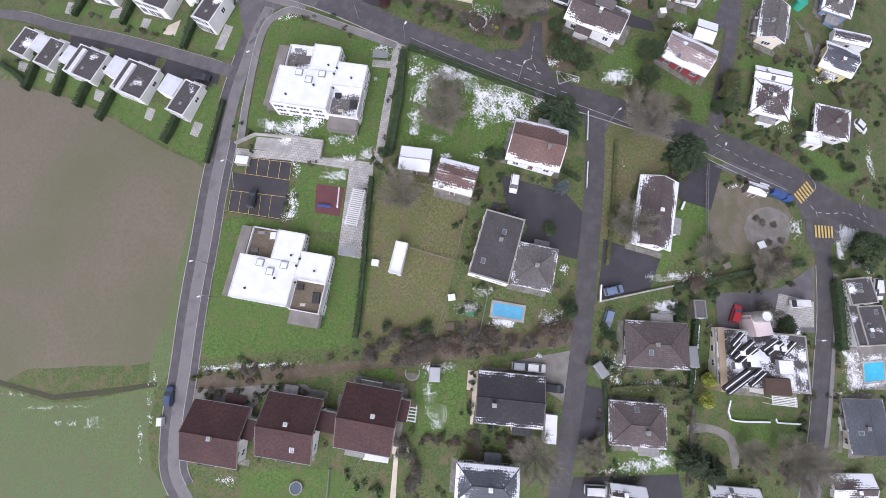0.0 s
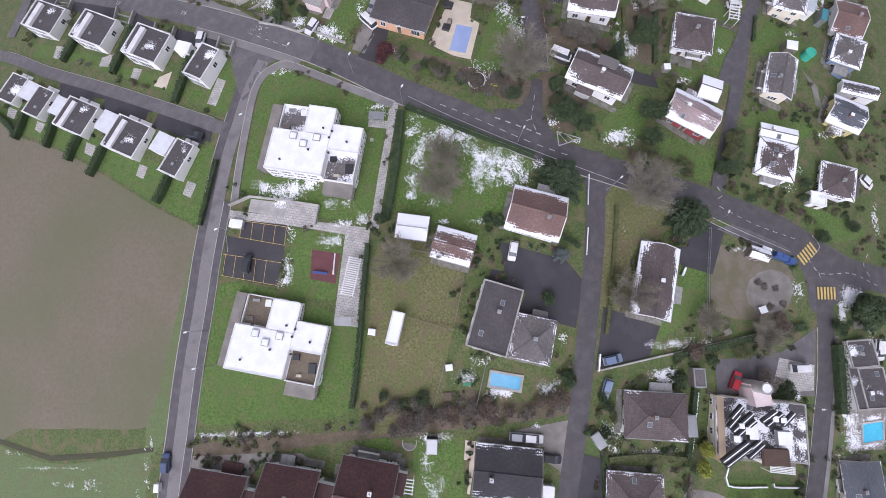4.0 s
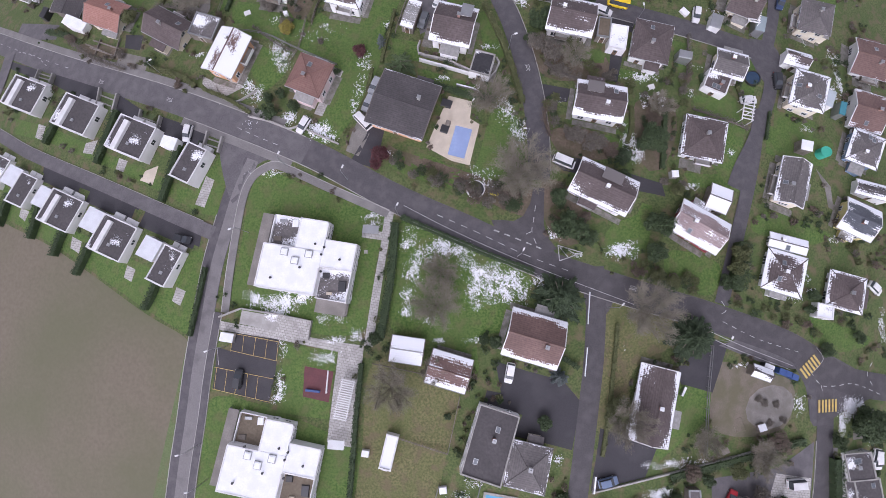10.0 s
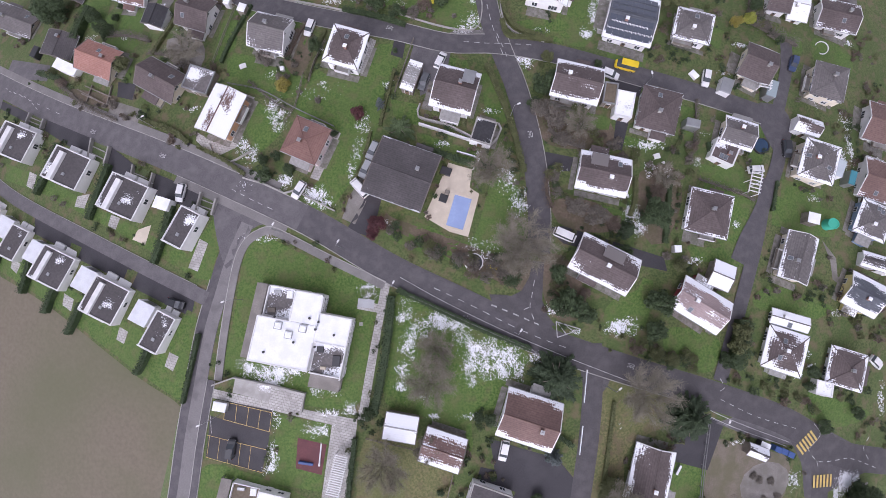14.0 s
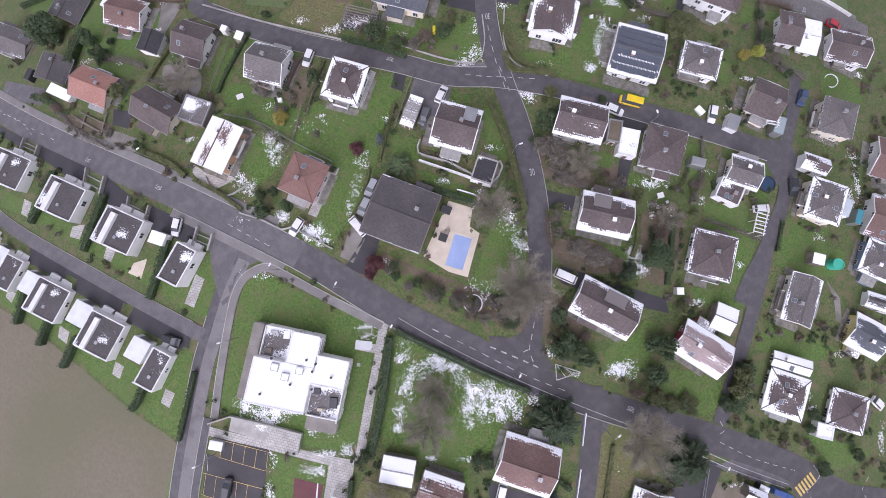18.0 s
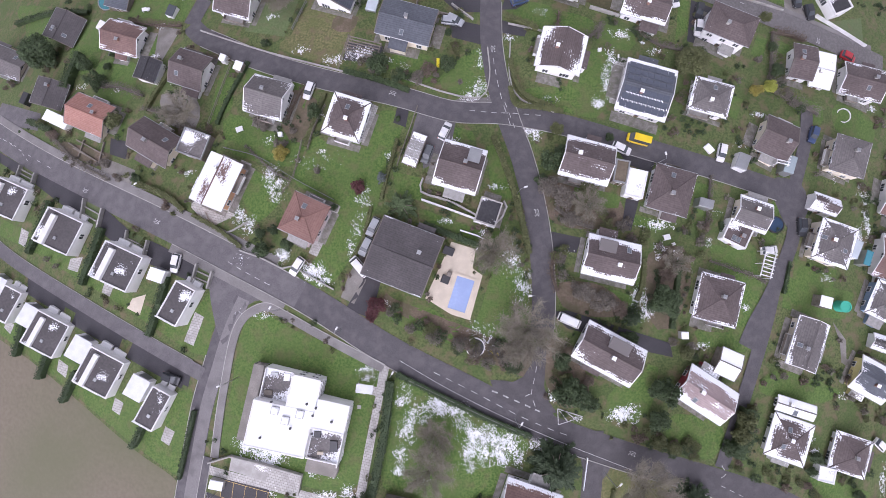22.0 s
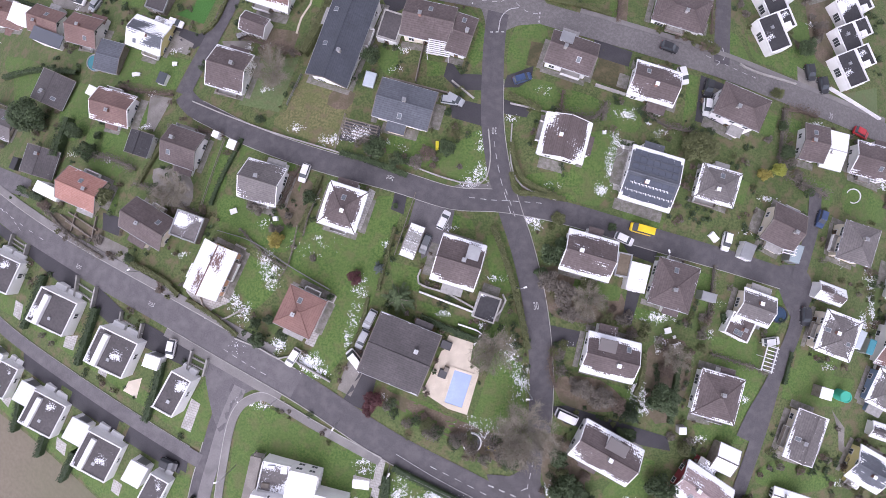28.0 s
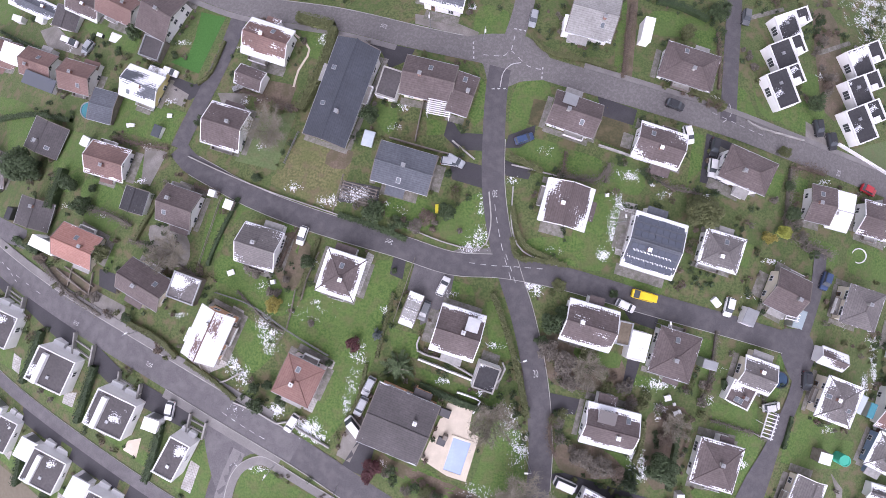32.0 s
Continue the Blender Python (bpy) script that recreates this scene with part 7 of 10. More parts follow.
link_roof(-41.8, -18.0, 2.9, 3.8, -15, 3.5, "low link building with dark maroon roof", roof_material("maroon", 0, 2, True))
link_roof(-25.1, -16.9, 3.8, 3.8, -14, 3.5, "low link building with dark maroon roof", roof_material("maroon", 0, 2, True))
link_roof(-9.5, -15.2, 2.1, 4.1, -14, 3.5, "low link building with dark maroon roof", roof_material("maroon", 0, 2, True))
link_roof(20.6, -20.4, 2.3, 5.5, -9, 2.6, "white garage with snow on its flat roof", SNOW)
link_roof(-59.5, 84.4, 3.4, 2.7, -18, 2.4, "small white garden store with snow", SNOW)
link_roof(-93.8, 123.0, 6.4, 2.7, -25, 2.4, "small white-roofed garden hut", SNOW)
link_roof(-105.5, 166.5, 8.8, 3.6, -20, 2.6, "low lean-to with a snowy glass roof", roof_material("slate", .5, 1, True))
link_roof(-119.8, 176.7, 7.2, 5.6, -18, 2.6, "low white annexe beside the row house", WALLS["white"])
link_roof(31.5, 175.5, 3.6, 3.8, -7, 2.6, "small white annexe with flat roof", SNOW)
link_roof(49.0, 175.1, 2.2, 5.5, -12, 2.6, "small hut with snow-covered roof", SNOW)


# ---- trees, shrubs and hedges ----
def leaf_cloud(rnd, blobs, count, size, flat=0.6):
    """Many small leaf clumps spread through a few overlapping blobs."""
    s = Shape()
    total = sum(b[3] ** 2 for b in blobs)
    for bx, by, bz, br, bh in blobs:
        for _ in range(int(count * br * br / total)):
            d = Vector((rnd.gauss(0, 1), rnd.gauss(0, 1), rnd.gauss(0, 1))).normalized() * (rnd.random() ** 0.45)
            c = Vector((bx + d.x * br, by + d.y * br, bz + d.z * bh))
            n = Vector((d.x + rnd.gauss(0, .6), d.y + rnd.gauss(0, .6), d.z + flat + rnd.gauss(0, .6))).normalized()
            u = n.orthogonal().normalized()
            u.rotate(Matrix.Rotation(rnd.random() * 6.28, 3, n))
            w = n.cross(u)
            k = size * rnd.uniform(0.6, 1.4)
            s.quad([c - u * k, c - w * k * .7 - n * k * .2, c + u * k, c + w * k * .7 - n * k * .15])
    return s


def round_crown(rnd, r, h, size, count):
    blobs = [(0, 0, h * 0.55, r * 0.72, h * 0.40)]
    for i in range(7):
        t = i * 0.9 + rnd.random()
        q = r * rnd.uniform(0.45, 0.68)
        blobs.append((math.cos(t) * q, math.sin(t) * q, h * rnd.uniform(0.35, 0.75), r * rnd.uniform(0.28, 0.42), h * rnd.uniform(0.18, 0.28)))
    return leaf_cloud(rnd, blobs, count, size)


def fir_crown(rnd, r, h, size, count, tiers=0):
    """Whorls of single drooping boughs round a leader, each feathered with needle sprays, with gaps between them."""
    s = Shape()
    tiers = tiers or max(7, int(h * 1.4))
    boughs = []
    for i in range(tiers):
        f = (i + 0.6) / tiers
        for j in range(5 + int(7 * f)):
            boughs.append((f, (j + rnd.uniform(-.35, .35)) / (5 + int(7 * f)) * 6.283 + i * 0.9, r * f ** 0.85 * (rnd.uniform(.58, 1.0) + (rnd.random() < .2) * .16)))
    weight = sum(q[2] for q in boughs)
    for f, t0, reach in boughs:
        root = h * (0.10 + 0.90 * (1 - f)) + rnd.gauss(0, .1)
        bend = rnd.gauss(0, .18)
        for _ in range(int(count * reach / weight)):
            g = rnd.random() ** 0.7
            wide = reach * .20 * (1.15 - g) + .06
            off = rnd.gauss(0, wide * .55)
            t = t0 + bend * g
            c = Vector((math.cos(t) * reach * g - math.sin(t) * off, math.sin(t) * reach * g + math.cos(t) * off, root - reach * g * .20 + g * g * .25 + rnd.gauss(0, .06)))
            t += math.copysign(rnd.uniform(.2, .9), off)
            out = Vector((math.cos(t), math.sin(t), rnd.gauss(-.12, .2))).normalized()
            side = Vector((-math.sin(t), math.cos(t), rnd.gauss(0, .5)))
            k = size * rnd.uniform(0.5, 1.15)
            s.quad([c - out * k, c + side * k * .34, c + out * k * 1.2, c - side * k * .34])
    return s


def branches(rnd, r, h, spread, twigs):
    """Trunk, limbs and fine twigs of a bare tree: the wood and the twig cloud."""
    wood, fine = Shape(), Shape()
    wood.tube((0, 0, -0.5), (0, 0, h * 0.35), 0.020 * h, 0.013 * h, 7)
    for i in range(18):
        t = i * 0.349 * 5 + rnd.random() * 0.5
        b = Vector((0, 0, h * rnd.uniform(0.22, 0.36)))
        reach = rnd.uniform(0.22, 0.36)
        for j in range(3):
            up = rnd.uniform(0.35, 0.9)
            e = b + Vector((math.cos(t) * r * reach, math.sin(t) * r * reach, h * 0.2 * up))
            wood.tube(b, e, 0.006 * h / (j + 1), 0.0045 * h / (j + 1), 4, caps=False)
            for _ in range(twigs if j else twigs // 4):
                tt = t + rnd.gauss(0, spread)
                q = b.lerp(e, rnd.random())
                k = Vector((math.cos(tt) * r * rnd.uniform(.10, .30), math.sin(tt) * r * rnd.uniform(.10, .30), h * rnd.uniform(0.0, .16)))
                fine.tube(q, q + k, 0.026, 0.012, 3, caps=False)
                for _ in range(3):
                    q2 = q + k * rnd.uniform(.3, 1)
                    fine.tube(q2, q2 + Vector((rnd.gauss(0, .1) * r, rnd.gauss(0, .1) * r, rnd.uniform(0, .07) * h)), 0.018, 0.008, 3, caps=False)
            b, t = e, t + rnd.gauss(0, 0.45)
    return wood, fine


PLANTS = {}
PLANT_WORDS = {"star_fir": ("tree", "green conifer with long separate star-like branches"), "fir": ("tree", "tall dark green fir with layered drooping branches"), "spruce": ("tree", "blue-grey spruce with dense needles"),
               "laurel": ("shrub", "dense dark green laurel shrub"), "moss": ("shrub", "loose olive-green mossy garden shrub"), "lime": ("shrub", "tall bright lime-green garden shrub"),
               "gold": ("shrub", "round golden-green bush on the lawn"), "purple": ("shrub", "dark purple-leaved bush beside the lawn"), "rust": ("shrub", "brown winter shrub with dry twigs"),
               "grey": ("shrub", "leafless grey-brown winter garden shrub"), "bare": ("tree", "leafless tree with a wide crown of fine grey twigs"),
               "hedge": ("shrub", "round clipped dark green bush")}


def plant(kind, x, y, r, h, variant=0):
    """A tree or shrub of the given crown radius and height; alike ones share their meshes."""
    big = r > 3.2
    key = (kind, variant % 3, big)
    cat, label = PLANT_WORDS[kind]
    if key not in PLANTS:
        rnd = random.Random(hash_of(kind) + variant % 3 * 17 + big)
        R, Hh = (5.0, 10.0) if big else (2.0, 3.0)
        if kind == "bare":
            wood, fine = branches(rnd, R, Hh, 1.0, 34 if big else 15)
            PLANTS[key] = (R, Hh, wood.mesh("trunk", BARK), fine.mesh("twig_crown", TWIG))
        else:
            trunk = Shape()
            trunk.tube((0, 0, -0.5), (0, 0, Hh * 0.75), 0.03 * Hh, 0.012 * Hh, 7)
            for i in range(6):
                t = i * 1.05 + rnd.random()
                trunk.tube((0, 0, Hh * (0.15 + 0.08 * i)), (math.cos(t) * R * .55, math.sin(t) * R * .55, Hh * (0.3 + 0.07 * i)), 0.014 * Hh, 0.005 * Hh, 4, caps=False)
            if kind == "star_fir":
                crown = fir_crown(rnd, R, Hh, 0.26, 5200, 3)
            elif kind in ("fir", "spruce"):
                crown = fir_crown(rnd, R, Hh, 0.34 if big else 0.19, 12000 if big else 2600)
            elif kind in ("rust", "grey"):
                crown = round_crown(rnd, R, Hh, 0.18 if big else 0.11, 4200 if big else 1500)
            else:
                crown = round_crown(rnd, R, Hh, 0.24 if big else 0.14, 6500 if big else 1700)
            PLANTS[key] = (R, Hh, trunk.mesh("trunk", BARK), crown.mesh("crown", LEAVES[kind]))
    R, Hh, wood, crown = PLANTS[key]
    ob = thing(cat, x, y, (x * 37 + y * 53) % 360, label, cat)
    sc = Matrix.Diagonal((r / R, r / R, h / Hh, 1))
    part("trunk", wood, (), ob, "", sc)
    part("twig_crown" if kind == "bare" else "crown", crown, (), ob, "", sc)


def hash_of(text):
    return sum(ord(c) * (i + 3) for i, c in enumerate(text))


def hedge(pts, width, height, kind="hedge", label="clipped evergreen hedge with dense small leaves"):
    """A hedge along a line: a leafy box with an uneven skin."""
    line = curve(pts, 1.0)
    rnd = random.Random(len(line) * 31 + int(width * 10))
    core, leaf = Shape(), Shape()
    dry = kind in ("grey", "rust")
    a, b = offset_line(line, -width * (.15 if dry else .36)), offset_line(line, width * (.15 if dry else .36))
    z = lambda p, h: (p.x, p.y, ground(p.x, p.y) + h)
    for i in range(len(line) - 1):
        h = height * (0.4 if dry else 0.86)
        core.quad((z(a[i], h), z(a[i + 1], h), z(b[i + 1], h), z(b[i], h)))
        for e in (a, b):
            core.quad((z(e[i], -.3), z(e[i + 1], -.3), z(e[i + 1], h), z(e[i], h)))
        for _ in range(int((26 if dry else 18) * (width + height))):
            p = line[i].lerp(line[i + 1], rnd.random())
            t = (line[i + 1] - line[i]).normalized()
            o = rnd.gauss(0, .36) * width if dry else rnd.uniform(-.55, .55) * width
            top = rnd.random() < 0.65
            c = Vector((p.x - t.y * o, p.y + t.x * o, ground(p.x, p.y) + (height * rnd.uniform(.45 if dry else .82, 1.06) if top else height * rnd.uniform(.1, 1))))
            n = Vector((rnd.gauss(0, .6), rnd.gauss(0, .6), 1)).normalized()
            u = n.orthogonal().normalized() * rnd.uniform(.07, .16) if dry else n.orthogonal().normalized() * rnd.uniform(.1, .22)
            w = n.cross(u)
            leaf.quad([c - u, c - w * .7, c + u, c + w * .7])
    ob = tagged(new("hedge"), label, "hedge")
    part("inner_growth", core, LEAVES[kind], ob)
    part("foliage", leaf, LEAVES[kind], ob)


def thicket(pts, width, count, kinds, rmin, rmax, seed):
    """Dense undergrowth along a strip: leafy and bare shrubs grown into one another."""
    rnd = random.Random(seed)
    line = curve(pts, 1.0)
    s = Shape()
    names = sorted(set(k if k != "bare" else "grey" for k in kinds))
    for i in range(count):
        p = line[int(rnd.random() * len(line))]
        r = rnd.uniform(rmin, rmax)
        x, y = p.x + rnd.uniform(-.5, .5) * width, p.y + rnd.uniform(-.5, .5) * width
        kind = rnd.choice(kinds)
        c = round_crown(rnd, r, r * rnd.uniform(0.9, 1.5), 0.13, int(170 * r * r) + 60)
        z, k, slot = ground(x, y), len(s.v), names.index(kind if kind != "bare" else "grey")
        s.v += [(x + a, y + b, z + h) for a, b, h in c.v]
        s.f += [tuple(k + q for q in f) for f in c.f]
        s.m += [slot] * len(c.f)
    tagged(part("undergrowth", s, [LEAVES[n] for n in names]), "tangled winter undergrowth of brown and green shrubs", "shrubs", "", "stuff")


plant("fir", 26.8, 46.3, 6.2, 7.5, 0)
plant("fir", 55.3, 37.0, 6.2, 7.5, 1)
# Stands for a dark rounded fir, built with the laurel crown.
plant("laurel", -105.0, 143.0, 5.4, 7.0, 2)
plant("star_fir", -5.2, 99.6, 4.4, 4.5, 3)
plant("fir", 51.7, -29.0, 4.4, 6.0, 4)
plant("fir", 56.2, -31.8, 4.0, 6.0, 5)
plant("fir", 101.1, 14.4, 4.6, 9.0, 6)
plant("laurel", 99.4, 15.4, 4.5, 7.0, 7)
plant("spruce", 26.4, 29.7, 2.4, 5.0, 8)
plant("spruce", -9.8, 105.9, 1.5, 3.5, 9)
plant("laurel", 23.1, 20.7, 1.9, 2.5, 10)
plant("laurel", -11.7, 39.0, 1.8, 3.0, 11)
plant("laurel", 28.5, 60.9, 2.8, 4.2, 12)
plant("laurel", 31.6, 60.4, 2.9, 4.0, 13)
plant("laurel", 34.0, 58.6, 2.2, 3.4, 14)
plant("moss", 29.3, 63.9, 1.5, 2.2, 15)
plant("laurel", 27.8, 67.7, 2.3, 3.6, 16)
plant("rust", 34.0, 63.4, 1.6, 2.2, 17)
plant("laurel", 49.5, 80.0, 3.8, 6.0, 18)
plant("fir", 43.0, 76.4, 2.4, 5.0, 19)
plant("laurel", 42.3, 72.2, 2.0, 3.0, 20)
plant("laurel", 50.4, 61.1, 2.8, 5.0, 21)
plant("laurel", 48.7, 55.1, 2.8, 4.0, 22)
plant("moss", 52.9, 49.0, 1.8, 2.5, 23)
plant("moss", 49.1, 50.3, 1.8, 2.5, 24)
plant("laurel", 48.4, 61.4, 2.6, 4.0, 25)
plant("moss", 55.1, 69.2, 1.8, 3.0, 26)
plant("moss", 68.1, 54.9, 2.2, 4.5, 27)
plant("moss", 67.2, 51.8, 2.2, 4.5, 28)
plant("laurel", 65.2, 48.6, 2.0, 3.0, 29)
plant("lime", 55.6, -12.3, 1.9, 5.0, 30)
plant("lime", 54.9, -16.6, 2.1, 5.0, 31)
plant("gold", -32.6, 111.5, 2.1, 2.6, 32)
plant("purple", -14.8, 103.8, 1.9, 2.6, 33)
plant("purple", -10.3, 78.6, 2.3, 3.0, 34)
plant("purple", -11.4, 76.3, 1.6, 2.0, 35)
plant("laurel", -35.4, 90.0, 1.9, 3.0, 36)
plant("laurel", -36.1, 93.6, 1.4, 2.5, 37)
plant("laurel", -30.1, 91.2, 1.6, 2.0, 38)
plant("hedge", -33.1, 94.5, 1.3, 2.5, 39)
plant("bare", 1.2, 45.6, 5.3, 7.0, 40)
plant("bare", 2.2, 52.5, 3.8, 5.5, 39)
plant("bare", -8.5, 29.2, 4.8, 8.0, 41)
plant("bare", -0.0, 32.1, 2.6, 5.0, 42)
plant("bare", 45.1, 42.3, 6.2, 10.0, 43)
plant("bare", 39.7, 20.8, 4.6, 8.0, 44)
plant("moss", 38.3, 22.2, 3.3, 4.0, 45)
plant("bare", 57.8, 15.3, 3.4, 5.0, 46)
plant("bare", 70.7, 10.6, 4.0, 6.0, 47)
plant("bare", 20.6, 73.8, 6.4, 8.0, 48)
plant("bare", 18.6, 71.1, 4.0, 7.0, 49)
plant("rust", 18.2, 69.3, 2.6, 3.0, 50)
plant("bare", 14.1, 89.8, 4.6, 7.0, 51)
plant("grey", 36.9, 79.9, 3.1, 3.5, 52)
plant("grey", 32.8, 81.7, 2.6, 3.0, 53)
plant("rust", 40.7, 78.2, 2.2, 2.5, 54)
plant("grey", 29.0, 101.6, 3.1, 4.0, 55)
plant("grey", 25.7, 104.1, 2.8, 3.5, 56)
plant("moss", 34.1, 102.6, 2.6, 3.0, 57)
plant("bare", 33.8, 100.5, 3.6, 5.0, 58)
plant("grey", 30.2, 97.0, 2.2, 2.5, 59)
plant("bare", 52.5, 88.5, 3.0, 4.5, 60)
plant("rust", 51.1, 85.5, 2.0, 2.5, 61)
plant("bare", 75.3, -30.8, 6.2, 9.0, 62)
plant("bare", 81.3, -32.9, 4.5, 7.0, 63)
plant("bare", 64.5, -28.3, 3.6, 6.0, 64)
plant("bare", -35.7, 149.7, 4.6, 7.0, 65)
plant("bare", 16.9, -25.7, 5.2, 7.0, 66)
plant("rust", 13.7, -24.1, 2.6, 3.0, 67)
plant("moss", 58.9, 133.4, 4.2, 6.0, 68)
plant("lime", 79.4, 129.5, 1.9, 3.0, 69)
plant("gold", 75.3, 128.2, 1.7, 3.0, 70)
plant("laurel", 67.4, 181.6, 3.0, 5.0, 71)
plant("laurel", 90.2, 160.3, 2.4, 4.0, 72)
plant("laurel", 81.8, 133.7, 2.0, 3.0, 73)
plant("bare", -56.9, 122.1, 4.4, 6.0, 74)
plant("moss", -76.4, 121.4, 2.4, 3.5, 75)
plant("laurel", -119.0, 189.4, 1.2, 1.5, 76)
plant("laurel", -89.6, 138.4, 2.2, 3.5, 77)
plant("laurel", -83.7, 132.6, 2.4, 4.0, 78)
plant("laurel", -81.4, 140.5, 1.0, 1.5, 79)
plant("laurel", -77.6, 178.0, 2.0, 3.5, 80)
plant("laurel", -13.3, 153.4, 2.4, 4.0, 81)
plant("laurel", -11.1, 131.8, 3.0, 4.0, 82)
plant("laurel", -38.8, 139.3, 1.3, 1.4, 83)
plant("laurel", -53.4, 152.5, 1.6, 3.0, 84)
plant("hedge", 2.8, 22.3, 0.9, 1.0, 85)
plant("laurel", 77.0, -1.4, 2.4, 3.0, 86)
plant("rust", 76.3, 13.1, 3.0, 3.0, 87)
plant("grey", 72.3, 10.8, 3.0, 3.5, 88)
plant("rust", 55.0, 8.2, 2.6, 3.0, 89)
plant("moss", 66.0, 7.5, 2.2, 2.5, 90)
plant("moss", 71.8, 8.3, 2.2, 2.5, 91)
plant("laurel", 58.9, 6.1, 1.6, 2.0, 92)
plant("laurel", 92.4, 11.5, 2.0, 3.0, 93)
plant("laurel", 86.9, 45.3, 1.7, 2.6, 94)
plant("laurel", 86.2, 41.9, 1.3, 2.0, 95)
plant("laurel", 90.0, 32.6, 2.0, 2.5, 96)
plant("laurel", 99.7, 35.1, 1.8, 2.5, 97)
plant("laurel", 29.9, 62.4, 2.4, 4.0, 98)
plant("grey", 71.6, 1.2, 3.0, 4.0, 99)
plant("laurel", 13.2, 37.4, 1.7, 2.0, 100)
plant("laurel", 11.0, 38.1, 1.4, 1.6, 101)
plant("hedge", -8.6, 37.1, 1.2, 2.0, 102)
plant("bare", 29.1, -25.8, 3.3, 4.0, 103)
plant("moss", 30.0, -25.5, 2.0, 2.2, 104)
plant("laurel", 34.7, -2.3, 1.6, 2.2, 105)
plant("laurel", 33.6, -0.4, 1.3, 2.0, 106)
plant("laurel", 51.3, 2.5, 1.8, 2.4, 107)
plant("laurel", 51.3, 1.5, 1.5, 2.0, 108)
plant("laurel", 39.8, 115.4, 1.2, 1.5, 109)
plant("moss", 28.0, 117.1, 1.8, 1.6, 110)
plant("laurel", 26.2, 109.4, 2.6, 4.0, 111)
plant("laurel", 28.9, 111.6, 2.0, 3.0, 112)
plant("laurel", 24.3, 105.5, 1.6, 2.5, 113)
plant("rust", -0.1, 130.9, 2.2, 2.0, 114)
plant("grey", -2.5, 129.0, 2.0, 2.0, 115)
plant("laurel", 4.1, 132.2, 2.2, 2.6, 116)
plant("laurel", -6.8, 129.5, 2.0, 2.0, 117)
plant("laurel", 48.1, 130.2, 1.5, 2.0, 118)
plant("moss", 80.9, 148.1, 1.6, 2.5, 119)
plant("laurel", 81.9, 140.2, 1.4, 2.0, 120)
plant("moss", 59.2, 175.7, 2.2, 3.0, 121)
plant("moss", 57.8, 172.3, 1.2, 1.5, 122)
plant("laurel", -71.5, 134.0, 1.5, 2.0, 123)
plant("laurel", -88.1, 137.8, 1.8, 3.0, 124)
plant("laurel", -82.5, 137.2, 1.2, 1.6, 125)
plant("laurel", -83.4, 133.8, 1.3, 2.0, 126)
plant("laurel", -6.8, 119.3, 0.8, 1.0, 127)
plant("laurel", -25.4, 120.8, 1.8, 4.0, 128)
plant("grey", -37.5, 118.9, 2.6, 2.5, 129)
plant("grey", -24.4, 107.7, 1.0, 0.8, 130)
plant("laurel", -20.1, 99.5, 0.9, 1.0, 131)
plant("laurel", -68.4, 106.9, 1.4, 2.0, 132)
plant("grey", -78.1, 111.2, 1.6, 1.6, 133)
plant("rust", -96.1, 119.7, 1.8, 1.8, 134)
plant("moss", -101.3, 123.6, 1.4, 1.4, 135)
hedge([(14.2, 115.2), (16.5, 109.2), (18.6, 102.8), (20.2, 96.5), (21.7, 89.6)], 1.3, 1.4, "moss", "long clipped olive-green hedge along the street")
hedge([(-7.1, 63.2), (-7.9, 54.5), (-9.4, 45.8), (-10.8, 39.1)], 1.8, 1.8, "hedge", "dark green hedge beside the garden")
hedge([(-5.9, 64.5), (4.5, 59.5), (13.0, 55.6), (22.1, 51.8)], 1.2, 1.2, "hedge", "low dark green hedge along the street")
hedge([(-14.9, 33.8), (-16.4, 21.9), (-17.7, 10.1), (-19.3, -0.4)], 1.1, 1.6, "hedge", "thin dark green hedge on the plot line")
hedge([(-32.5, 178.7), (-27.4, 176.9), (-23.2, 175.8)], 2.4, 2.4, "moss", "tall trimmed hedge at the corner")
hedge([(-23.2, 175.2), (-24.2, 168.0), (-26.5, 161.6), (-29.6, 155.0)], 2.4, 2.6, "moss", "tall trimmed hedge beside the long building")
hedge([(47.0, 183.0), (45.0, 173.9), (43.3, 163.9)], 1.4, 1.6, "rust", "brown beech hedge between the gardens")
hedge([(83.0, 144.7), (87.6, 144.6), (92.2, 143.5)], 1.6, 1.6, "rust", "brown clipped hedge along the street")
hedge([(64.7, 97.3), (65.3, 93.4)], 1.0, 1.0, "hedge", "short clipped hedge beside the garden")
hedge([(54.8, 1.2), (53.7, -6.1), (52.4, -14.6)], 1.2, 1.6, "hedge", "dark clipped hedge on the plot line")
hedge([(91.9, 7.7), (92.1, -0.2), (92.1, -8.0)], 2.2, 2.2, "hedge", "thick dark hedge along the road")
hedge([(50.2, 7.2), (59.8, 8.7), (72.9, 10.6), (83.9, 12.4)], 1.6, 1.2, "laurel", "loose green hedge along the stream")
hedge([(-76.6, 95.3), (-78.7, 88.8), (-80.9, 82.0)], 1.8, 1.5, "hedge", "dark hedge between the terrace houses")
hedge([(-93.4, 102.3), (-96.0, 94.8), (-98.6, 89.4)], 1.8, 1.5, "hedge", "dark hedge between the terrace houses")
hedge([(-58.2, 84.2), (-59.6, 78.0), (-61.8, 71.0)], 1.8, 1.5, "hedge", "dark hedge between the terrace houses")
hedge([(-97.4, 73.3), (-98.2, 68.1), (-99.3, 64.7)], 1.5, 1.8, "hedge", "dark hedge between the terrace gardens")
hedge([(-108.4, 77.1), (-110.0, 71.6), (-111.0, 68.9)], 1.5, 1.8, "hedge", "dark hedge between the terrace gardens")
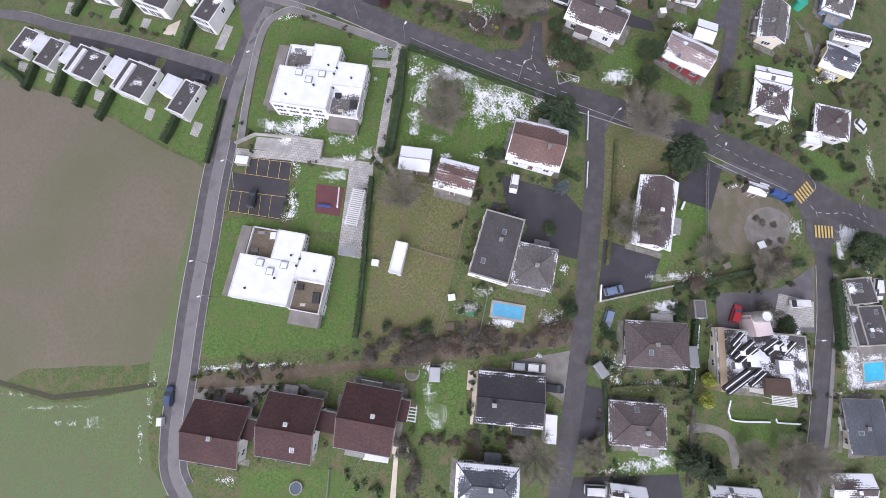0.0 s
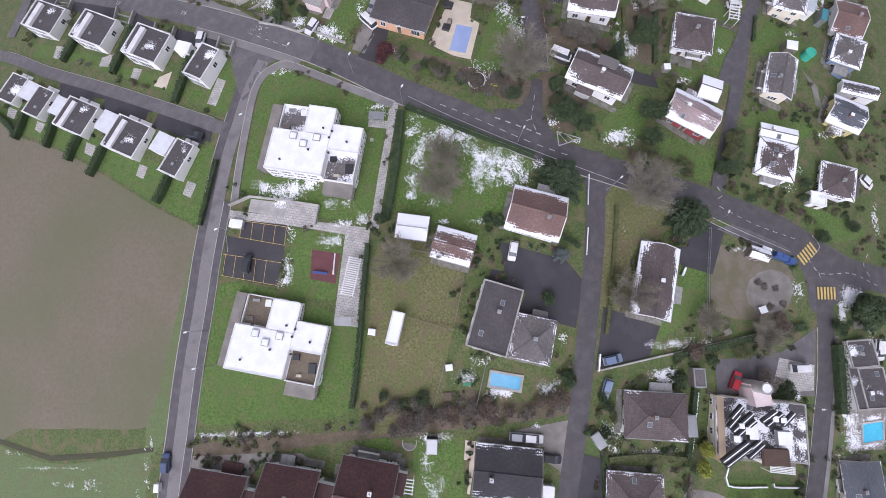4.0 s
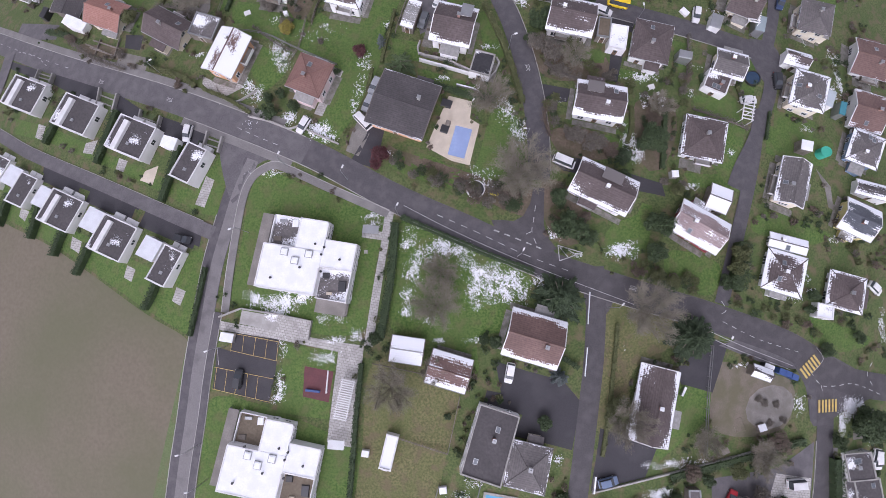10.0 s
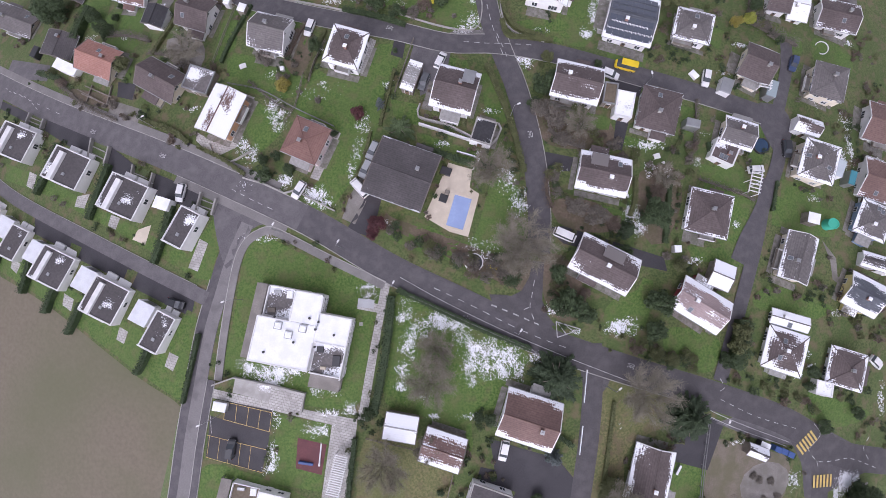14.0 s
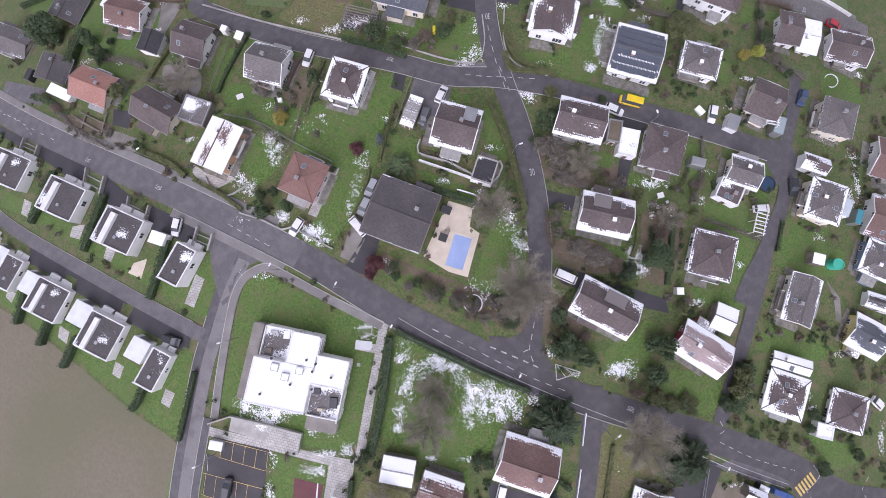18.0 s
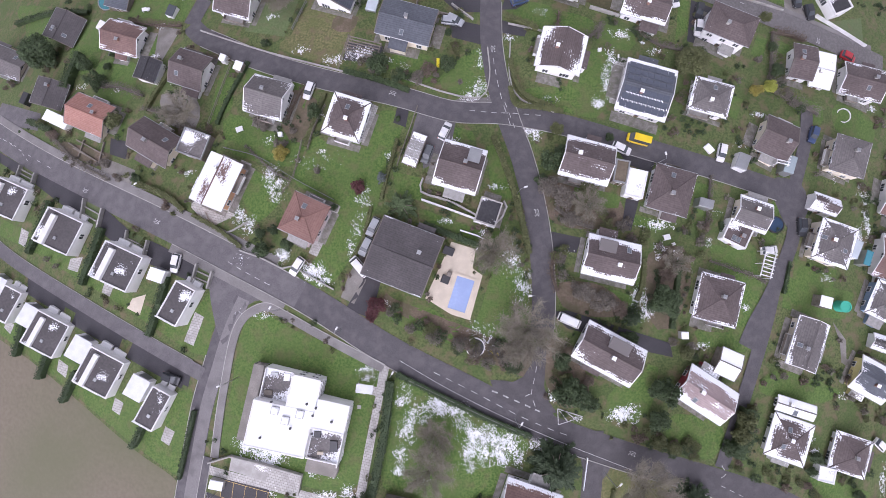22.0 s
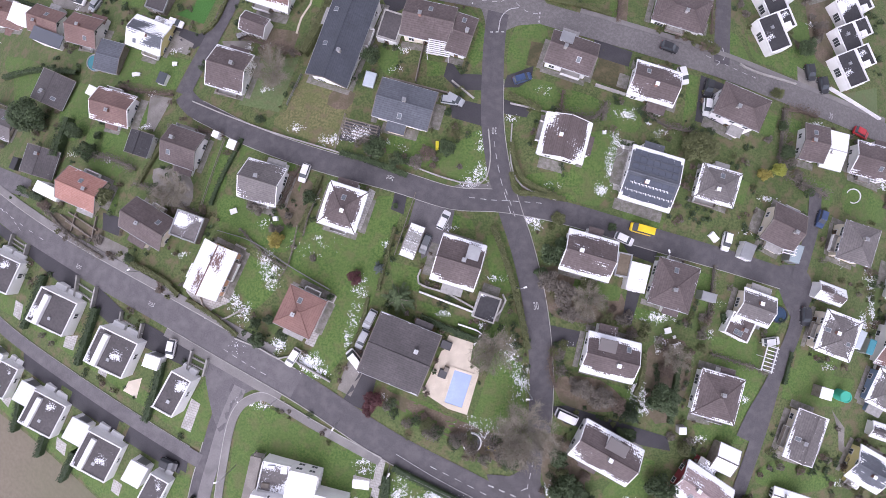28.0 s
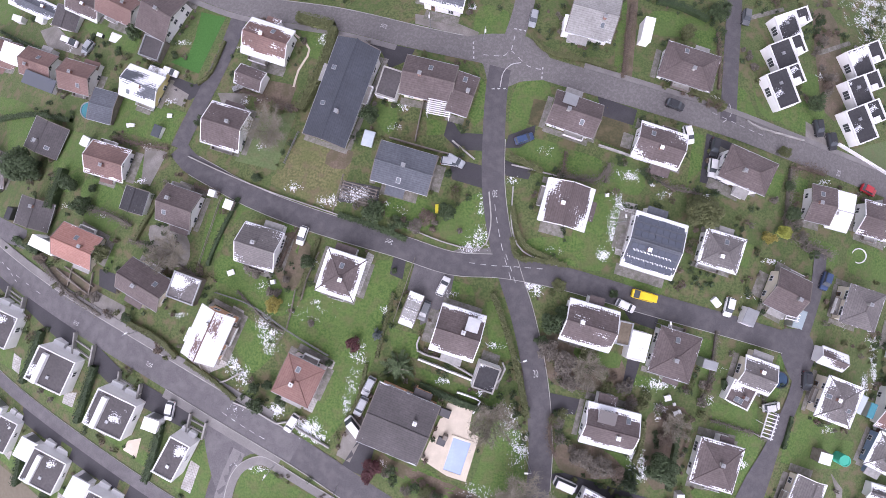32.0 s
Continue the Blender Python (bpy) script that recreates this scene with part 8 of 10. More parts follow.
hedge([(-88.5, 66.1), (-90.1, 62.9), (-91.1, 59.9)], 1.5, 1.8, "hedge", "dark hedge between the terrace gardens")
hedge([(-80.4, 62.2), (-82.4, 57.9), (-84.0, 55.1)], 1.5, 1.8, "hedge", "dark hedge between the terrace gardens")
hedge([(-61.4, 53.2), (-63.1, 49.1), (-64.7, 46.5)], 1.5, 1.8, "hedge", "dark hedge between the terrace gardens")
hedge([(-49.9, 55.3), (-51.0, 50.5), (-53.4, 40.3)], 1.0, 1.2, "hedge", "dark hedge along the field road")
hedge([(-126.5, 82.0), (-114.4, 73.6), (-110.7, 69.2)], 1.2, 1.6, "hedge", "dark hedge at the field edge")
hedge([(-51.1, 173.9), (-53.7, 165.6), (-56.8, 162.8)], 0.8, 0.8, "moss", "low hedge of the front garden")
hedge([(-0.8, 95.8), (9.6, 91.8), (15.6, 90.8)], 1.4, 1.3, "hedge", "low hedge behind the pool villa")
hedge([(18.1, 127.0), (19.3, 122.8), (23.6, 122.3), (29.7, 121.3)], 1.2, 1.0, "moss", "low hedge along the corner garden")
hedge([(-78.5, 149.9), (-69.8, 147.7), (-62.4, 146.6)], 1.3, 1.2, "rust", "brownish hedge at the garden edge")
hedge([(-47.1, 161.5), (-42.5, 159.6), (-37.4, 157.7), (-30.3, 155.3)], 1.6, 1.5, "rust", "dark brown hedge behind the garage")
hedge([(-70.1, 124.7), (-63.2, 122.8), (-56.2, 119.1), (-51.6, 116.7)], 1.2, 1.2, "grey", "leafless brown hedge between the gardens")
hedge([(-61.2, 137.5), (-66.0, 129.4), (-68.7, 124.0)], 0.9, 1.0, "moss", "thin mossy hedge beside the path")
hedge([(-42.8, 134.8), (-47.4, 124.5), (-49.1, 119.3)], 0.9, 0.9, "hedge", "low dark hedge between the lawns")
hedge([(-54.4, 137.5), (-47.5, 135.5)], 1.4, 1.2, "rust", "dry brown shrub hedge by the street")
hedge([(27.9, 140.9), (36.0, 139.9), (39.3, 142.5)], 1.8, 1.4, "grey", "leafless hedge behind the lawns")
hedge([(29.9, 146.3), (29.3, 141.2)], 1.0, 1.0, "rust", "brown hedge between the back lawns")
hedge([(39.7, 143.8), (38.5, 139.3)], 1.4, 1.4, "grey", "leafless hedge between the back lawns")
hedge([(47.6, 142.8), (52.7, 139.1), (60.5, 137.5)], 1.2, 1.0, "grey", "leafless low hedge beside the garden")
hedge([(22.7, 174.1), (25.0, 170.9), (28.5, 169.1), (35.6, 167.7), (42.1, 165.9)], 1.1, 0.8, "moss", "low planted border along the street")
hedge([(52.8, 165.1), (58.7, 162.2), (64.1, 159.8), (67.7, 158.1)], 1.6, 1.0, "moss", "green border planted along the street")
hedge([(52.9, 184.2), (58.5, 183.1), (65.4, 180.2)], 1.4, 1.4, "hedge", "dark hedge behind the lawn")
hedge([(67.6, 177.1), (67.3, 168.2), (66.4, 162.5)], 0.9, 1.0, "rust", "brown border along the lane")
hedge([(83.4, 144.4), (82.0, 137.7), (80.9, 131.1)], 1.6, 1.4, "grey", "leafless hedge beside the gardens")
hedge([(79.7, 129.8), (88.4, 126.2), (93.0, 124.3)], 1.8, 1.5, "grey", "leafless brown hedge row")
hedge([(18.1, 133.8), (19.3, 128.3), (21.8, 124.7), (27.8, 122.2)], 1.1, 1.0, "moss", "olive hedge round the corner garden")
hedge([(17.4, 144.7), (21.8, 143.0), (24.8, 141.4)], 1.4, 1.0, "moss", "green shrubs beside the drive")
hedge([(-19.4, 131.2), (-11.8, 128.9), (-4.3, 126.0)], 1.4, 1.0, "laurel", "green shrubs along the street wall")
hedge([(-123.0, 157.6), (-108.8, 158.0), (-93.5, 155.3)], 1.3, 1.3, "laurel", "dark green hedge behind the terraces")
hedge([(-137.2, 189.4), (-122.7, 182.7), (-108.2, 176.7)], 0.8, 1.0, "hedge", "narrow hedge in front of the terraces")
hedge([(-92.4, 142.3), (-93.9, 135.7), (-94.5, 132.1)], 2.0, 2.2, "laurel", "dense evergreen hedge beside the house")
hedge([(-84.9, 132.1), (-77.8, 131.0), (-70.0, 128.0)], 1.6, 1.6, "grey", "leafless hedge behind the lawn")
hedge([(-41.7, 114.0), (-35.1, 108.2), (-30.6, 105.6)], 0.8, 0.7, "grey", "low dry hedge along the path")
hedge([(-6.7, 114.7), (-8.5, 107.4), (-9.9, 101.0)], 0.8, 0.8, "moss", "low hedge on the plot line")
hedge([(-32.4, 118.4), (-30.2, 124.7), (-28.4, 128.2)], 1.3, 0.9, "rust", "dry brown border between the gardens")
hedge([(-27.4, 113.3), (-23.5, 125.8)], 1.0, 1.0, "moss", "low mossy hedge on the plot line")
hedge([(-12.0, 99.7), (-13.7, 92.1), (-16.1, 87.8)], 0.8, 0.7, "moss", "thin green border beside the drive")
hedge([(63.2, 107.8), (61.3, 96.6), (59.3, 92.7)], 1.0, 1.0, "grey", "dry hedge between the gardens")
hedge([(46.6, 88.9), (46.1, 83.7), (44.7, 80.0)], 1.0, 1.0, "moss", "low hedge beside the house")
hedge([(54.7, 88.8), (53.5, 81.3), (52.4, 74.0)], 1.2, 1.2, "laurel", "evergreen hedge on the plot line")
hedge([(61.7, 88.7), (71.9, 85.5), (75.4, 84.1)], 1.0, 0.9, "grey", "dry hedge behind the villa")
hedge([(27.2, 90.3), (26.5, 86.0), (27.6, 81.8)], 1.6, 1.5, "rust", "brown rounded hedge along the street")
hedge([(27.5, 99.7), (31.8, 96.6), (35.5, 95.4)], 2.2, 1.6, "grey", "leafless shrub hedge beside the garden")
hedge([(81.7, 88.7), (79.6, 81.6)], 0.7, 0.8, "hedge", "thin hedge along the lane")
hedge([(-96.8, 119.3), (-91.0, 114.8), (-85.7, 111.3), (-76.3, 106.9)], 1.4, 1.0, "grey", "dry hedge above the street")
hedge([(-68.1, 105.7), (-60.0, 102.5), (-55.2, 98.9)], 1.3, 1.1, "moss", "mossy hedge above the street")
hedge([(-53.0, 98.1), (-46.3, 94.6), (-40.6, 90.6)], 1.0, 0.9, "moss", "low hedge above the street")
hedge([(-106.5, 124.6), (-97.2, 121.0)], 1.6, 1.2, "laurel", "evergreen shrubs along the drive")
hedge([(5.0, -20.3), (5.8, -25.0), (4.8, -31.9)], 1.0, 1.0, "grey", "dry hedge between the gardens")
hedge([(32.7, -7.5), (33.3, -14.7), (33.4, -26.5)], 0.9, 1.0, "hedge", "thin dark hedge on the plot line")
hedge([(34.6, -13.5), (43.5, -13.4), (52.0, -14.8)], 1.2, 1.0, "moss", "mossy hedge between the gardens")
hedge([(53.2, -18.2), (52.2, -25.5), (51.2, -35.2)], 1.4, 1.3, "grey", "leafless hedge beside the drive")
hedge([(23.6, 35.3), (27.8, 33.4), (30.8, 31.4)], 1.0, 1.0, "laurel", "evergreen border beside the yard")
hedge([(39.8, 40.4), (38.2, 29.4), (36.7, 19.8), (35.3, 12.7)], 0.9, 0.9, "moss", "low mossy border along the road")
hedge([(69.4, 57.1), (68.2, 51.7), (66.6, 46.7)], 3.0, 3.0, "laurel", "tall dense evergreen hedge beside the lane")
hedge([(70.8, 57.5), (69.0, 51.7), (67.6, 46.9)], 1.2, 2.4, "moss", "yellowish clipped outer hedge beside the lane")
thicket([(-18.3, -4.8), (-8.6, -3.6), (1.0, -2.8), (13.1, -2.5), (26.0, -1.3)], 4.5, 46, ('rust', 'grey', 'rust', 'bare'), 1.0, 2.3, 208)
thicket([(-55.2, -7.4), (-42.0, -6.2), (-28.1, -4.9), (-18.3, -4.4)], 1.6, 14, ('rust', 'grey', 'moss'), 0.5, 1.1, 209)
thicket([(-18.2, -0.6), (-10.9, 0.0), (-1.2, -0.1)], 4.0, 12, ('grey', 'bare', 'laurel'), 1.0, 2.0, 210)
thicket([(-8.4, 78.4), (0.3, 73.4), (9.6, 69.2), (15.6, 66.6)], 3.6, 30, ('rust', 'grey', 'laurel', 'moss'), 0.9, 2.0, 211)
thicket([(15.0, 69.5), (17.6, 67.2), (18.6, 71.0)], 2.6, 14, ('rust', 'grey', 'laurel'), 1.2, 2.2, 212)
thicket([(45.5, 52.3), (53.1, 49.2), (62.3, 45.8)], 3.0, 18, ('laurel', 'moss', 'rust'), 0.9, 1.9, 213)
thicket([(67.8, 44.1), (76.2, 40.7), (86.7, 37.8)], 3.0, 14, ('rust', 'moss', 'laurel'), 0.8, 1.5, 214)
thicket([(28.4, 89.7), (28.9, 84.8), (31.3, 81.2)], 3.0, 10, ('moss', 'laurel', 'grey'), 0.9, 1.6, 215)
thicket([(33.1, 98.5), (40.6, 97.3), (46.7, 91.2)], 4.0, 14, ('grey', 'rust', 'laurel', 'moss'), 0.9, 1.9, 216)
thicket([(-55.9, -10.0), (-46.0, -11.5), (-30.1, -10.8)], 3.0, 22, ('laurel', 'moss', 'rust', 'grey'), 0.4, 0.9, 217)
thicket([(-10.0, -23.1), (-9.0, -27.8), (-8.6, -32.5)], 3.0, 12, ('rust', 'grey', 'bare'), 1.0, 1.8, 218)
thicket([(-6.4, -22.1), (6.2, -22.1), (18.1, -24.4)], 2.5, 14, ('rust', 'grey'), 0.6, 1.3, 219)
thicket([(26.3, 4.6), (25.4, -0.1)], 2.0, 6, ('laurel', 'hedge'), 1.0, 1.7, 220)
thicket([(-17.2, 136.3), (-9.4, 130.8), (10.2, 129.3)], 3.0, 16, ('laurel', 'rust', 'moss', 'grey'), 0.7, 1.5, 221)
thicket([(-43.1, 157.9), (-34.4, 155.5), (-29.2, 158.9)], 3.0, 8, ('grey', 'moss'), 0.7, 1.3, 222)
thicket([(62.3, 163.6), (66.0, 158.3), (53.9, 162.4)], 2.0, 10, ('rust', 'moss'), 0.7, 1.3, 223)
thicket([(74.8, 173.2), (77.0, 166.1), (73.5, 161.6)], 2.0, 8, ('grey', 'moss'), 0.6, 1.2, 224)
thicket([(94.8, 180.0), (95.8, 170.9), (96.9, 162.1)], 3.0, 12, ('grey', 'rust'), 0.8, 1.7, 225)
thicket([(80.1, 136.3), (85.4, 126.1), (80.8, 122.2)], 4.0, 12, ('grey', 'moss', 'laurel'), 0.8, 1.6, 226)
thicket([(-33.6, 122.5), (-30.4, 116.5), (-34.2, 112.5)], 3.0, 9, ('grey', 'rust'), 0.6, 1.2, 227)
thicket([(51.1, 74.0), (58.7, 64.2)], 3.0, 8, ('laurel', 'grey'), 0.8, 1.6, 228)
thicket([(74.2, 62.5), (84.8, 62.0), (91.5, 64.2)], 3.0, 10, ('grey', 'rust', 'moss'), 0.6, 1.3, 229)
thicket([(92.9, 72.6), (96.6, 64.3), (100.3, 54.7), (107.1, 52.0)], 3.0, 14, ('grey', 'moss', 'rust'), 0.7, 1.4, 230)
thicket([(51.9, 91.2), (55.7, 88.8), (60.1, 95.2)], 4.0, 10, ('grey', 'rust', 'moss'), 0.7, 1.4, 231)
thicket([(-92.7, 113.8), (-72.1, 107.3), (-57.1, 98.5)], 2.5, 14, ('moss', 'grey', 'rust'), 0.6, 1.2, 232)
thicket([(34.8, -9.4), (43.7, -11.0), (50.0, -14.4)], 3.0, 10, ('laurel', 'moss', 'grey'), 0.5, 1.0, 233)
thicket([(29.9, -7.4), (32.6, -4.0), (36.3, -5.3)], 2.5, 7, ('laurel', 'moss'), 0.6, 1.2, 234)
thicket([(83.0, -16.5), (82.0, -22.8), (79.4, -27.7)], 2.0, 12, ('grey', 'rust', 'laurel'), 0.6, 1.2, 235)


# ---- cars ----
def car_parts(paint, van):
    """The meshes of a parked car, nose towards +x."""
    L, Wd, H = (5.0, 1.95, 2.1) if van else (4.3, 1.78, 1.46)
    # hull sections from tail to nose: x, half width, bottom, shoulder height
    hull = Shape()
    secs = [(-.5, .86, .42, .80), (-.47, .96, .28, .92), (-.30, 1.0, .22, .96), (.18, 1.0, .22, .93), (.40, .97, .24, .80 if not van else .95), (.485, .88, .30, .66 if not van else .8), (.5, .76, .40, .56)]
    rings = []
    for fx, fw, z0, z1 in secs:
        w = Wd / 2 * fw
        rings.append([(fx * L, -w * .92, z0), (fx * L, -w, z0 + .15), (fx * L, -w, z1 - .12), (fx * L, -w * .9, z1), (fx * L, w * .9, z1), (fx * L, w, z1 - .12), (fx * L, w, z0 + .15), (fx * L, w * .92, z0)])
    for r in rings:
        hull.v += r
    for i in range(len(rings) - 1):
        for j in range(8):
            k = (j + 1) % 8
            hull.f.append((i * 8 + j, i * 8 + k, i * 8 + 8 + k, i * 8 + 8 + j))
    hull.f += [tuple(range(8)), tuple(range((len(rings) - 1) * 8 + 7, (len(rings) - 1) * 8 - 1, -1))]
    hull.m = [0] * len(hull.f)
    cab = [(-.48, .92, .80), (-.40 if not van else -.47, H - .08, .70), (.08 if not van else .28, H - .08, .70), (.27 if not van else .42, .92, .80)]
    glass = Shape()
    left = [(fx * L, -Wd / 2 * fw * 1.12, z) for fx, z, fw in cab]
    right = [(fx * L, Wd / 2 * fw * 1.12, z) for fx, z, fw in cab]
    glass.quad(left), glass.quad(right[::-1])
    for i in range(3):
        glass.quad((left[i], right[i], right[i + 1], left[i + 1])[::-1])
    x0, x1 = cab[1][0] * L, cab[2][0] * L
    top = Shape()
    w = Wd / 2 * .79
    top.slab([(x0 - .06, -w, H - .06), (x1 + .06, -w, H - .06), (x1 + .06, w, H - .06), (x0 - .06, w, H - .06)], 0.06)
    top.slab([(x0 + .1, -w * .86, H), (x1 - .1, -w * .86, H), (x1 - .1, w * .86, H), (x0 + .1, w * .86, H)], 0.06)
    wheel = Shape()
    wheel.tube((0, -.11, 0), (0, .11, 0), .32, .32, 14)
    rim = Shape()
    rim.tube((0, -.12, 0), (0, .12, 0), .19, .19, 10)
    lamp = Shape()
    lamp.box(0, 0, 0, .10, .32, .14)
    return L, Wd, hull.mesh("body", paint), glass.mesh("cabin_glass", GLASS), top.mesh("roof_panel", paint), wheel.mesh("tyre", RUBBERBLACK), rim.mesh("rim", METAL), lamp.mesh("headlight", plain("lamp_glass", (.7, .7, .68), .2)), lamp.mesh("tail_light", plain("red_lamp", (.35, .02, .02), .3))


CAR_PAINT = {"white": (0.78, 0.78, 0.78), "silver": (0.36, 0.38, 0.40), "dark": (0.035, 0.037, 0.042), "blue": (0.045, 0.075, 0.16), "skyblue": (0.18, 0.24, 0.36),
             "red": (0.45, 0.03, 0.04), "yellow": (0.80, 0.58, 0.02), "grey": (0.13, 0.14, 0.15)}
CAR_WORDS = {"white": "white", "silver": "silver", "dark": "black", "blue": "dark blue", "skyblue": "light blue", "red": "bright red", "yellow": "yellow", "grey": "dark grey"}
CARS = {}


def car(color, x, y, rz, van=False):
    e = 1.2
    c, s = math.cos(radians(rz)), math.sin(radians(rz))
    pitch = math.degrees(math.atan2(ground(x + c * e, y + s * e) - ground(x - c * e, y - s * e), 2 * e))
    m = pose(x, y, ground(x, y) + 0.15, 0, 0, rz) @ pose(0, 0, 0, 0, -pitch, 0)
    key = (color, van)
    if key in CARS:
        copy_thing(CARS[key], m)
        return
    paint = plain("car_paint_" + color, CAR_PAINT[color], 0.3)
    L, Wd, hull, glass, top, tyre, rim, head, tail = car_parts(paint, van)
    ob = new("van" if van else "car")
    tagged(ob, CAR_WORDS[color] + (" delivery van" if van else " hatchback car") + " parked beside the houses", "van" if van else "car", "parked vehicles")
    ob.matrix_basis = m
    body = part("body", hull, (), ob)
    part("cabin_glass", glass, (), ob)
    part("roof_panel", top, (), ob)
    for fx in (-.31, .31):
        for sy in (-1, 1):
            t = part("wheel", tyre, (), ob, "", Matrix.Translation((fx * L, sy * (Wd / 2 - .1), .30)))
            part("rim", rim, (), t)
    for sy in (-1, 1):
        part("headlight", head, (), ob, "", Matrix.Translation((L * .465, sy * Wd * .36, .52)))
        part("tail_light", tail, (), ob, "", Matrix.Translation((-L * .485, sy * Wd * .38, .66)))
    CARS[key] = ob


car("white", 16.1, 31.0, -103)
car("skyblue", 36.3, 7.3, 10)
car("skyblue", 34.7, 1.4, -110)
car("red", 64.5, 1.3, 64)
car("white", 81.1, 3.0, -3, True)
car("silver", 15.5, -7.7, -8)
car("white", 18.4, -8.1, -8)
car("dark", 22.1, -12.5, -10)
car("blue", -61.6, -11.1, 84)
car("dark", -42.0, 31.0, 80)
car("white", 30.1, -34.0, -7, True)
car("white", -27.7, 86.6, -122)
car("white", -14.1, 86.6, 131, True)
car("silver", -12.9, 90.9, -116)
car("silver", -11.4, 95.1, -116)
car("white", -56.1, 87.1, -101)
car("yellow", 46.2, 115.2, 166, True)
car("white", 42.4, 113.0, -24)
car("white", 65.8, 112.9, -105)
car("blue", 90.4, 118.7, -112)
car("grey", -0.1, 111.1, -111)
car("dark", 85.0, 96.6, -92)
car("white", 30.0, 75.8, -24, True)
car("white", 106.1, 46.3, -40)
car("white", 104.8, 6.3, -103)
car("blue", 20.7, 148.7, 20)
car("silver", 23.1, 177.7, -102)
car("dark", 55.2, 157.9, -18)
car("white", -74.6, 186.7, -97)
car("white", -27.2, 126.4, -107)
car("silver", 4.8, 143.2, -8)
car("dark", 63.9, 148.2, -105)
car("white", 63.1, 143.5, -100)
car("white", 57.9, 150.9, -78)
car("dark", -55.6, 61.9, -16)
car("silver", 5.8, 143.4, -29)
car("grey", 75.4, 181.6, -103)
car("white", 76.0, 91.2, 6)
car("white", -99.4, 178.4, -23, True)
car("silver", -93.1, 176.0, -122)
car("dark", 91.6, 154.6, -84)
car("dark", 94.9, 151.6, -82)
car("white", 105.1, 5.4, -89)
car("red", 104.3, 140.4, -22)
car("white", -64.4, 166.2, -23)
car("white", 3.7, 116.3, 65)


# ---- pools, play things and garden pieces ----
WATER = surface("pool_water", (0.10, 0.36, 0.55), (0.13, 0.42, 0.62), (0.09, 0.33, 0.52), 0.3, 1.5, 0.08, 0.15, ground=True)
WATER_PALE = surface("pool_cover", (0.28, 0.36, 0.58), (0.32, 0.41, 0.64), (0.26, 0.34, 0.55), 0.3, 1.5, 0.25, 0.1, ground=True)
WATER_CYAN = surface("cyan_pool_water", (0.03, 0.45, 0.66), (0.05, 0.52, 0.74), (0.03, 0.42, 0.62), 0.3, 1.5, 0.08, 0.15, ground=True)


def pool(x, y, w, d, rz, water, rim, label):
    ob = thing("swimming_pool", x, y, rz, label, "swimming pool")
    m = pose(x, y, 0, 0, 0, rz)
    up = lambda u, v: ground(*(m @ Vector((u, v, 0)))[:2]) - ground(x, y)
    s = Shape()
    s.slab([(u, v, .17 + up(u, v)) for u, v in ((-w / 2, -d / 2), (w / 2, -d / 2), (w / 2, d / 2), (-w / 2, d / 2))], 0.4)
    part("water", s, water, ob)
    for px, py, sx, sy in ((0, -d / 2 - .25, w + 1, .5), (0, d / 2 + .25, w + 1, .5), (-w / 2 - .25, 0, .5, d), (w / 2 + .25, 0, .5, d)):
        s = Shape()
        s.slab([(u, v, .25 + up(u, v)) for u, v in ((px - sx / 2, py - sy / 2), (px + sx / 2, py - sy / 2), (px + sx / 2, py + sy / 2), (px - sx / 2, py + sy / 2))], .5)
        part("coping", s, rim, ob)
    for k in (-.25, .25):
        s = Shape()
        s.tube((w / 2 - .3, d * .3 + k, .1), (w / 2 - .3, d * .3 + k, .8), .03, .03, 6)
        s.tube((w / 2 - .3, d * .3 + k, .8), (w / 2 + .4, d * .3 + k, .8), .03, .03, 6)
        part("ladder_rail", s, METAL, ob)


def round_pool(x, y, r, h, wall, inside, label, name="round_pool", category="pool"):
    ob = thing(name, x, y, 0, label, category)
    s = Shape()
    n = 24
    for i in range(n):
        a, b = 2 * math.pi * i / n, 2 * math.pi * (i + 1) / n
        for r0, r1, z0, z1 in ((r, r, -.4, h), (r, r - .22, h, h), (r - .22, r - .22, h, h - .25)):
            s.quad([(math.cos(a) * r0, math.sin(a) * r0, z0), (math.cos(b) * r0, math.sin(b) * r0, z0), (math.cos(b) * r1, math.sin(b) * r1, z1), (math.cos(a) * r1, math.sin(a) * r1, z1)])
    part("rim", s, wall, ob)
    s = Shape()
    s.quad([(math.cos(2 * math.pi * i / n) * (r - .2), math.sin(2 * math.pi * i / n) * (r - .2), h - .12) for i in range(n)])
    part("cover", s, inside, ob)
    if name == "trampoline":
        for i in range(6):
            s = Shape()
            t = i * 1.047
            s.tube((math.cos(t) * r, math.sin(t) * r, -.3), (math.cos(t) * r, math.sin(t) * r, h + 0.05), .04, .04, 6)
            part("leg", s, METAL, ob)


WIRE = plain("dull_wire", (0.20, 0.20, 0.20), 0.6)


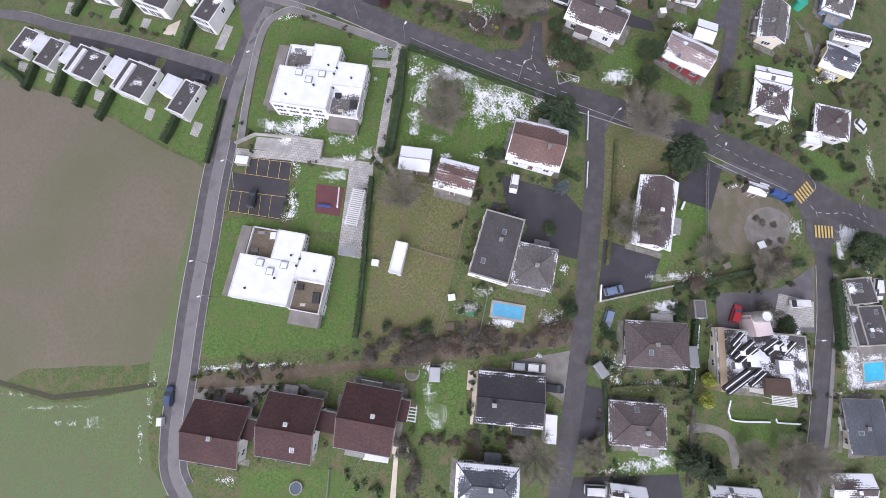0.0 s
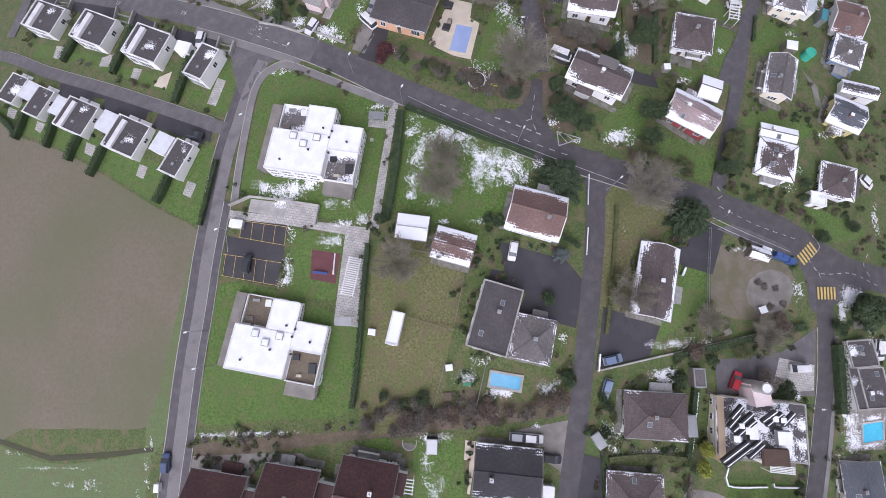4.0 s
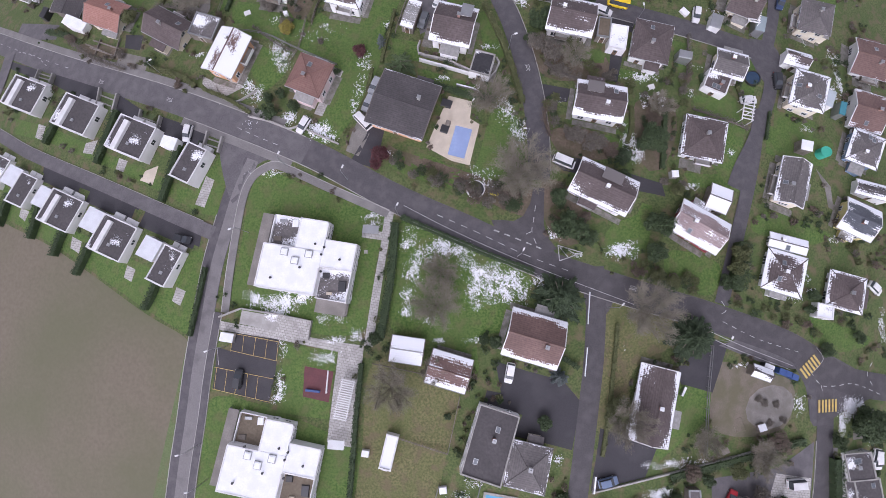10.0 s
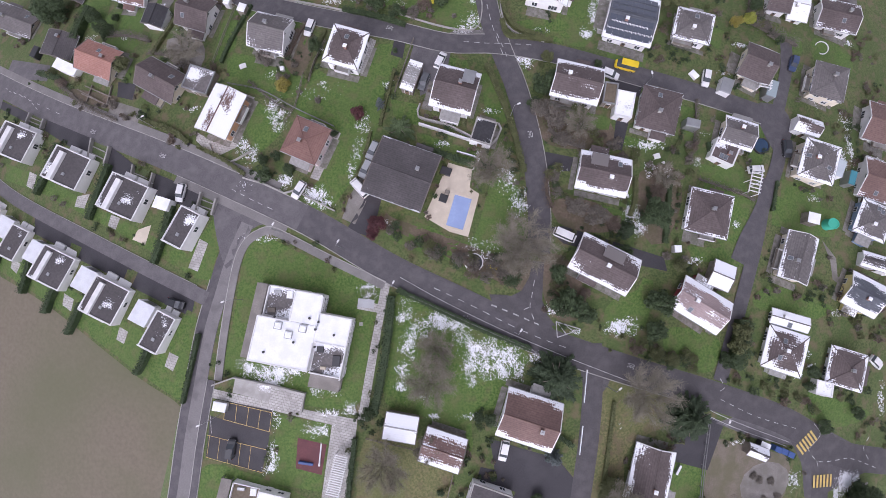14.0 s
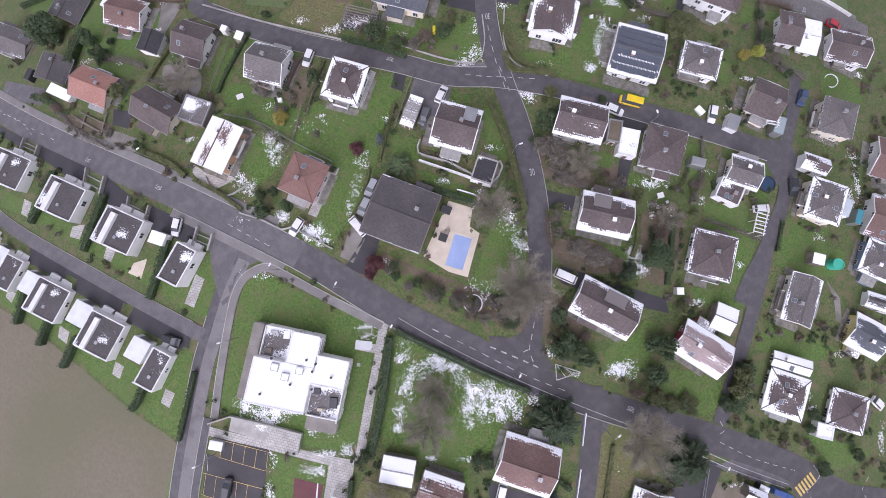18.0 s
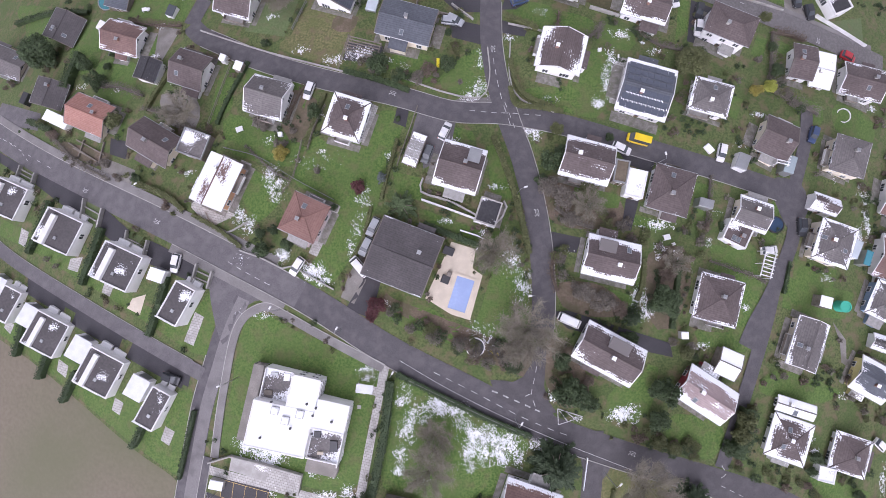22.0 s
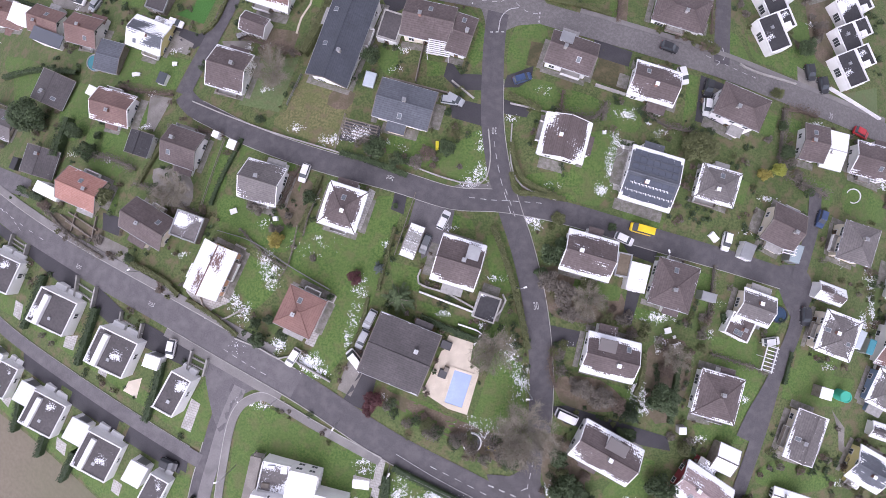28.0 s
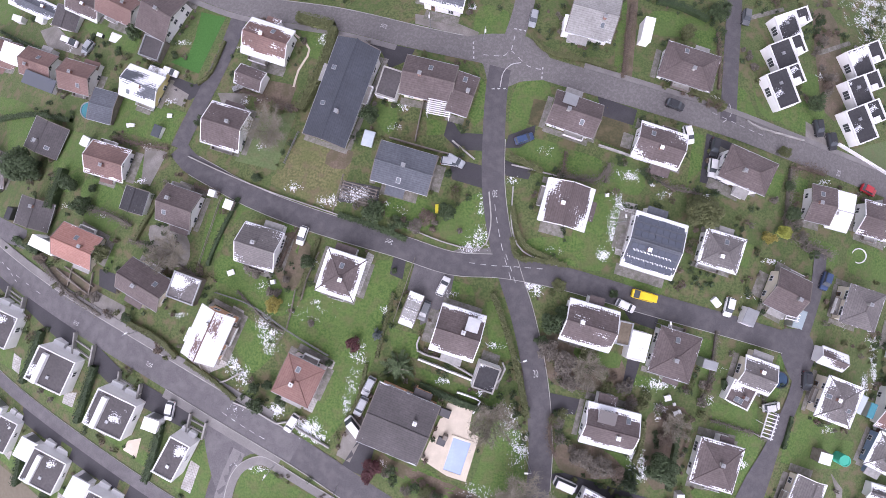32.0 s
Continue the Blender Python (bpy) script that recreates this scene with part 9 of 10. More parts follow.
def fence(pts, h, mat, label, gap=2.5, rails=2, board=False):
    line = curve(pts, gap)
    ob = tagged(new("fence"), label, "fence")
    for p in line:
        s = Shape()
        s.box(p.x, p.y, ground(p.x, p.y) - .3, .1, .1, h + .35)
        part("post", s, mat, ob)
    for k in range(rails):
        f = 1 - k / max(1, rails)
        s = Shape()
        for p, n in zip(line, [*line[1:], None]):
            z = ground(p.x, p.y) + h * f
            s.v += [(p.x - .06, p.y - .03, z - .06), (p.x + .06, p.y + .03, z - .06), (p.x + .06, p.y + .03, z + .06), (p.x - .06, p.y - .03, z + .06)]
        for i in range(len(line) - 1):
            for j in range(4):
                s.f.append((4 * i + j, 4 * i + (j + 1) % 4, 4 * i + 4 + (j + 1) % 4, 4 * i + 4 + j))
                s.m.append(0)
        part("rail", s, mat, ob)


def garden_wall(pts, w, h, mat, label, name="garden_wall", cap=None, straight=False):
    line = [Vector(p) for p in pts] if straight else curve(pts, 2.0)
    ob = tagged(new(name), label, name.replace("_", " "))
    part("wall", strip(line, -w / 2, w / 2, h, h + .5), mat, ob)
    if cap:
        part("coping", strip(line, -w / 2 - .03, w / 2 + .03, h + .05, .08), cap, ob, "white strip of snow along the top")


def street_lamp(x, y, rz, h=6.0):
    ob = thing("street_lamp", x, y, rz, "grey metal street lamp with a pale flat head", "street lamp", "street lamps")
    s = Shape()
    s.tube((0, 0, -.4), (0, 0, h), .08, .05, 8)
    part("pole", s, METAL, ob)
    s = Shape()
    s.tube((0, 0, h), (.9, 0, h + .15), .04, .04, 6)
    part("arm", s, METAL, ob)
    s = Shape()
    s.box(1.0, 0, h + .08, .75, .34, .14, taper=.8)
    part("lamp_head", s, WHITE, ob)


def pergola(x, y, w, d, rz, h, slats, mat, label):
    ob = thing("pergola", x, y, rz, label, "pergola")
    for sx in (-1, 1):
        for sy in (-1, 0, 1):
            s = Shape()
            s.box(sx * (w / 2 - .1), sy * (d / 2 - .1), -.3, .14, .14, h + .3)
            part("post", s, mat, ob)
        s = Shape()
        s.box(sx * (w / 2 - .1), 0, h, .16, d, .18)
        part("beam", s, mat, ob)
    for i in range(slats):
        s = Shape()
        s.box(0, (i + .5) / slats * d - d / 2, h + .19, w + .3, .2, .12)
        part("slat", s, mat, ob)


def block(name, x, y, w, d, h, rz, mat, label, category, top=None, legs=0):
    """A crate, bin, bench, table or other small garden piece with a lid or top."""
    ob = thing(name, x, y, rz, label, category)
    s = Shape()
    if legs:
        s.box(0, 0, h - .08, w, d, .08)
        part("top", s, mat, ob)
        for sx in (-1, 1):
            for sy in (-1, 1):
                q = Shape()
                q.box(sx * (w / 2 - .08), sy * (d / 2 - .08), -.2, .08, .08, h + .12)
                part("leg", q, mat, ob)
    else:
        s.box(0, 0, -.4, w, d, h + .4, taper=.94)
        part("body", s, mat, ob)
        q = Shape()
        q.box(0, 0, h, w * .98, d * .98, .1, taper=.9)
        part("lid", q, top or mat, ob)


def on_roof(name, x, y, h, w, d, tall, rz, mat, label, category):
    """A piece that stands on a flat roof, h above the ground below."""
    ob = thing(name, x, y, rz, label, category, z=ground(x, y) + h)
    s = Shape()
    s.box(0, 0, -.3, w, d, tall + .3, taper=.93)
    part("body", s, mat, ob)
    s = Shape()
    s.box(0, 0, tall, w * .96, d * (.22 if category == "solar collector" else .9), .06)
    part("cover", s, mat if category == "roof terrace" else SNOW, ob)


pool(7.4, 81.0, 3.8, 7.0, -17, WATER_PALE, BEIGE, "rectangular swimming pool with pale blue cover and beige coping")
pool(13.2, 3.8, 6.4, 2.7, -12, WATER, CONCRETE, "turquoise swimming pool with concrete coping beside the lawn")
pool(102.9, -13.7, 6.4, 4.4, 1, WATER_CYAN, PAVING, "bright cyan swimming pool in a gravel surround")
round_pool(-88.0, 157.6, 2.3, 0.7, METAL, plain("teal_pool_water", (.06, .22, .25), .12), "round blue garden pool beside the shed", "round_pool", "pool")
round_pool(78.3, 97.0, 1.9, 0.7, DARKMETAL, plain("dark_pool_water", (.03,.06,.11), .2), "dark round garden pool by the street", "round_pool", "pool")
round_pool(10.4, 70.1, 2.0, 0.7, WHITE, DARKMETAL, "round trampoline with a white rim on the lawn", "trampoline", "trampoline")
round_pool(-33.4, -31.0, 1.4, 0.7, CONCRETE, plain("dark_pool_water", (.03,.06,.11), .2), "round trampoline in the garden", "trampoline", "trampoline")
round_pool(94.5, 78.7, 1.3, 2.0, plain("green_canvas", (.05,.42,.30), .7), plain("green_canvas", (.05,.42,.30), .7), "round turquoise-green garden canopy", "garden_canopy", "garden canopy")
round_pool(100.8, 124.7, 1.8, 0.3, WHITE, LAWN, "white ring of a garden bed", "flower_bed", "flower bed")
round_pool(-7.6, -8.1, 1.6, 0.1, CONCRETE, GRAVEL, "round gravel seating place", "seating_place", "seating place")
round_pool(66.7, 0.4, 1.2, 7.0, CONCRETE, SNOW, "round stair tower with snowy top", "stair_tower", "stair tower")
pergola(-18.3, 26.8, 2.6, 8.2, -13, 2.4, 18, WHITE, "white timber pergola on the paved walk")
pergola(-7.9, -16.1, 1.9, 3.2, -9, 2.4, 5, WHITE, "white slatted pergola beside the house")
pergola(74.1, 87.9, 2.4, 5.9, -16, 2.4, 7, WHITE, "white slatted carport beside the lane")
pergola(79.6, 111.8, 2.7, 3.3, -13, 2.6, 5, WHITE, "white slatted glass porch")
pergola(2.0, 154.7, 5.0, 3.5, -10, 2.6, 8, WHITE, "white glazed pergola on the terrace")
pergola(73.3, -17.6, 5.1, 2.7, -8, 3.0, 8, WHITE, "white metal sun pergola")
pergola(-14.7, 135.6, 7.4, 3.9, -14, 2.6, 6, WOODGREY, "wooden pergola with snow on its net")
fence([(-12.6, 33.7), (-1.6, 31.1), (3.2, 28.9)], 1.1, WOODGREY, "weathered garden fence between the plots")
fence([(5.5, 26.4), (2.6, 14.7)], 1.1, WOODGREY, "weathered garden fence between the plots")
fence([(-7.8, 18.3), (2.6, 14.7)], 1.1, WOODGREY, "weathered garden fence between the plots")
fence([(9.6, 9.2), (6.7, -1.3)], 1.1, WIRE, "thin wire fence between the plots")
fence([(0.6, 8.3), (-2.2, -0.9)], 1.1, WIRE, "thin wire fence between the plots")
fence([(61.0, 34.9), (59.4, 23.7), (58.4, 11.5)], 1.3, WIRE, "wire fence of the playground")
fence([(-3.5, 63.3), (10.6, 56.8), (22.7, 51.4)], 1.0, WIRE, "pale wire fence along the street")
fence([(-18.7, 140.1), (-20.7, 131.8)], 1.2, WOODGREY, "garden fence between the plots")
fence([(-28.1, 114.7), (-29.6, 106.6), (-32.0, 102.7)], 1.0, WOODGREY, "garden fence between the plots")
fence([(-26.7, 112.6), (-25.6, 117.3), (-23.3, 122.9)], 1.0, WOODGREY, "garden fence between the plots")
fence([(-6.6, 108.7), (-2.4, 122.2)], 1.0, WOODGREY, "garden fence between the plots")
fence([(-46.6, 113.5), (-38.0, 111.0), (-29.6, 106.0), (-20.3, 101.1)], 1.0, WIRE, "thin wire garden fence")
fence([(-32.6, 142.7), (-29.8, 150.0)], 1.0, WIRE, "thin wire garden fence")
fence([(-51.2, 119.3), (-47.0, 134.8)], 1.0, WOODGREY, "garden fence between the plots")
fence([(-23.7, -33.5), (-18.5, -24.0)], 1.0, WIRE, "thin wire garden fence")
fence([(-26.8, -33.4), (-25.9, -27.3)], 1.0, WIRE, "thin wire garden fence")
garden_wall([(-106.0, 112.4), (-106.7, 109.5)], .40, 1.0, CONCRETE, "pale concrete retaining wall of the planted steps", straight=True)
garden_wall([(-100.3, 109.9), (-100.8, 107.2)], .40, 1.0, CONCRETE, "pale concrete retaining wall of the planted steps", straight=True)
garden_wall([(-106.2, 111.4), (-100.5, 109.0)], .25, .5, CONCRETE, "pale concrete step of the planted terrace", straight=True)
garden_wall([(-106.5, 110.4), (-100.7, 108.0)], .25, .5, CONCRETE, "pale concrete step of the planted terrace", straight=True)
garden_wall([(-83.0, 102.6), (-83.2, 97.4)], .40, 1.0, CONCRETE, "pale concrete retaining wall of the planted steps", straight=True)
garden_wall([(-77.3, 100.0), (-78.1, 95.1)], .40, 1.0, CONCRETE, "pale concrete retaining wall of the planted steps", straight=True)
garden_wall([(-83.1, 100.8), (-77.6, 98.3)], .25, .5, CONCRETE, "pale concrete step of the planted terrace", straight=True)
garden_wall([(-83.1, 99.0), (-77.9, 96.5)], .25, .5, CONCRETE, "pale concrete step of the planted terrace", straight=True)
garden_wall([(-69.6, 94.7), (-70.2, 89.5)], .40, 1.0, CONCRETE, "pale concrete retaining wall of the planted steps", straight=True)
garden_wall([(-63.9, 92.3), (-64.9, 87.4)], .40, 1.0, CONCRETE, "pale concrete retaining wall of the planted steps", straight=True)
garden_wall([(-69.8, 92.9), (-64.2, 90.6)], .25, .5, CONCRETE, "pale concrete step of the planted terrace", straight=True)
garden_wall([(-70.0, 91.1), (-64.6, 88.8)], .25, .5, CONCRETE, "pale concrete step of the planted terrace", straight=True)
garden_wall([(-51.0, 87.0), (-51.9, 82.9)], .40, 1.0, CONCRETE, "pale concrete retaining wall of the planted steps", straight=True)
garden_wall([(-47.2, 85.3), (-48.1, 81.6)], .40, 1.0, CONCRETE, "pale concrete retaining wall of the planted steps", straight=True)
garden_wall([(-51.3, 85.5), (-47.5, 84.0)], .25, .5, CONCRETE, "pale concrete step of the planted terrace", straight=True)
garden_wall([(-51.6, 84.1), (-47.8, 82.7)], .25, .5, CONCRETE, "pale concrete step of the planted terrace", straight=True)
garden_wall([(33.7, 8.6), (33.2, 5.0)], 0.28, 0.8, CONCRETE, "pale concrete yard wall", "garden_wall", SNOW)
garden_wall([(32.9, 5.0), (44.9, 7.0), (59.9, 9.4), (70.0, 10.9)], 0.35, 0.5, CONCRETE, "low grey wall along the stream bank")
garden_wall([(62.2, -17.4), (62.0, -21.5), (72.0, -22.9)], 0.28, 0.6, CONCRETE, "low garden wall topped with snow", "garden_wall", SNOW)
garden_wall([(73.5, -22.2), (73.8, -23.1), (80.3, -24.0)], 0.28, 0.6, CONCRETE, "low garden wall topped with snow", "garden_wall", SNOW)
garden_wall([(55.3, -0.7), (54.1, -8.6), (53.0, -14.6)], 0.33, 0.9, CONCRETE, "long wall topped with snow", "garden_wall", SNOW)
garden_wall([(32.9, 35.6), (32.1, 29.6)], 0.12, 0.6, CONCRETE, "low wall with snow beside the drive", "garden_wall", SNOW)
garden_wall([(34.0, 47.3), (33.2, 40.5)], 0.12, 0.7, CONCRETE, "low wall with snow beside the road", "garden_wall", SNOW)
garden_wall([(-41.2, 90.0), (-35.1, 88.0), (-31.2, 86.1), (-28.6, 86.7), (-26.7, 85.4), (-19.6, 81.7)], 0.30, 0.6, CONCRETE, "low street wall of the front gardens")
garden_wall([(-0.9, 105.8), (-1.3, 102.8), (4.7, 100.8), (9.6, 98.3), (14.5, 95.8), (17.0, 99.6), (16.4, 100.9)], 0.35, 0.9, CONCRETE, "pale terrace wall")
garden_wall([(-56.8, 144.6), (-46.8, 140.4), (-35.4, 136.1), (-20.7, 131.5), (-14.3, 129.4)], 0.25, 0.5, CONCRETE, "low stone wall along the street")
garden_wall([(-6.9, 129.6), (4.2, 125.5), (11.5, 124.5), (13.6, 129.4), (13.2, 136.8)], 0.25, 0.4, CONCRETE, "low kerb wall round the corner garden")
garden_wall([(18.4, 138.1), (18.1, 129.5), (20.5, 124.1), (27.8, 121.2)], 0.25, 0.5, CONCRETE, "low wall of the corner garden")
garden_wall([(-50.2, 98.7), (-48.9, 96.0), (-44.9, 93.9), (-39.6, 96.4)], 0.30, 0.5, CONCRETE, "curved garden wall")
garden_wall([(97.1, 151.4), (103.5, 148.4), (111.5, 144.7)], 0.40, 0.8, WHITE, "white garden wall along the street")
garden_wall([(72.9, 155.3), (76.4, 153.7), (87.5, 151.5)], 0.30, 0.6, CONCRETE, "garden wall along the street")
garden_wall([(-46.5, 44.3), (-41.5, 46.0), (-33.2, 44.5), (-25.6, 42.8), (-26.4, 38.9)], 0.30, 1.0, CONCRETE, "concrete ramp wall", straight=True)
garden_wall([(-91.0, 117.3), (-82.0, 112.3)], 0.25, 0.5, WOODGREY, "weathered timber frame of a raised bed", straight=True)
garden_wall([(-88.5, 117.9), (-79.1, 113.4)], 0.25, 0.5, WOODGREY, "weathered timber frame of a raised bed", straight=True)
garden_wall([(-89.2, 115.8), (-80.1, 111.4)], 0.25, 0.5, WOODGREY, "weathered timber frame of a raised bed", straight=True)
garden_wall([(-86.1, 117.7), (-87.0, 113.2)], 0.25, 0.5, WOODGREY, "weathered timber frame of a raised bed", straight=True)
garden_wall([(-79.7, 116.8), (-80.4, 111.1)], 0.25, 0.5, WOODGREY, "weathered timber frame of a raised bed", straight=True)
garden_wall([(37.2, 147.8), (44.1, 145.7)], 0.35, 0.9, CONCRETE, "grey retaining wall between the gardens")
garden_wall([(18.0, 142.9), (23.0, 141.8), (27.9, 140.6)], 0.25, 0.5, CONCRETE, "low wall beside the drive")
garden_wall([(5.0, 148.1), (7.7, 145.8), (10.0, 143.9)], 0.30, 0.6, CONCRETE, "grey garden wall beside the yard")
garden_wall([(-8.9, 148.6), (-1.2, 146.4), (5.0, 144.8)], 0.30, 0.9, WOODGREY, "weathered timber garden screen")
garden_wall([(-1.6, 157.3), (-2.4, 152.6), (-3.2, 147.7)], 0.25, 1.0, WOODGREY, "weathered timber garden screen")
garden_wall([(-33.5, 175.1), (-29.2, 170.7), (-31.4, 165.3), (-32.2, 161.1)], 0.50, 0.1, BEIGE, "beige garden path edging")
garden_wall([(-1.2, 101.1), (5.9, 98.6), (10.8, 96.8)], 0.35, 1.0, WHITE, "white terrace wall of the house")
garden_wall([(7.1, 94.5), (12.0, 92.7), (10.5, 90.2)], 0.22, 0.8, CONCRETE, "terrace wall", "garden_wall", SNOW)
street_lamp(-40.2, 62.7, 200, 6.0)
street_lamp(-45.0, 37.9, 200, 6.0)
street_lamp(-49.7, 9.5, 190, 6.0)
street_lamp(-51.5, 16.9, 190, 6.0)
street_lamp(19.1, 102.4, 20, 6.0)
street_lamp(21.7, 81.1, 180, 6.0)
street_lamp(37.9, 43.9, 40, 6.0)
street_lamp(-6.5, 65.1, 60, 6.0)
street_lamp(-31.4, 77.3, 60, 6.0)
street_lamp(-65.4, 104.0, 30, 5.0)
street_lamp(18.8, 55.3, 60, 5.0)
street_lamp(11.6, 172.2, -90, 6.0)
street_lamp(-0.6, 175.7, -90, 6.0)
street_lamp(49.4, 109.4, 100, 6.0)
street_lamp(82.4, -5.2, 180, 6.0)
street_lamp(40.3, 130.6, 90, 6.0)
street_lamp(-17.7, 73.5, 60, 6.0)
street_lamp(61.3, 36.2, 60, 6.0)
block("garden_table", -74.5, 152.9, 1.2, 1.0, 0.7, 10, WHITE, "white garden table on the lawn", "table", None, 1)
block("sandpit", -84.6, 178.1, 3.4, 2.6, 0.2, -20, WOODGREY, "wooden sandpit with a pale cover", "sandpit", WHITE, 0)
block("garden_box", -89.8, 179.4, 1.6, 1.0, 0.9, -20, DARKMETAL, "dark garden box beside the path", "garden box", SNOW, 0)
block("garden_hut", -125.3, 190.2, 3.0, 1.8, 2.0, -15, WHITE, "white garden hut with a flat top", "hut", WHITE, 0)
block("wood_stack", -45.6, 161.0, 2.6, 1.2, 1.2, 20, DARKMETAL, "dark covered stack beside the garage", "wood stack", METAL, 0)
block("garden_bench", -63.3, 154.9, 1.2, 1.0, 0.5, 0, WHITE, "white bench at the lawn edge", "bench", None, 1)
block("cold_frame", -13.6, 148.3, 2.6, 3.6, 0.8, -15, METAL, "pale glazed cold frame in the garden", "greenhouse", plain("pale_glass_roof",(.5,.56,.6),.2), 0)
block("garden_bench", -43.4, 117.9, 1.6, 1.2, 0.4, 20, WHITE, "white garden frame on the lawn", "bench", None, 1)
block("garden_box", -33.3, 116.2, 1.0, 1.0, 0.8, 10, WHITE, "white garden box by the soil bed", "garden box", SNOW, 0)
block("garden_table", 51.9, 93.6, 1.4, 1.2, 0.7, 15, WHITE, "white garden table with snow on it", "table", SNOW, 1)
block("garden_box", 45.7, 104.8, 1.5, 1.2, 1.0, -15, DARKMETAL, "dark bin box beside the drive", "bin box", SNOW, 0)
block("awning", 60.3, 101.0, 3.2, 2.0, 2.3, -15, METAL, "grey glass porch beside the house", "porch", METAL, 0)
block("water_butt", -14.6, 15.2, 1.6, 1.4, 0.9, -10, WHITE, "white garden box on the rough lawn", "garden box", SNOW, 0)
block("compost_bin", 1.4, 7.2, 1.6, 1.4, 0.8, 5, WHITE, "pale garden box in the garden", "garden box", SNOW, 0)
block("sandpit", 0.8, 1.2, 2.0, 1.9, 0.3, 0, WOODGREY, "wooden sandpit with pale rim", "sandpit", SOIL, 0)
block("flower_bed", 5.1, 1.4, 3.4, 2.6, 0.1, -5, SOIL, "dark soil bed with white stones", "flower bed", SOIL, 0)
block("garden_bench", 5.1, 3.6, 1.8, 0.6, 0.5, 5, plain("green_paint",(.05,.25,.13),.6), "green garden bench on the lawn", "bench", None, 1)
block("garden_shed", -2.8, -8.4, 2.4, 3.0, 2.2, -5, DARKMETAL, "dark garden shed with snow stripes", "shed", METAL, 0)
block("stone_slab", -13.7, 57.3, 0.8, 0.8, 0.1, 0, CONCRETE, "stone slab in the garden", "slab", None, 0)
block("picnic_table", 63.3, 11.9, 1.6, 1.2, 0.8, 20, WOODGREY, "wooden picnic table in the garden", "table", None, 1)
block("garden_table", 54.0, 90.5, 1.6, 1.0, 0.8, 20, WHITE, "white garden table with snow", "table", None, 1)
block("garden_chair", 53.5, 92.2, 0.6, 0.6, 0.5, 20, WHITE, "white garden chair in the garden", "chair", None, 1)
block("garden_chair", 54.4, 89.0, 0.6, 0.6, 0.5, 0, WHITE, "white garden chair in the garden", "chair", None, 1)
block("recycling_container", 77.5, 28.5, 1.5, 1.3, 1.5, -25, plain("blue_paint",(.05,.10,.28),.5), "blue recycling container in the garden", "container", None, 0)
block("recycling_container", 79.1, 27.9, 1.5, 1.3, 1.5, -25, plain("blue_paint",(.05,.10,.28),.5), "blue recycling container in the garden", "container", None, 0)
block("recycling_container", 80.8, 27.1, 1.5, 1.3, 1.5, -25, plain("blue_paint",(.05,.10,.28),.5), "blue recycling container in the garden", "container", None, 0)
block("recycling_container", 74.1, 29.6, 2.2, 1.5, 1.6, -25, DARKMETAL, "recycling container with a snowy lid", "container", SNOW, 0)
block("yellow_slide", 14.4, 69.0, 2.0, 0.6, 0.5, -15, plain("yellow_plastic",(.7,.6,.02),.4), "yellow plastic slide on the lawn", "slide", None, 0)
block("yellow_slide", 2.0, 132.8, 0.7, 2.0, 0.5, 0, plain("yellow_plastic",(.7,.6,.02),.4), "yellow plastic slide under the shrubs", "slide", None, 0)
block("swing_frame", -22.5, 30.1, 0.3, 5.0, 0.2, -5, WHITE, "white play beam on the rubber ground", "play equipment", None, 0)
block("seesaw", -25.6, 28.2, 3.2, 0.5, 0.5, -8, plain("blue_paint",(.05,.10,.28),.5), "blue seesaw on the rubber ground", "seesaw", None, 0)
block("bin_store", -44.4, 39.9, 3.0, 2.0, 1.2, -10, CONCRETE, "concrete bin store in the garden", "bin store", SNOW, 0)
block("entrance_roof", -12.2, 61.7, 3.4, 1.8, 2.4, -6, METAL, "pale entrance canopy with snow", "canopy", SNOW, 1)
block("entrance_roof", -20.3, 17.6, 3.4, 1.8, 2.4, -6, METAL, "pale entrance canopy with snow", "canopy", SNOW, 1)
block("sun_terrace", 4.1, 84.1, 1.8, 1.8, 0.4, -20, DARKMETAL, "dark lounge set on the terrace", "lounge", None, 0)
block("parasol", 4.9, 85.2, 1.0, 1.0, 1.2, -20, WOODGREY, "closed garden parasol in the garden", "parasol", None, 0)
block("sun_lounger", 4.7, 90.1, 2.4, 1.8, 0.6, -20, DARKMETAL, "dark garden lounge in the garden", "lounge", None, 0)
block("garden_table", -73.4, 152.9, 0.8, 0.8, 0.6, 0, WHITE, "white garden table in the garden", "table", None, 1)
block("playhouse", -65.7, 150.9, 2.2, 3.0, 1.2, -20, WHITE, "white solar-topped garden box", "garden box", GLASS, 0)
block("greenhouse", -85.9, 148.9, 2.2, 2.6, 1.9, -25, METAL, "small metal greenhouse with snow", "greenhouse", WHITE, 0)
block("garden_box", -115.1, 188.0, 2.4, 1.4, 1.4, -10, WHITE, "white garden box in the garden", "garden box", SNOW, 0)
block("garden_hut", -48.8, 135.6, 1.6, 1.6, 1.8, -20, WHITE, "small white garden hut", "hut", SNOW, 0)
block("garden_hut", -44.4, 133.0, 2.0, 2.2, 2.0, -20, WOODGREY, "small hut with snowy roof", "hut", SNOW, 0)
block("garden_hut", -108.3, 130.9, 1.6, 3.4, 1.8, -20, DARKMETAL, "dark shelter with pale edge", "shelter", DARKMETAL, 0)
block("planter", 38.9, 136.7, 0.8, 0.8, 0.5, 0, WHITE, "white planter in the garden", "planter", SNOW, 0)
block("utility_box", -63.9, -16.6, 1.2, 1.8, 1.2, 0, WHITE, "white utility box by the road", "utility box", SNOW, 0)
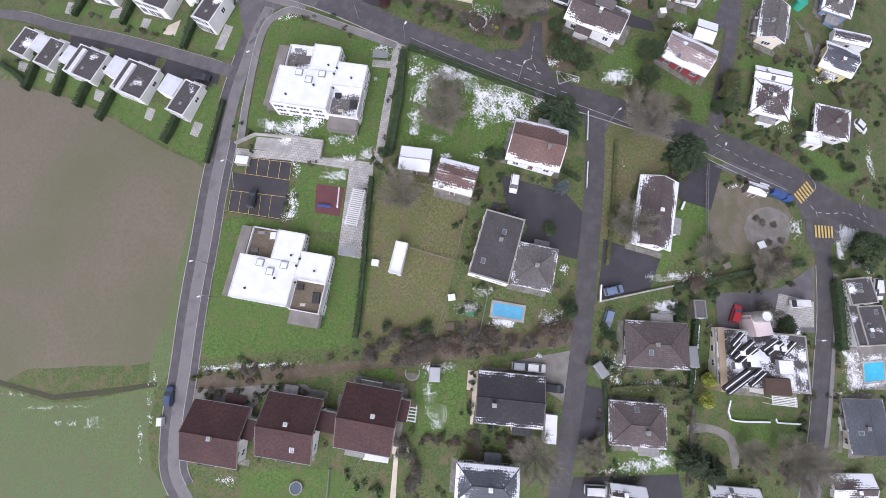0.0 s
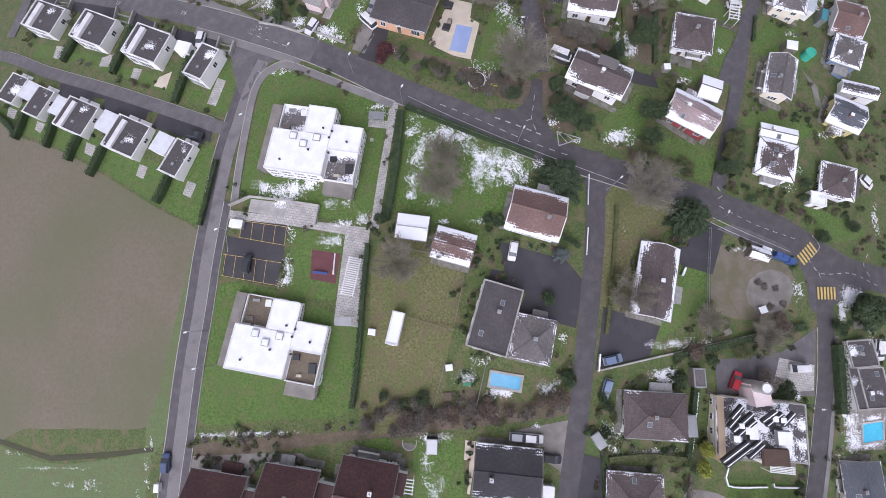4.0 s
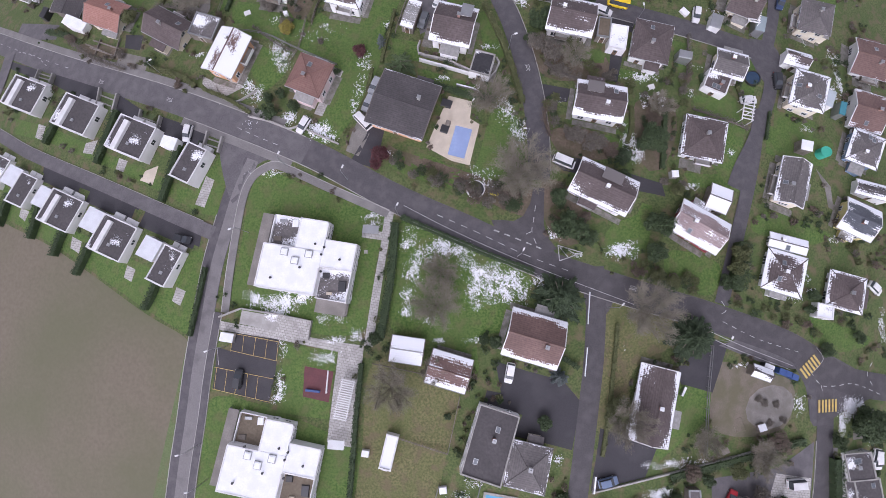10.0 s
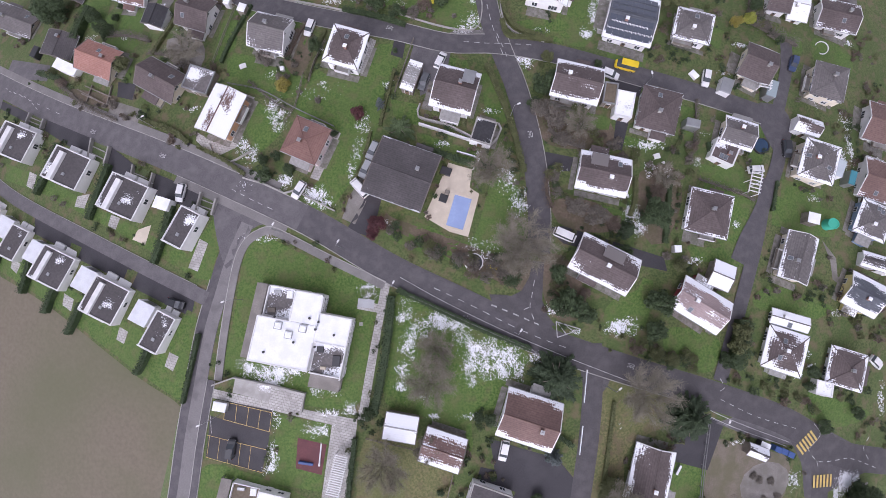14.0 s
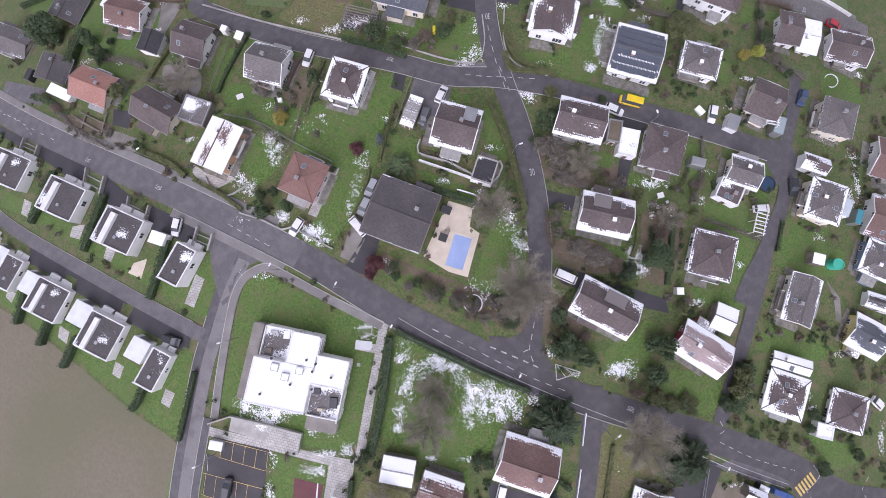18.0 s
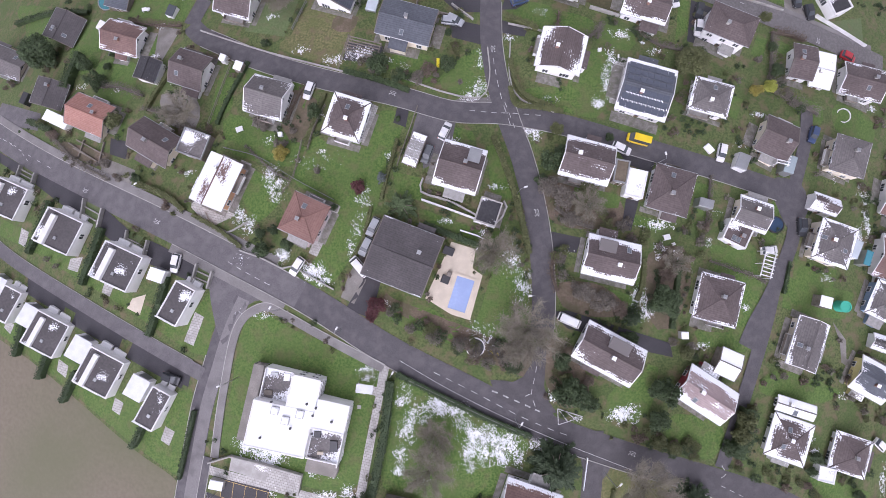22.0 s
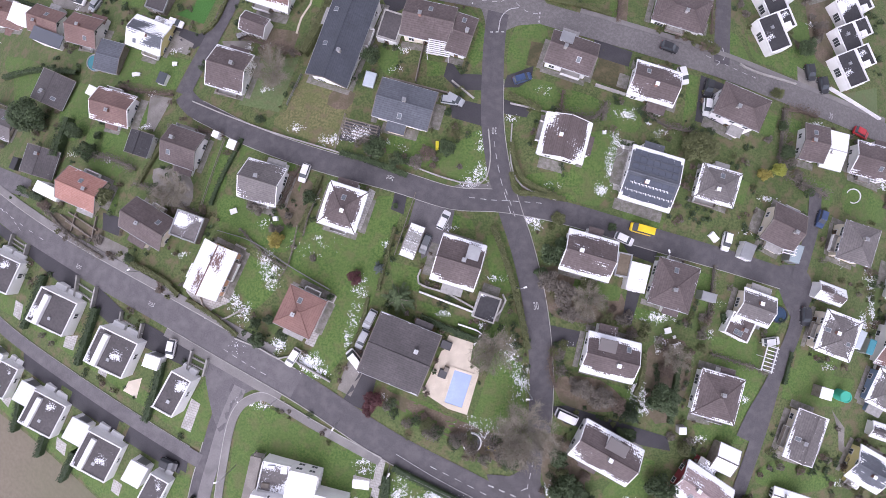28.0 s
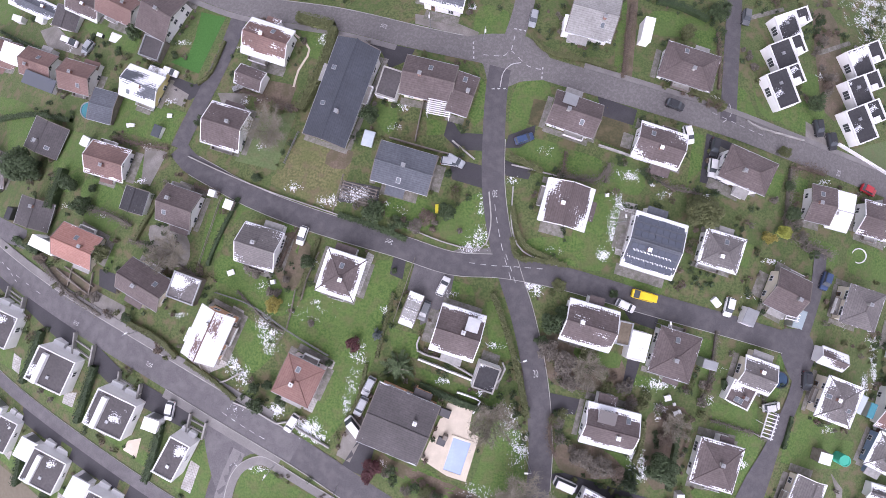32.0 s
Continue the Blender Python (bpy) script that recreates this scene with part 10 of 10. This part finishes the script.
block("garden_steps", -16.0, -25.3, 5.4, 1.2, 0.5, -10, WHITE, "white awning over the terrace", "awning", WHITE, 1)
block("greenhouse", 32.2, -9.1, 2.0, 3.4, 1.8, 30, METAL, "glass cold frame with snow", "greenhouse", METAL, 0)
block("van_trailer", 52.9, -7.4, 2.0, 4.6, 2.0, -3, WHITE, "white trailer beside the house", "trailer", METAL, 0)
block("garden_hut", 88.8, 79.8, 2.8, 2.6, 2.3, -15, WOODGREY, "timber garden house with snowy roof", "hut", SNOW, 0)
block("crate", 63.1, 113.9, 1.4, 2.2, 0.6, 40, WHITE, "white covered firewood stack", "wood stack", SNOW, 0)
block("carport", 70.2, 110.9, 2.8, 3.8, 1.7, -22, WHITE, "grey-roofed carport beside the drive", "carport", METAL, 0)
block("conservatory", 81.6, 110.6, 2.4, 4.2, 2.4, -18, METAL, "glazed winter garden in the garden", "conservatory", plain("cyan_glass",(.3,.36,.38),.15), 0)
block("conservatory", 96.5, 92.0, 3.4, 4.4, 2.8, -25, WHITE, "pale glass-roofed conservatory in the garden", "conservatory", plain("pale_glass_roof",(.5,.56,.6),.2), 0)
block("awning", 101.1, 89.8, 1.6, 3.6, 2.4, -20, METAL, "teal garden awning in the garden", "awning", plain("teal_canvas",(.05,.22,.27),.7), 0)
block("umbrella", 54.9, 72.7, 1.6, 1.6, 1.4, 0, CONCRETE, "round stone well with snowy rim", "well", SNOW, 0)
block("garden_hut", 72.4, 16.4, 1.8, 1.6, 1.0, 15, WOODGREY, "snow-topped bench shelter in the garden", "bench", SNOW, 0)
block("sandbox", 67.1, 17.2, 2.2, 3.0, 0.2, 15, WOODGREY, "timber sandbox frame in the garden", "sandpit", SAND, 0)
block("bicycle_stand", 53.9, 25.4, 2.2, 0.5, 0.8, 60, METAL, "metal bicycle stand in the garden", "bicycle stand", SNOW, 0)
on_roof("solar_collector", 60.1, -4.0, 6.02, 3.7, 0.9, 0.45, 41, DARKMETAL, "dark sloping solar collector on the snowy roof", "solar collector")
on_roof("solar_collector", 61.4, -6.2, 6.02, 5.9, 1.0, 0.45, 35, DARKMETAL, "dark sloping solar collector on the snowy roof", "solar collector")
on_roof("solar_collector", 67.6, -5.5, 6.02, 3.9, 0.9, 0.45, 30, DARKMETAL, "dark sloping solar collector on the snowy roof", "solar collector")
on_roof("solar_collector", 72.2, -6.4, 6.02, 3.8, 0.9, 0.45, 39, DARKMETAL, "dark sloping solar collector on the snowy roof", "solar collector")
on_roof("solar_collector", 59.4, -12.1, 6.02, 7.0, 1.0, 0.45, 31, DARKMETAL, "dark sloping solar collector on the snowy roof", "solar collector")
on_roof("solar_collector", 63.6, -11.4, 6.02, 4.3, 0.9, 0.45, 34, DARKMETAL, "dark sloping solar collector on the snowy roof", "solar collector")
on_roof("solar_collector", 62.0, -7.5, 6.02, 5.7, 0.9, 0.45, 34, DARKMETAL, "dark sloping solar collector on the snowy roof", "solar collector")
on_roof("solar_collector", 68.8, -6.2, 6.02, 4.4, 0.8, 0.45, 32, DARKMETAL, "dark sloping solar collector on the snowy roof", "solar collector")
on_roof("solar_collector", 60.2, -13.1, 6.02, 6.9, 0.8, 0.45, 31, DARKMETAL, "dark sloping solar collector on the snowy roof", "solar collector")
on_roof("solar_collector", 64.3, -12.3, 6.02, 4.4, 0.8, 0.45, 35, DARKMETAL, "dark sloping solar collector on the snowy roof", "solar collector")
on_roof("solar_collector", 59.4, -5.8, 6.02, 3.6, 0.8, 0.45, 41, DARKMETAL, "dark sloping solar collector on the snowy roof", "solar collector")
on_roof("roof_hatch", 63.6, -8.2, 6.02, 1.9, 3.4, 0.4, -5, DARKMETAL, "dark roof hatch on the snowy roof on the flat roof", "roof hatch")
on_roof("roof_vent", 62.3, -7.9, 6.02, 1.3, 1.5, 0.6, -5, METAL, "grey roof vent with snow on the flat roof", "roof vent")
on_roof("roof_vent", 60.8, -6.8, 6.02, 1.1, 1.1, 0.6, -5, METAL, "grey roof vent with snow on the flat roof", "roof vent")
on_roof("roof_vent", 59.6, -9.3, 6.02, 1.4, 1.4, 0.6, -5, METAL, "grey roof vent with snow on the flat roof", "roof vent")
on_roof("roof_vent", 68.7, -6.0, 6.02, 1.2, 1.3, 0.6, -5, METAL, "grey roof vent with snow on the flat roof", "roof vent")
on_roof("roof_vent", 70.6, -6.4, 6.02, 1.2, 1.2, 0.6, -5, DARKMETAL, "dark roof vent on the flat roof", "roof vent")
on_roof("roof_light", 70.9, -10.2, 6.02, 3.0, 3.0, 0.5, -5, METAL, "round-edged roof light with snow on the flat roof", "roof light")
link_roof(67.5, -1.3, 3.6, 4.6, 5, 4.5, "pale pink stair wing with rounded snowy top", WALLS["pink"], "pink")
# Added low strip, placed to look like the house's west wall from the camera.
link_roof(59.1, -8.2, 1.3, 13.4, -7, 2.6, "tan balcony wing of the large house", WALLS["tan"], "tan")
on_roof("roof_terrace", 69.1, -14.1, 6.02, 5.6, 3.6, 0.12, -5, plain("brown_roof_gravel", (.10,.065,.05), .9), "brown sunken roof terrace on the flat roof", "roof terrace")
link_roof(70.9, -14.5, 6.8, 3.6, -7, 4.5, "lower wing with a brown roof terrace", WALLS["wood"])
plant("grey", 72.3, 22.6, 1.1, .7, 0)
plant("grey", 73.7, 21.6, 1.1, .7, 1)
plant("grey", 76.7, 21.1, 1.1, .7, 2)
plant("grey", 78.4, 17.5, 1.1, .7, 3)
plant("grey", 74.9, 17.0, 1.1, .7, 4)


# ---- garden growth, borders and paved edges round the houses ----
def inside(x, y, pts):
    hit, n = False, len(pts)
    for i in range(n):
        (ax, ay), (bx, by) = pts[i][:2], pts[i - 1][:2]
        if (ay > y) != (by > y) and x < (bx - ax) * (y - ay) / (by - ay) + ax:
            hit = not hit
    return hit


STREETS = np.array([(p.x, p.y, width / 2) for line, width in LINES.values() for p in line])


def clear_of(x, y, pad, patches=True):
    """True where no house, street or paved or mown patch lies."""
    for hx, hy, a, b, rz, _ in BUILT:
        c, s = math.cos(radians(rz)), math.sin(radians(rz))
        u, v = (x - hx) * c + (y - hy) * s, (y - hy) * c - (x - hx) * s
        if abs(u) < a + pad and abs(v) < b + pad:
            return False
    if (np.hypot(STREETS[:, 0] - x, STREETS[:, 1] - y) < STREETS[:, 2] + pad + .6).any():
        return False
    return not patches or not any(inside(x, y, pts) for _, pts in PATCHED)


def growth(x0, y0, x1, y1, tries, seed):
    """Low winter shrubs, perennials and dead stalks in the rough corners of the gardens."""
    rnd = random.Random(seed)
    names = ("grey", "rust", "moss", "laurel", "hedge")
    s = Shape()
    for _ in range(tries):
        x, y = rnd.uniform(x0, x1), rnd.uniform(y0, y1)
        if (x < -50 and y < 62) or noise.noise((x * .075, y * .075, 3.1)) < -0.02 or not clear_of(x, y, .5):
            continue
        for _ in range(rnd.choice((1, 2, 2, 3))):
            r = rnd.uniform(.35, 1.05)
            slot = min(4, int(abs(noise.noise((x * .12, y * .12, 9.7))) * 9 + rnd.random() * 2.2))
            c = round_crown(rnd, r, r * rnd.uniform(.7, 1.4), 0.11, int(120 * r * r) + 40)
            k, px, py = len(s.v), x + rnd.gauss(0, .8), y + rnd.gauss(0, .8)
            z = ground(px, py)
            s.v += [(px + a, py + b, z + h) for a, b, h in c.v]
            s.f += [tuple(k + q for q in f) for f in c.f]
            s.m += [slot] * len(c.f)
    if s.f:
        tagged(part("garden_shrubs", s, [LEAVES[n] for n in names]), "low brown and green winter shrubs in the gardens", "shrubs", "", "stuff")


PATIO_STONE = surface("patio_stone", (0.170, 0.158, 0.145), (0.270, 0.255, 0.235), (0.110, 0.112, 0.080), 0.9, 3.0, 0.9, 0.4, ground=True)


def house_edges(seed):
    """Paved edges and planted borders along the walls of the larger houses."""
    rnd = random.Random(seed)
    for hx, hy, a, b, rz, eave in list(BUILT):
        if eave < 2.6:
            continue
        m = pose(hx, hy, 0, 0, 0, rz)
        at = lambda u, v: (m @ Vector((u, v, 0)))[:2]
        for side in range(4):
            deep = rnd.choice((.7, .9, 1.2, 2.0))
            long_, off = (a, b) if side % 2 == 0 else (b, a)
            sg = 1 if side < 2 else -1
            f0, f1 = (-rnd.uniform(.8, 1.1), rnd.uniform(.8, 1.1)) if deep < 1.3 else (-rnd.uniform(.3, 1), rnd.uniform(.3, 1))
            put = (lambda u, v: at(u, sg * v)) if side % 2 == 0 else (lambda u, v: at(sg * v, u))
            if rnd.random() < .68 and all(clear_of(*put(q * long_, off + deep + .2), .1, False) for q in (f0, 0, f1)):
                ring = [put(f0 * long_, off - .45), put(f1 * long_, off - .45), put(f1 * long_, off + deep), put(f0 * long_, off + deep)]
                patch("patio", ring, PATIO_STONE, .072 + .003 * (len(PATCHED) % 9), "weathered paved strip along the house wall", "patio")
            elif rnd.random() < .8 and all(clear_of(*put(q * long_, off + 2.2), .2, False) for q in (-.9, 0, .9)):
                thicket([put(-.95 * long_, off + 1.0), put(0, off + 1.2), put(.95 * long_, off + 1.0)], 1.3, 7, ("grey", "rust", "moss", "laurel"), .35, .85, int(hx * 7 + hy * 3 + side))


house_edges(41)
for gx in range(-120, 120, 40):
    for gy in range(-60, 200, 52):
        growth(gx, gy, gx + 40, gy + 52, 300 if gx > 10 else 210, gx * 5 + gy)


# ---- snow left on the ground ----
def snow_flecks(name, spots, seed):
    """Thawing snow: a lacy crust broken by the grass, thick in the middle of each spot and ragged at its rim."""
    rnd = random.Random(seed)
    cell, share = 0.085, {}
    for x, y, rx, ry, n in spots:
        sx, sy = rx * .68, ry * .68
        thick = min(.92, n * .0125 / (rx * ry))
        for i in range(int((x - 2.4 * sx) / cell), int((x + 2.4 * sx) / cell)):
            for j in range(int((y - 2.4 * sy) / cell), int((y + 2.4 * sy) / cell)):
                p = thick * math.exp(-.5 * (((i * cell - x) / sx) ** 2 + ((j * cell - y) / sy) ** 2))
                if p > .012:
                    share[i, j] = 1 - (1 - share.get((i, j), 0)) * (1 - p)
    lying = set()
    for (i, j), p in share.items():
        x, y = i * cell, j * cell
        v = noise.noise((x * .45 + 9, y * .45, seed)) * .6 + noise.noise((x * 1.7 + y * .6, y * 1.3 - x * .5, 3.3)) * .6 + noise.noise((x * 5.6, y * 5.0, 7.7)) * .8 + rnd.gauss(0, .28)
        if v > 2.25 * ((1 - p) ** .14 - p ** .14):
            lying.add((i, j))
    s, corner = Shape(), {}

    def at(i, j):
        if (i, j) not in corner:
            x, y = (i + rnd.uniform(-.45, .45)) * cell, (j + rnd.uniform(-.45, .45)) * cell
            corner[i, j] = (x, y, ground(x, y) + .065 + rnd.uniform(0, .02))
        return corner[i, j]

    for i, j in sorted(lying):
        ring = [at(i, j), at(i + 1, j), at(i + 1, j + 1), at(i, j + 1)]
        s.quad(ring)
        for q, beside in enumerate(((i, j - 1), (i + 1, j), (i, j + 1), (i - 1, j))):
            if beside not in lying:
                a, b = ring[q], ring[(q + 1) % 4]
                s.quad([a, (a[0], a[1], a[2] - .08), (b[0], b[1], b[2] - .08), b])
    tagged(part(name, s, SNOW), "lacy crust of thawing snow broken by the grass", "snow", "", "stuff")


def garden_traces(seed):
    """Small remains of snow in the cold corners round the houses."""
    rnd = random.Random(seed)
    spots = []
    for hx, hy, a, b, rz, eave in BUILT:
        for _ in range(rnd.choice((0, 1, 1, 2))):
            t = rnd.uniform(0, 6.283)
            r = math.hypot(a, b) + rnd.uniform(.5, 3.0)
            x, y = hx + math.cos(t) * r, hy + math.sin(t) * r
            if eave > 2.2 and clear_of(x, y, 1.0, False):
                spots.append((x, y, rnd.uniform(.6, 2.0), rnd.uniform(.4, 1.0), rnd.uniform(8, 40)))
    return spots


snow_flecks("snow_patch", garden_traces(5), 8)
snow_flecks("snow_patch", [(-3.6, 61.3, 1.5, 1.5, 60), (-4.3, 58.1, 1.8, 1.5, 70), (-1.3, 56.1, 2.0, 1.5, 120), (2.5, 57.8, 2.4, 1.6, 190), (6.2, 57.0, 2.0, 1.3, 150), (8.5, 53.7, 1.8, 2.0, 170), (9.6, 49.3, 1.5, 2.2, 190), (-3.9, 52.4, 1.5, 2.0, 110), (-4.9, 47.4, 1.2, 2.0, 70), (-5.4, 44.1, 1.2, 1.0, 40), (14.0, 51.6, 3.0, 2.0, 240), (17.0, 49.7, 3.0, 2.0, 330), (15.0, 47.5, 3.0, 1.5, 220), (11.5, 51.1, 2.0, 2.0, 160), (19.9, 47.1, 1.2, 1.5, 60), (8.8, 45.6, 1.5, 1.2, 50)], 0)
snow_flecks("snow_patch", [(-38.8, 48.0, 1.8, 1.4, 110), (-34.9, 46.5, 2.0, 1.5, 240), (-31.0, 47.1, 2.0, 1.6, 300), (-27.8, 48.0, 1.5, 1.2, 170), (-33.6, 44.5, 2.0, 1.0, 150), (-20.9, 43.2, 2.6, 1.0, 70), (-19.7, 38.6, 3.0, 0.7, 60), (-15.9, 39.9, 1.0, 1.2, 40), (-32.3, 37.6, 0.9, 2.0, 60), (-22.9, 35.3, 2.4, 1.2, 90), (-33.0, 29.7, 0.9, 2.0, 80), (-33.7, 26.7, 1.2, 1.0, 90), (-11.8, 63.5, 2.0, 0.6, 50), (-12.4, 65.1, 1.6, 0.7, 40)], 1)
snow_flecks("snow_patch", [(-35.0, 106.8, 1.5, 2.0, 120), (-33.4, 103.4, 1.6, 2.0, 120), (-39.6, 95.7, 1.4, 2.0, 90), (-41.7, 97.1, 1.3, 2.0, 60), (-31.9, 88.6, 1.4, 1.2, 120), (-24.1, 85.4, 2.0, 1.6, 180), (-22.2, 83.5, 1.6, 1.0, 90), (-13.9, 101.0, 1.3, 2.5, 70), (-15.0, 95.3, 1.0, 2.0, 60), (-16.2, 90.9, 1.0, 2.0, 40), (21.0, 82.3, 2.0, 2.6, 200), (18.0, 88.4, 1.8, 2.4, 110), (12.5, 71.6, 2.4, 1.6, 110), (10.7, 73.9, 2.5, 1.2, 50), (45.6, 80.6, 1.4, 2.0, 170), (46.8, 77.6, 1.4, 1.4, 120), (23.0, 117.7, 1.6, 2.0, 260), (49.6, 96.3, 3.0, 1.0, 120), (50.6, 90.6, 1.2, 1.4, 80), (-24.6, 110.5, 5.0, 2.0, 60), (-40.4, 88.1, 2.0, 1.0, 20)], 2)
snow_flecks("snow_patch", [(12.1, 1.6, 2.4, 1.0, 200), (22.4, 1.8, 2.0, 1.4, 130), (5.0, 4.9, 2.0, 1.2, 90), (-40.7, -5.4, 6.0, 0.6, 160), (-51.1, -5.6, 2.5, 0.5, 60), (48.5, 3.2, 3.0, 1.2, 260), (43.5, -13.4, 5.0, 1.0, 200), (35.5, -8.8, 2.0, 2.0, 170), (40.2, -30.0, 4.0, 1.2, 190), (45.4, -29.2, 2.0, 1.4, 120), (98.2, 19.5, 2.4, 1.2, 300), (95.0, 15.0, 0.8, 3.0, 120), (51.7, 9.9, 5.0, 0.8, 150), (-4.1, -11.7, 1.2, 4.0, 110), (-2.6, -17.6, 2.0, 2.0, 50), (-2.7, -7.1, 3.0, 1.0, 60), (83.3, 20.3, 1.2, 2.0, 60), (23.9, 50.0, 2.0, 1.2, 60), (42.4, 56.2, 2.6, 1.0, 130), (108.7, 37.1, 0.9, 3.0, 60)], 3)
snow_flecks("snow_patch", [(11.5, 126.9, 2.0, 1.8, 140), (9.1, 124.4, 1.6, 1.2, 80), (41.6, 133.8, 1.2, 2.5, 150), (40.2, 128.8, 1.0, 2.5, 130), (38.3, 123.8, 1.2, 1.2, 80), (24.8, 135.8, 0.8, 1.0, 10), (115.5, 188.0, 7.0, 6.0, 700), (112.1, 177.6, 2.5, 3.0, 160), (-22.2, 134.3, 2.6, 1.0, 60), (-30.2, 137.5, 2.0, 1.0, 30), (44.3, 141.4, 2.0, 1.4, 60), (52.6, 137.2, 2.0, 1.0, 30), (18.0, 139.4, 1.5, 0.7, 40), (-26.3, 173.2, 0.9, 1.4, 40), (11.4, 133.6, 1.0, 2.0, 40), (95.6, 112.0, 1.0, 3.0, 50)], 4)
snow_flecks("snow_patch", [(41.5, 55.6, 2.4, 1.4, 180), (43.4, 56.8, 1.5, 1.0, 70), (104.6, 99.3, 0.8, 4.0, 130), (102.2, 94.9, 0.8, 2.0, 70), (31.6, 55.2, 1.0, 0.6, 20), (27.5, 59.9, 1.4, 1.4, 60)], 5)
snow_flecks("snow_patch", [(96.2, -10.5, 1.6, 3.0, 260), (97.0, -15.0, 2.4, 2.2, 300), (103.0, -10.6, 4.5, 0.8, 230), (102.5, -16.6, 4.5, 0.8, 220), (97.4, 5.0, 1.0, 1.0, 5)], 7)
snow_flecks("snow_patch", [(-105.5, -10.4, 4.0, 0.5, 14), (-97.7, -13.7, 4.0, 0.6, 20), (-89.0, -17.0, 4.0, 0.6, 16), (-82.0, -17.0, 2.6, 1.2, 40), (-87.0, -13.2, 4.0, 0.3, 16), (-69.6, -20.8, 0.5, 4.0, 30), (-67.1, -13.0, 0.5, 4.0, 20), (-65.6, -6.8, 0.4, 2.5, 10), (-15.2, 135.8, 3.0, 1.4, 210)], 9)
snow_flecks("snow_patch", [(97.7, 18.3, 1.6, 2.0, 200), (-35.7, 76.2, 4.0, 1.0, 90), (103.7, 11.1, 1.0, 2.0, 40), (41.1, 34.5, 1.0, 1.0, 5)], 6)
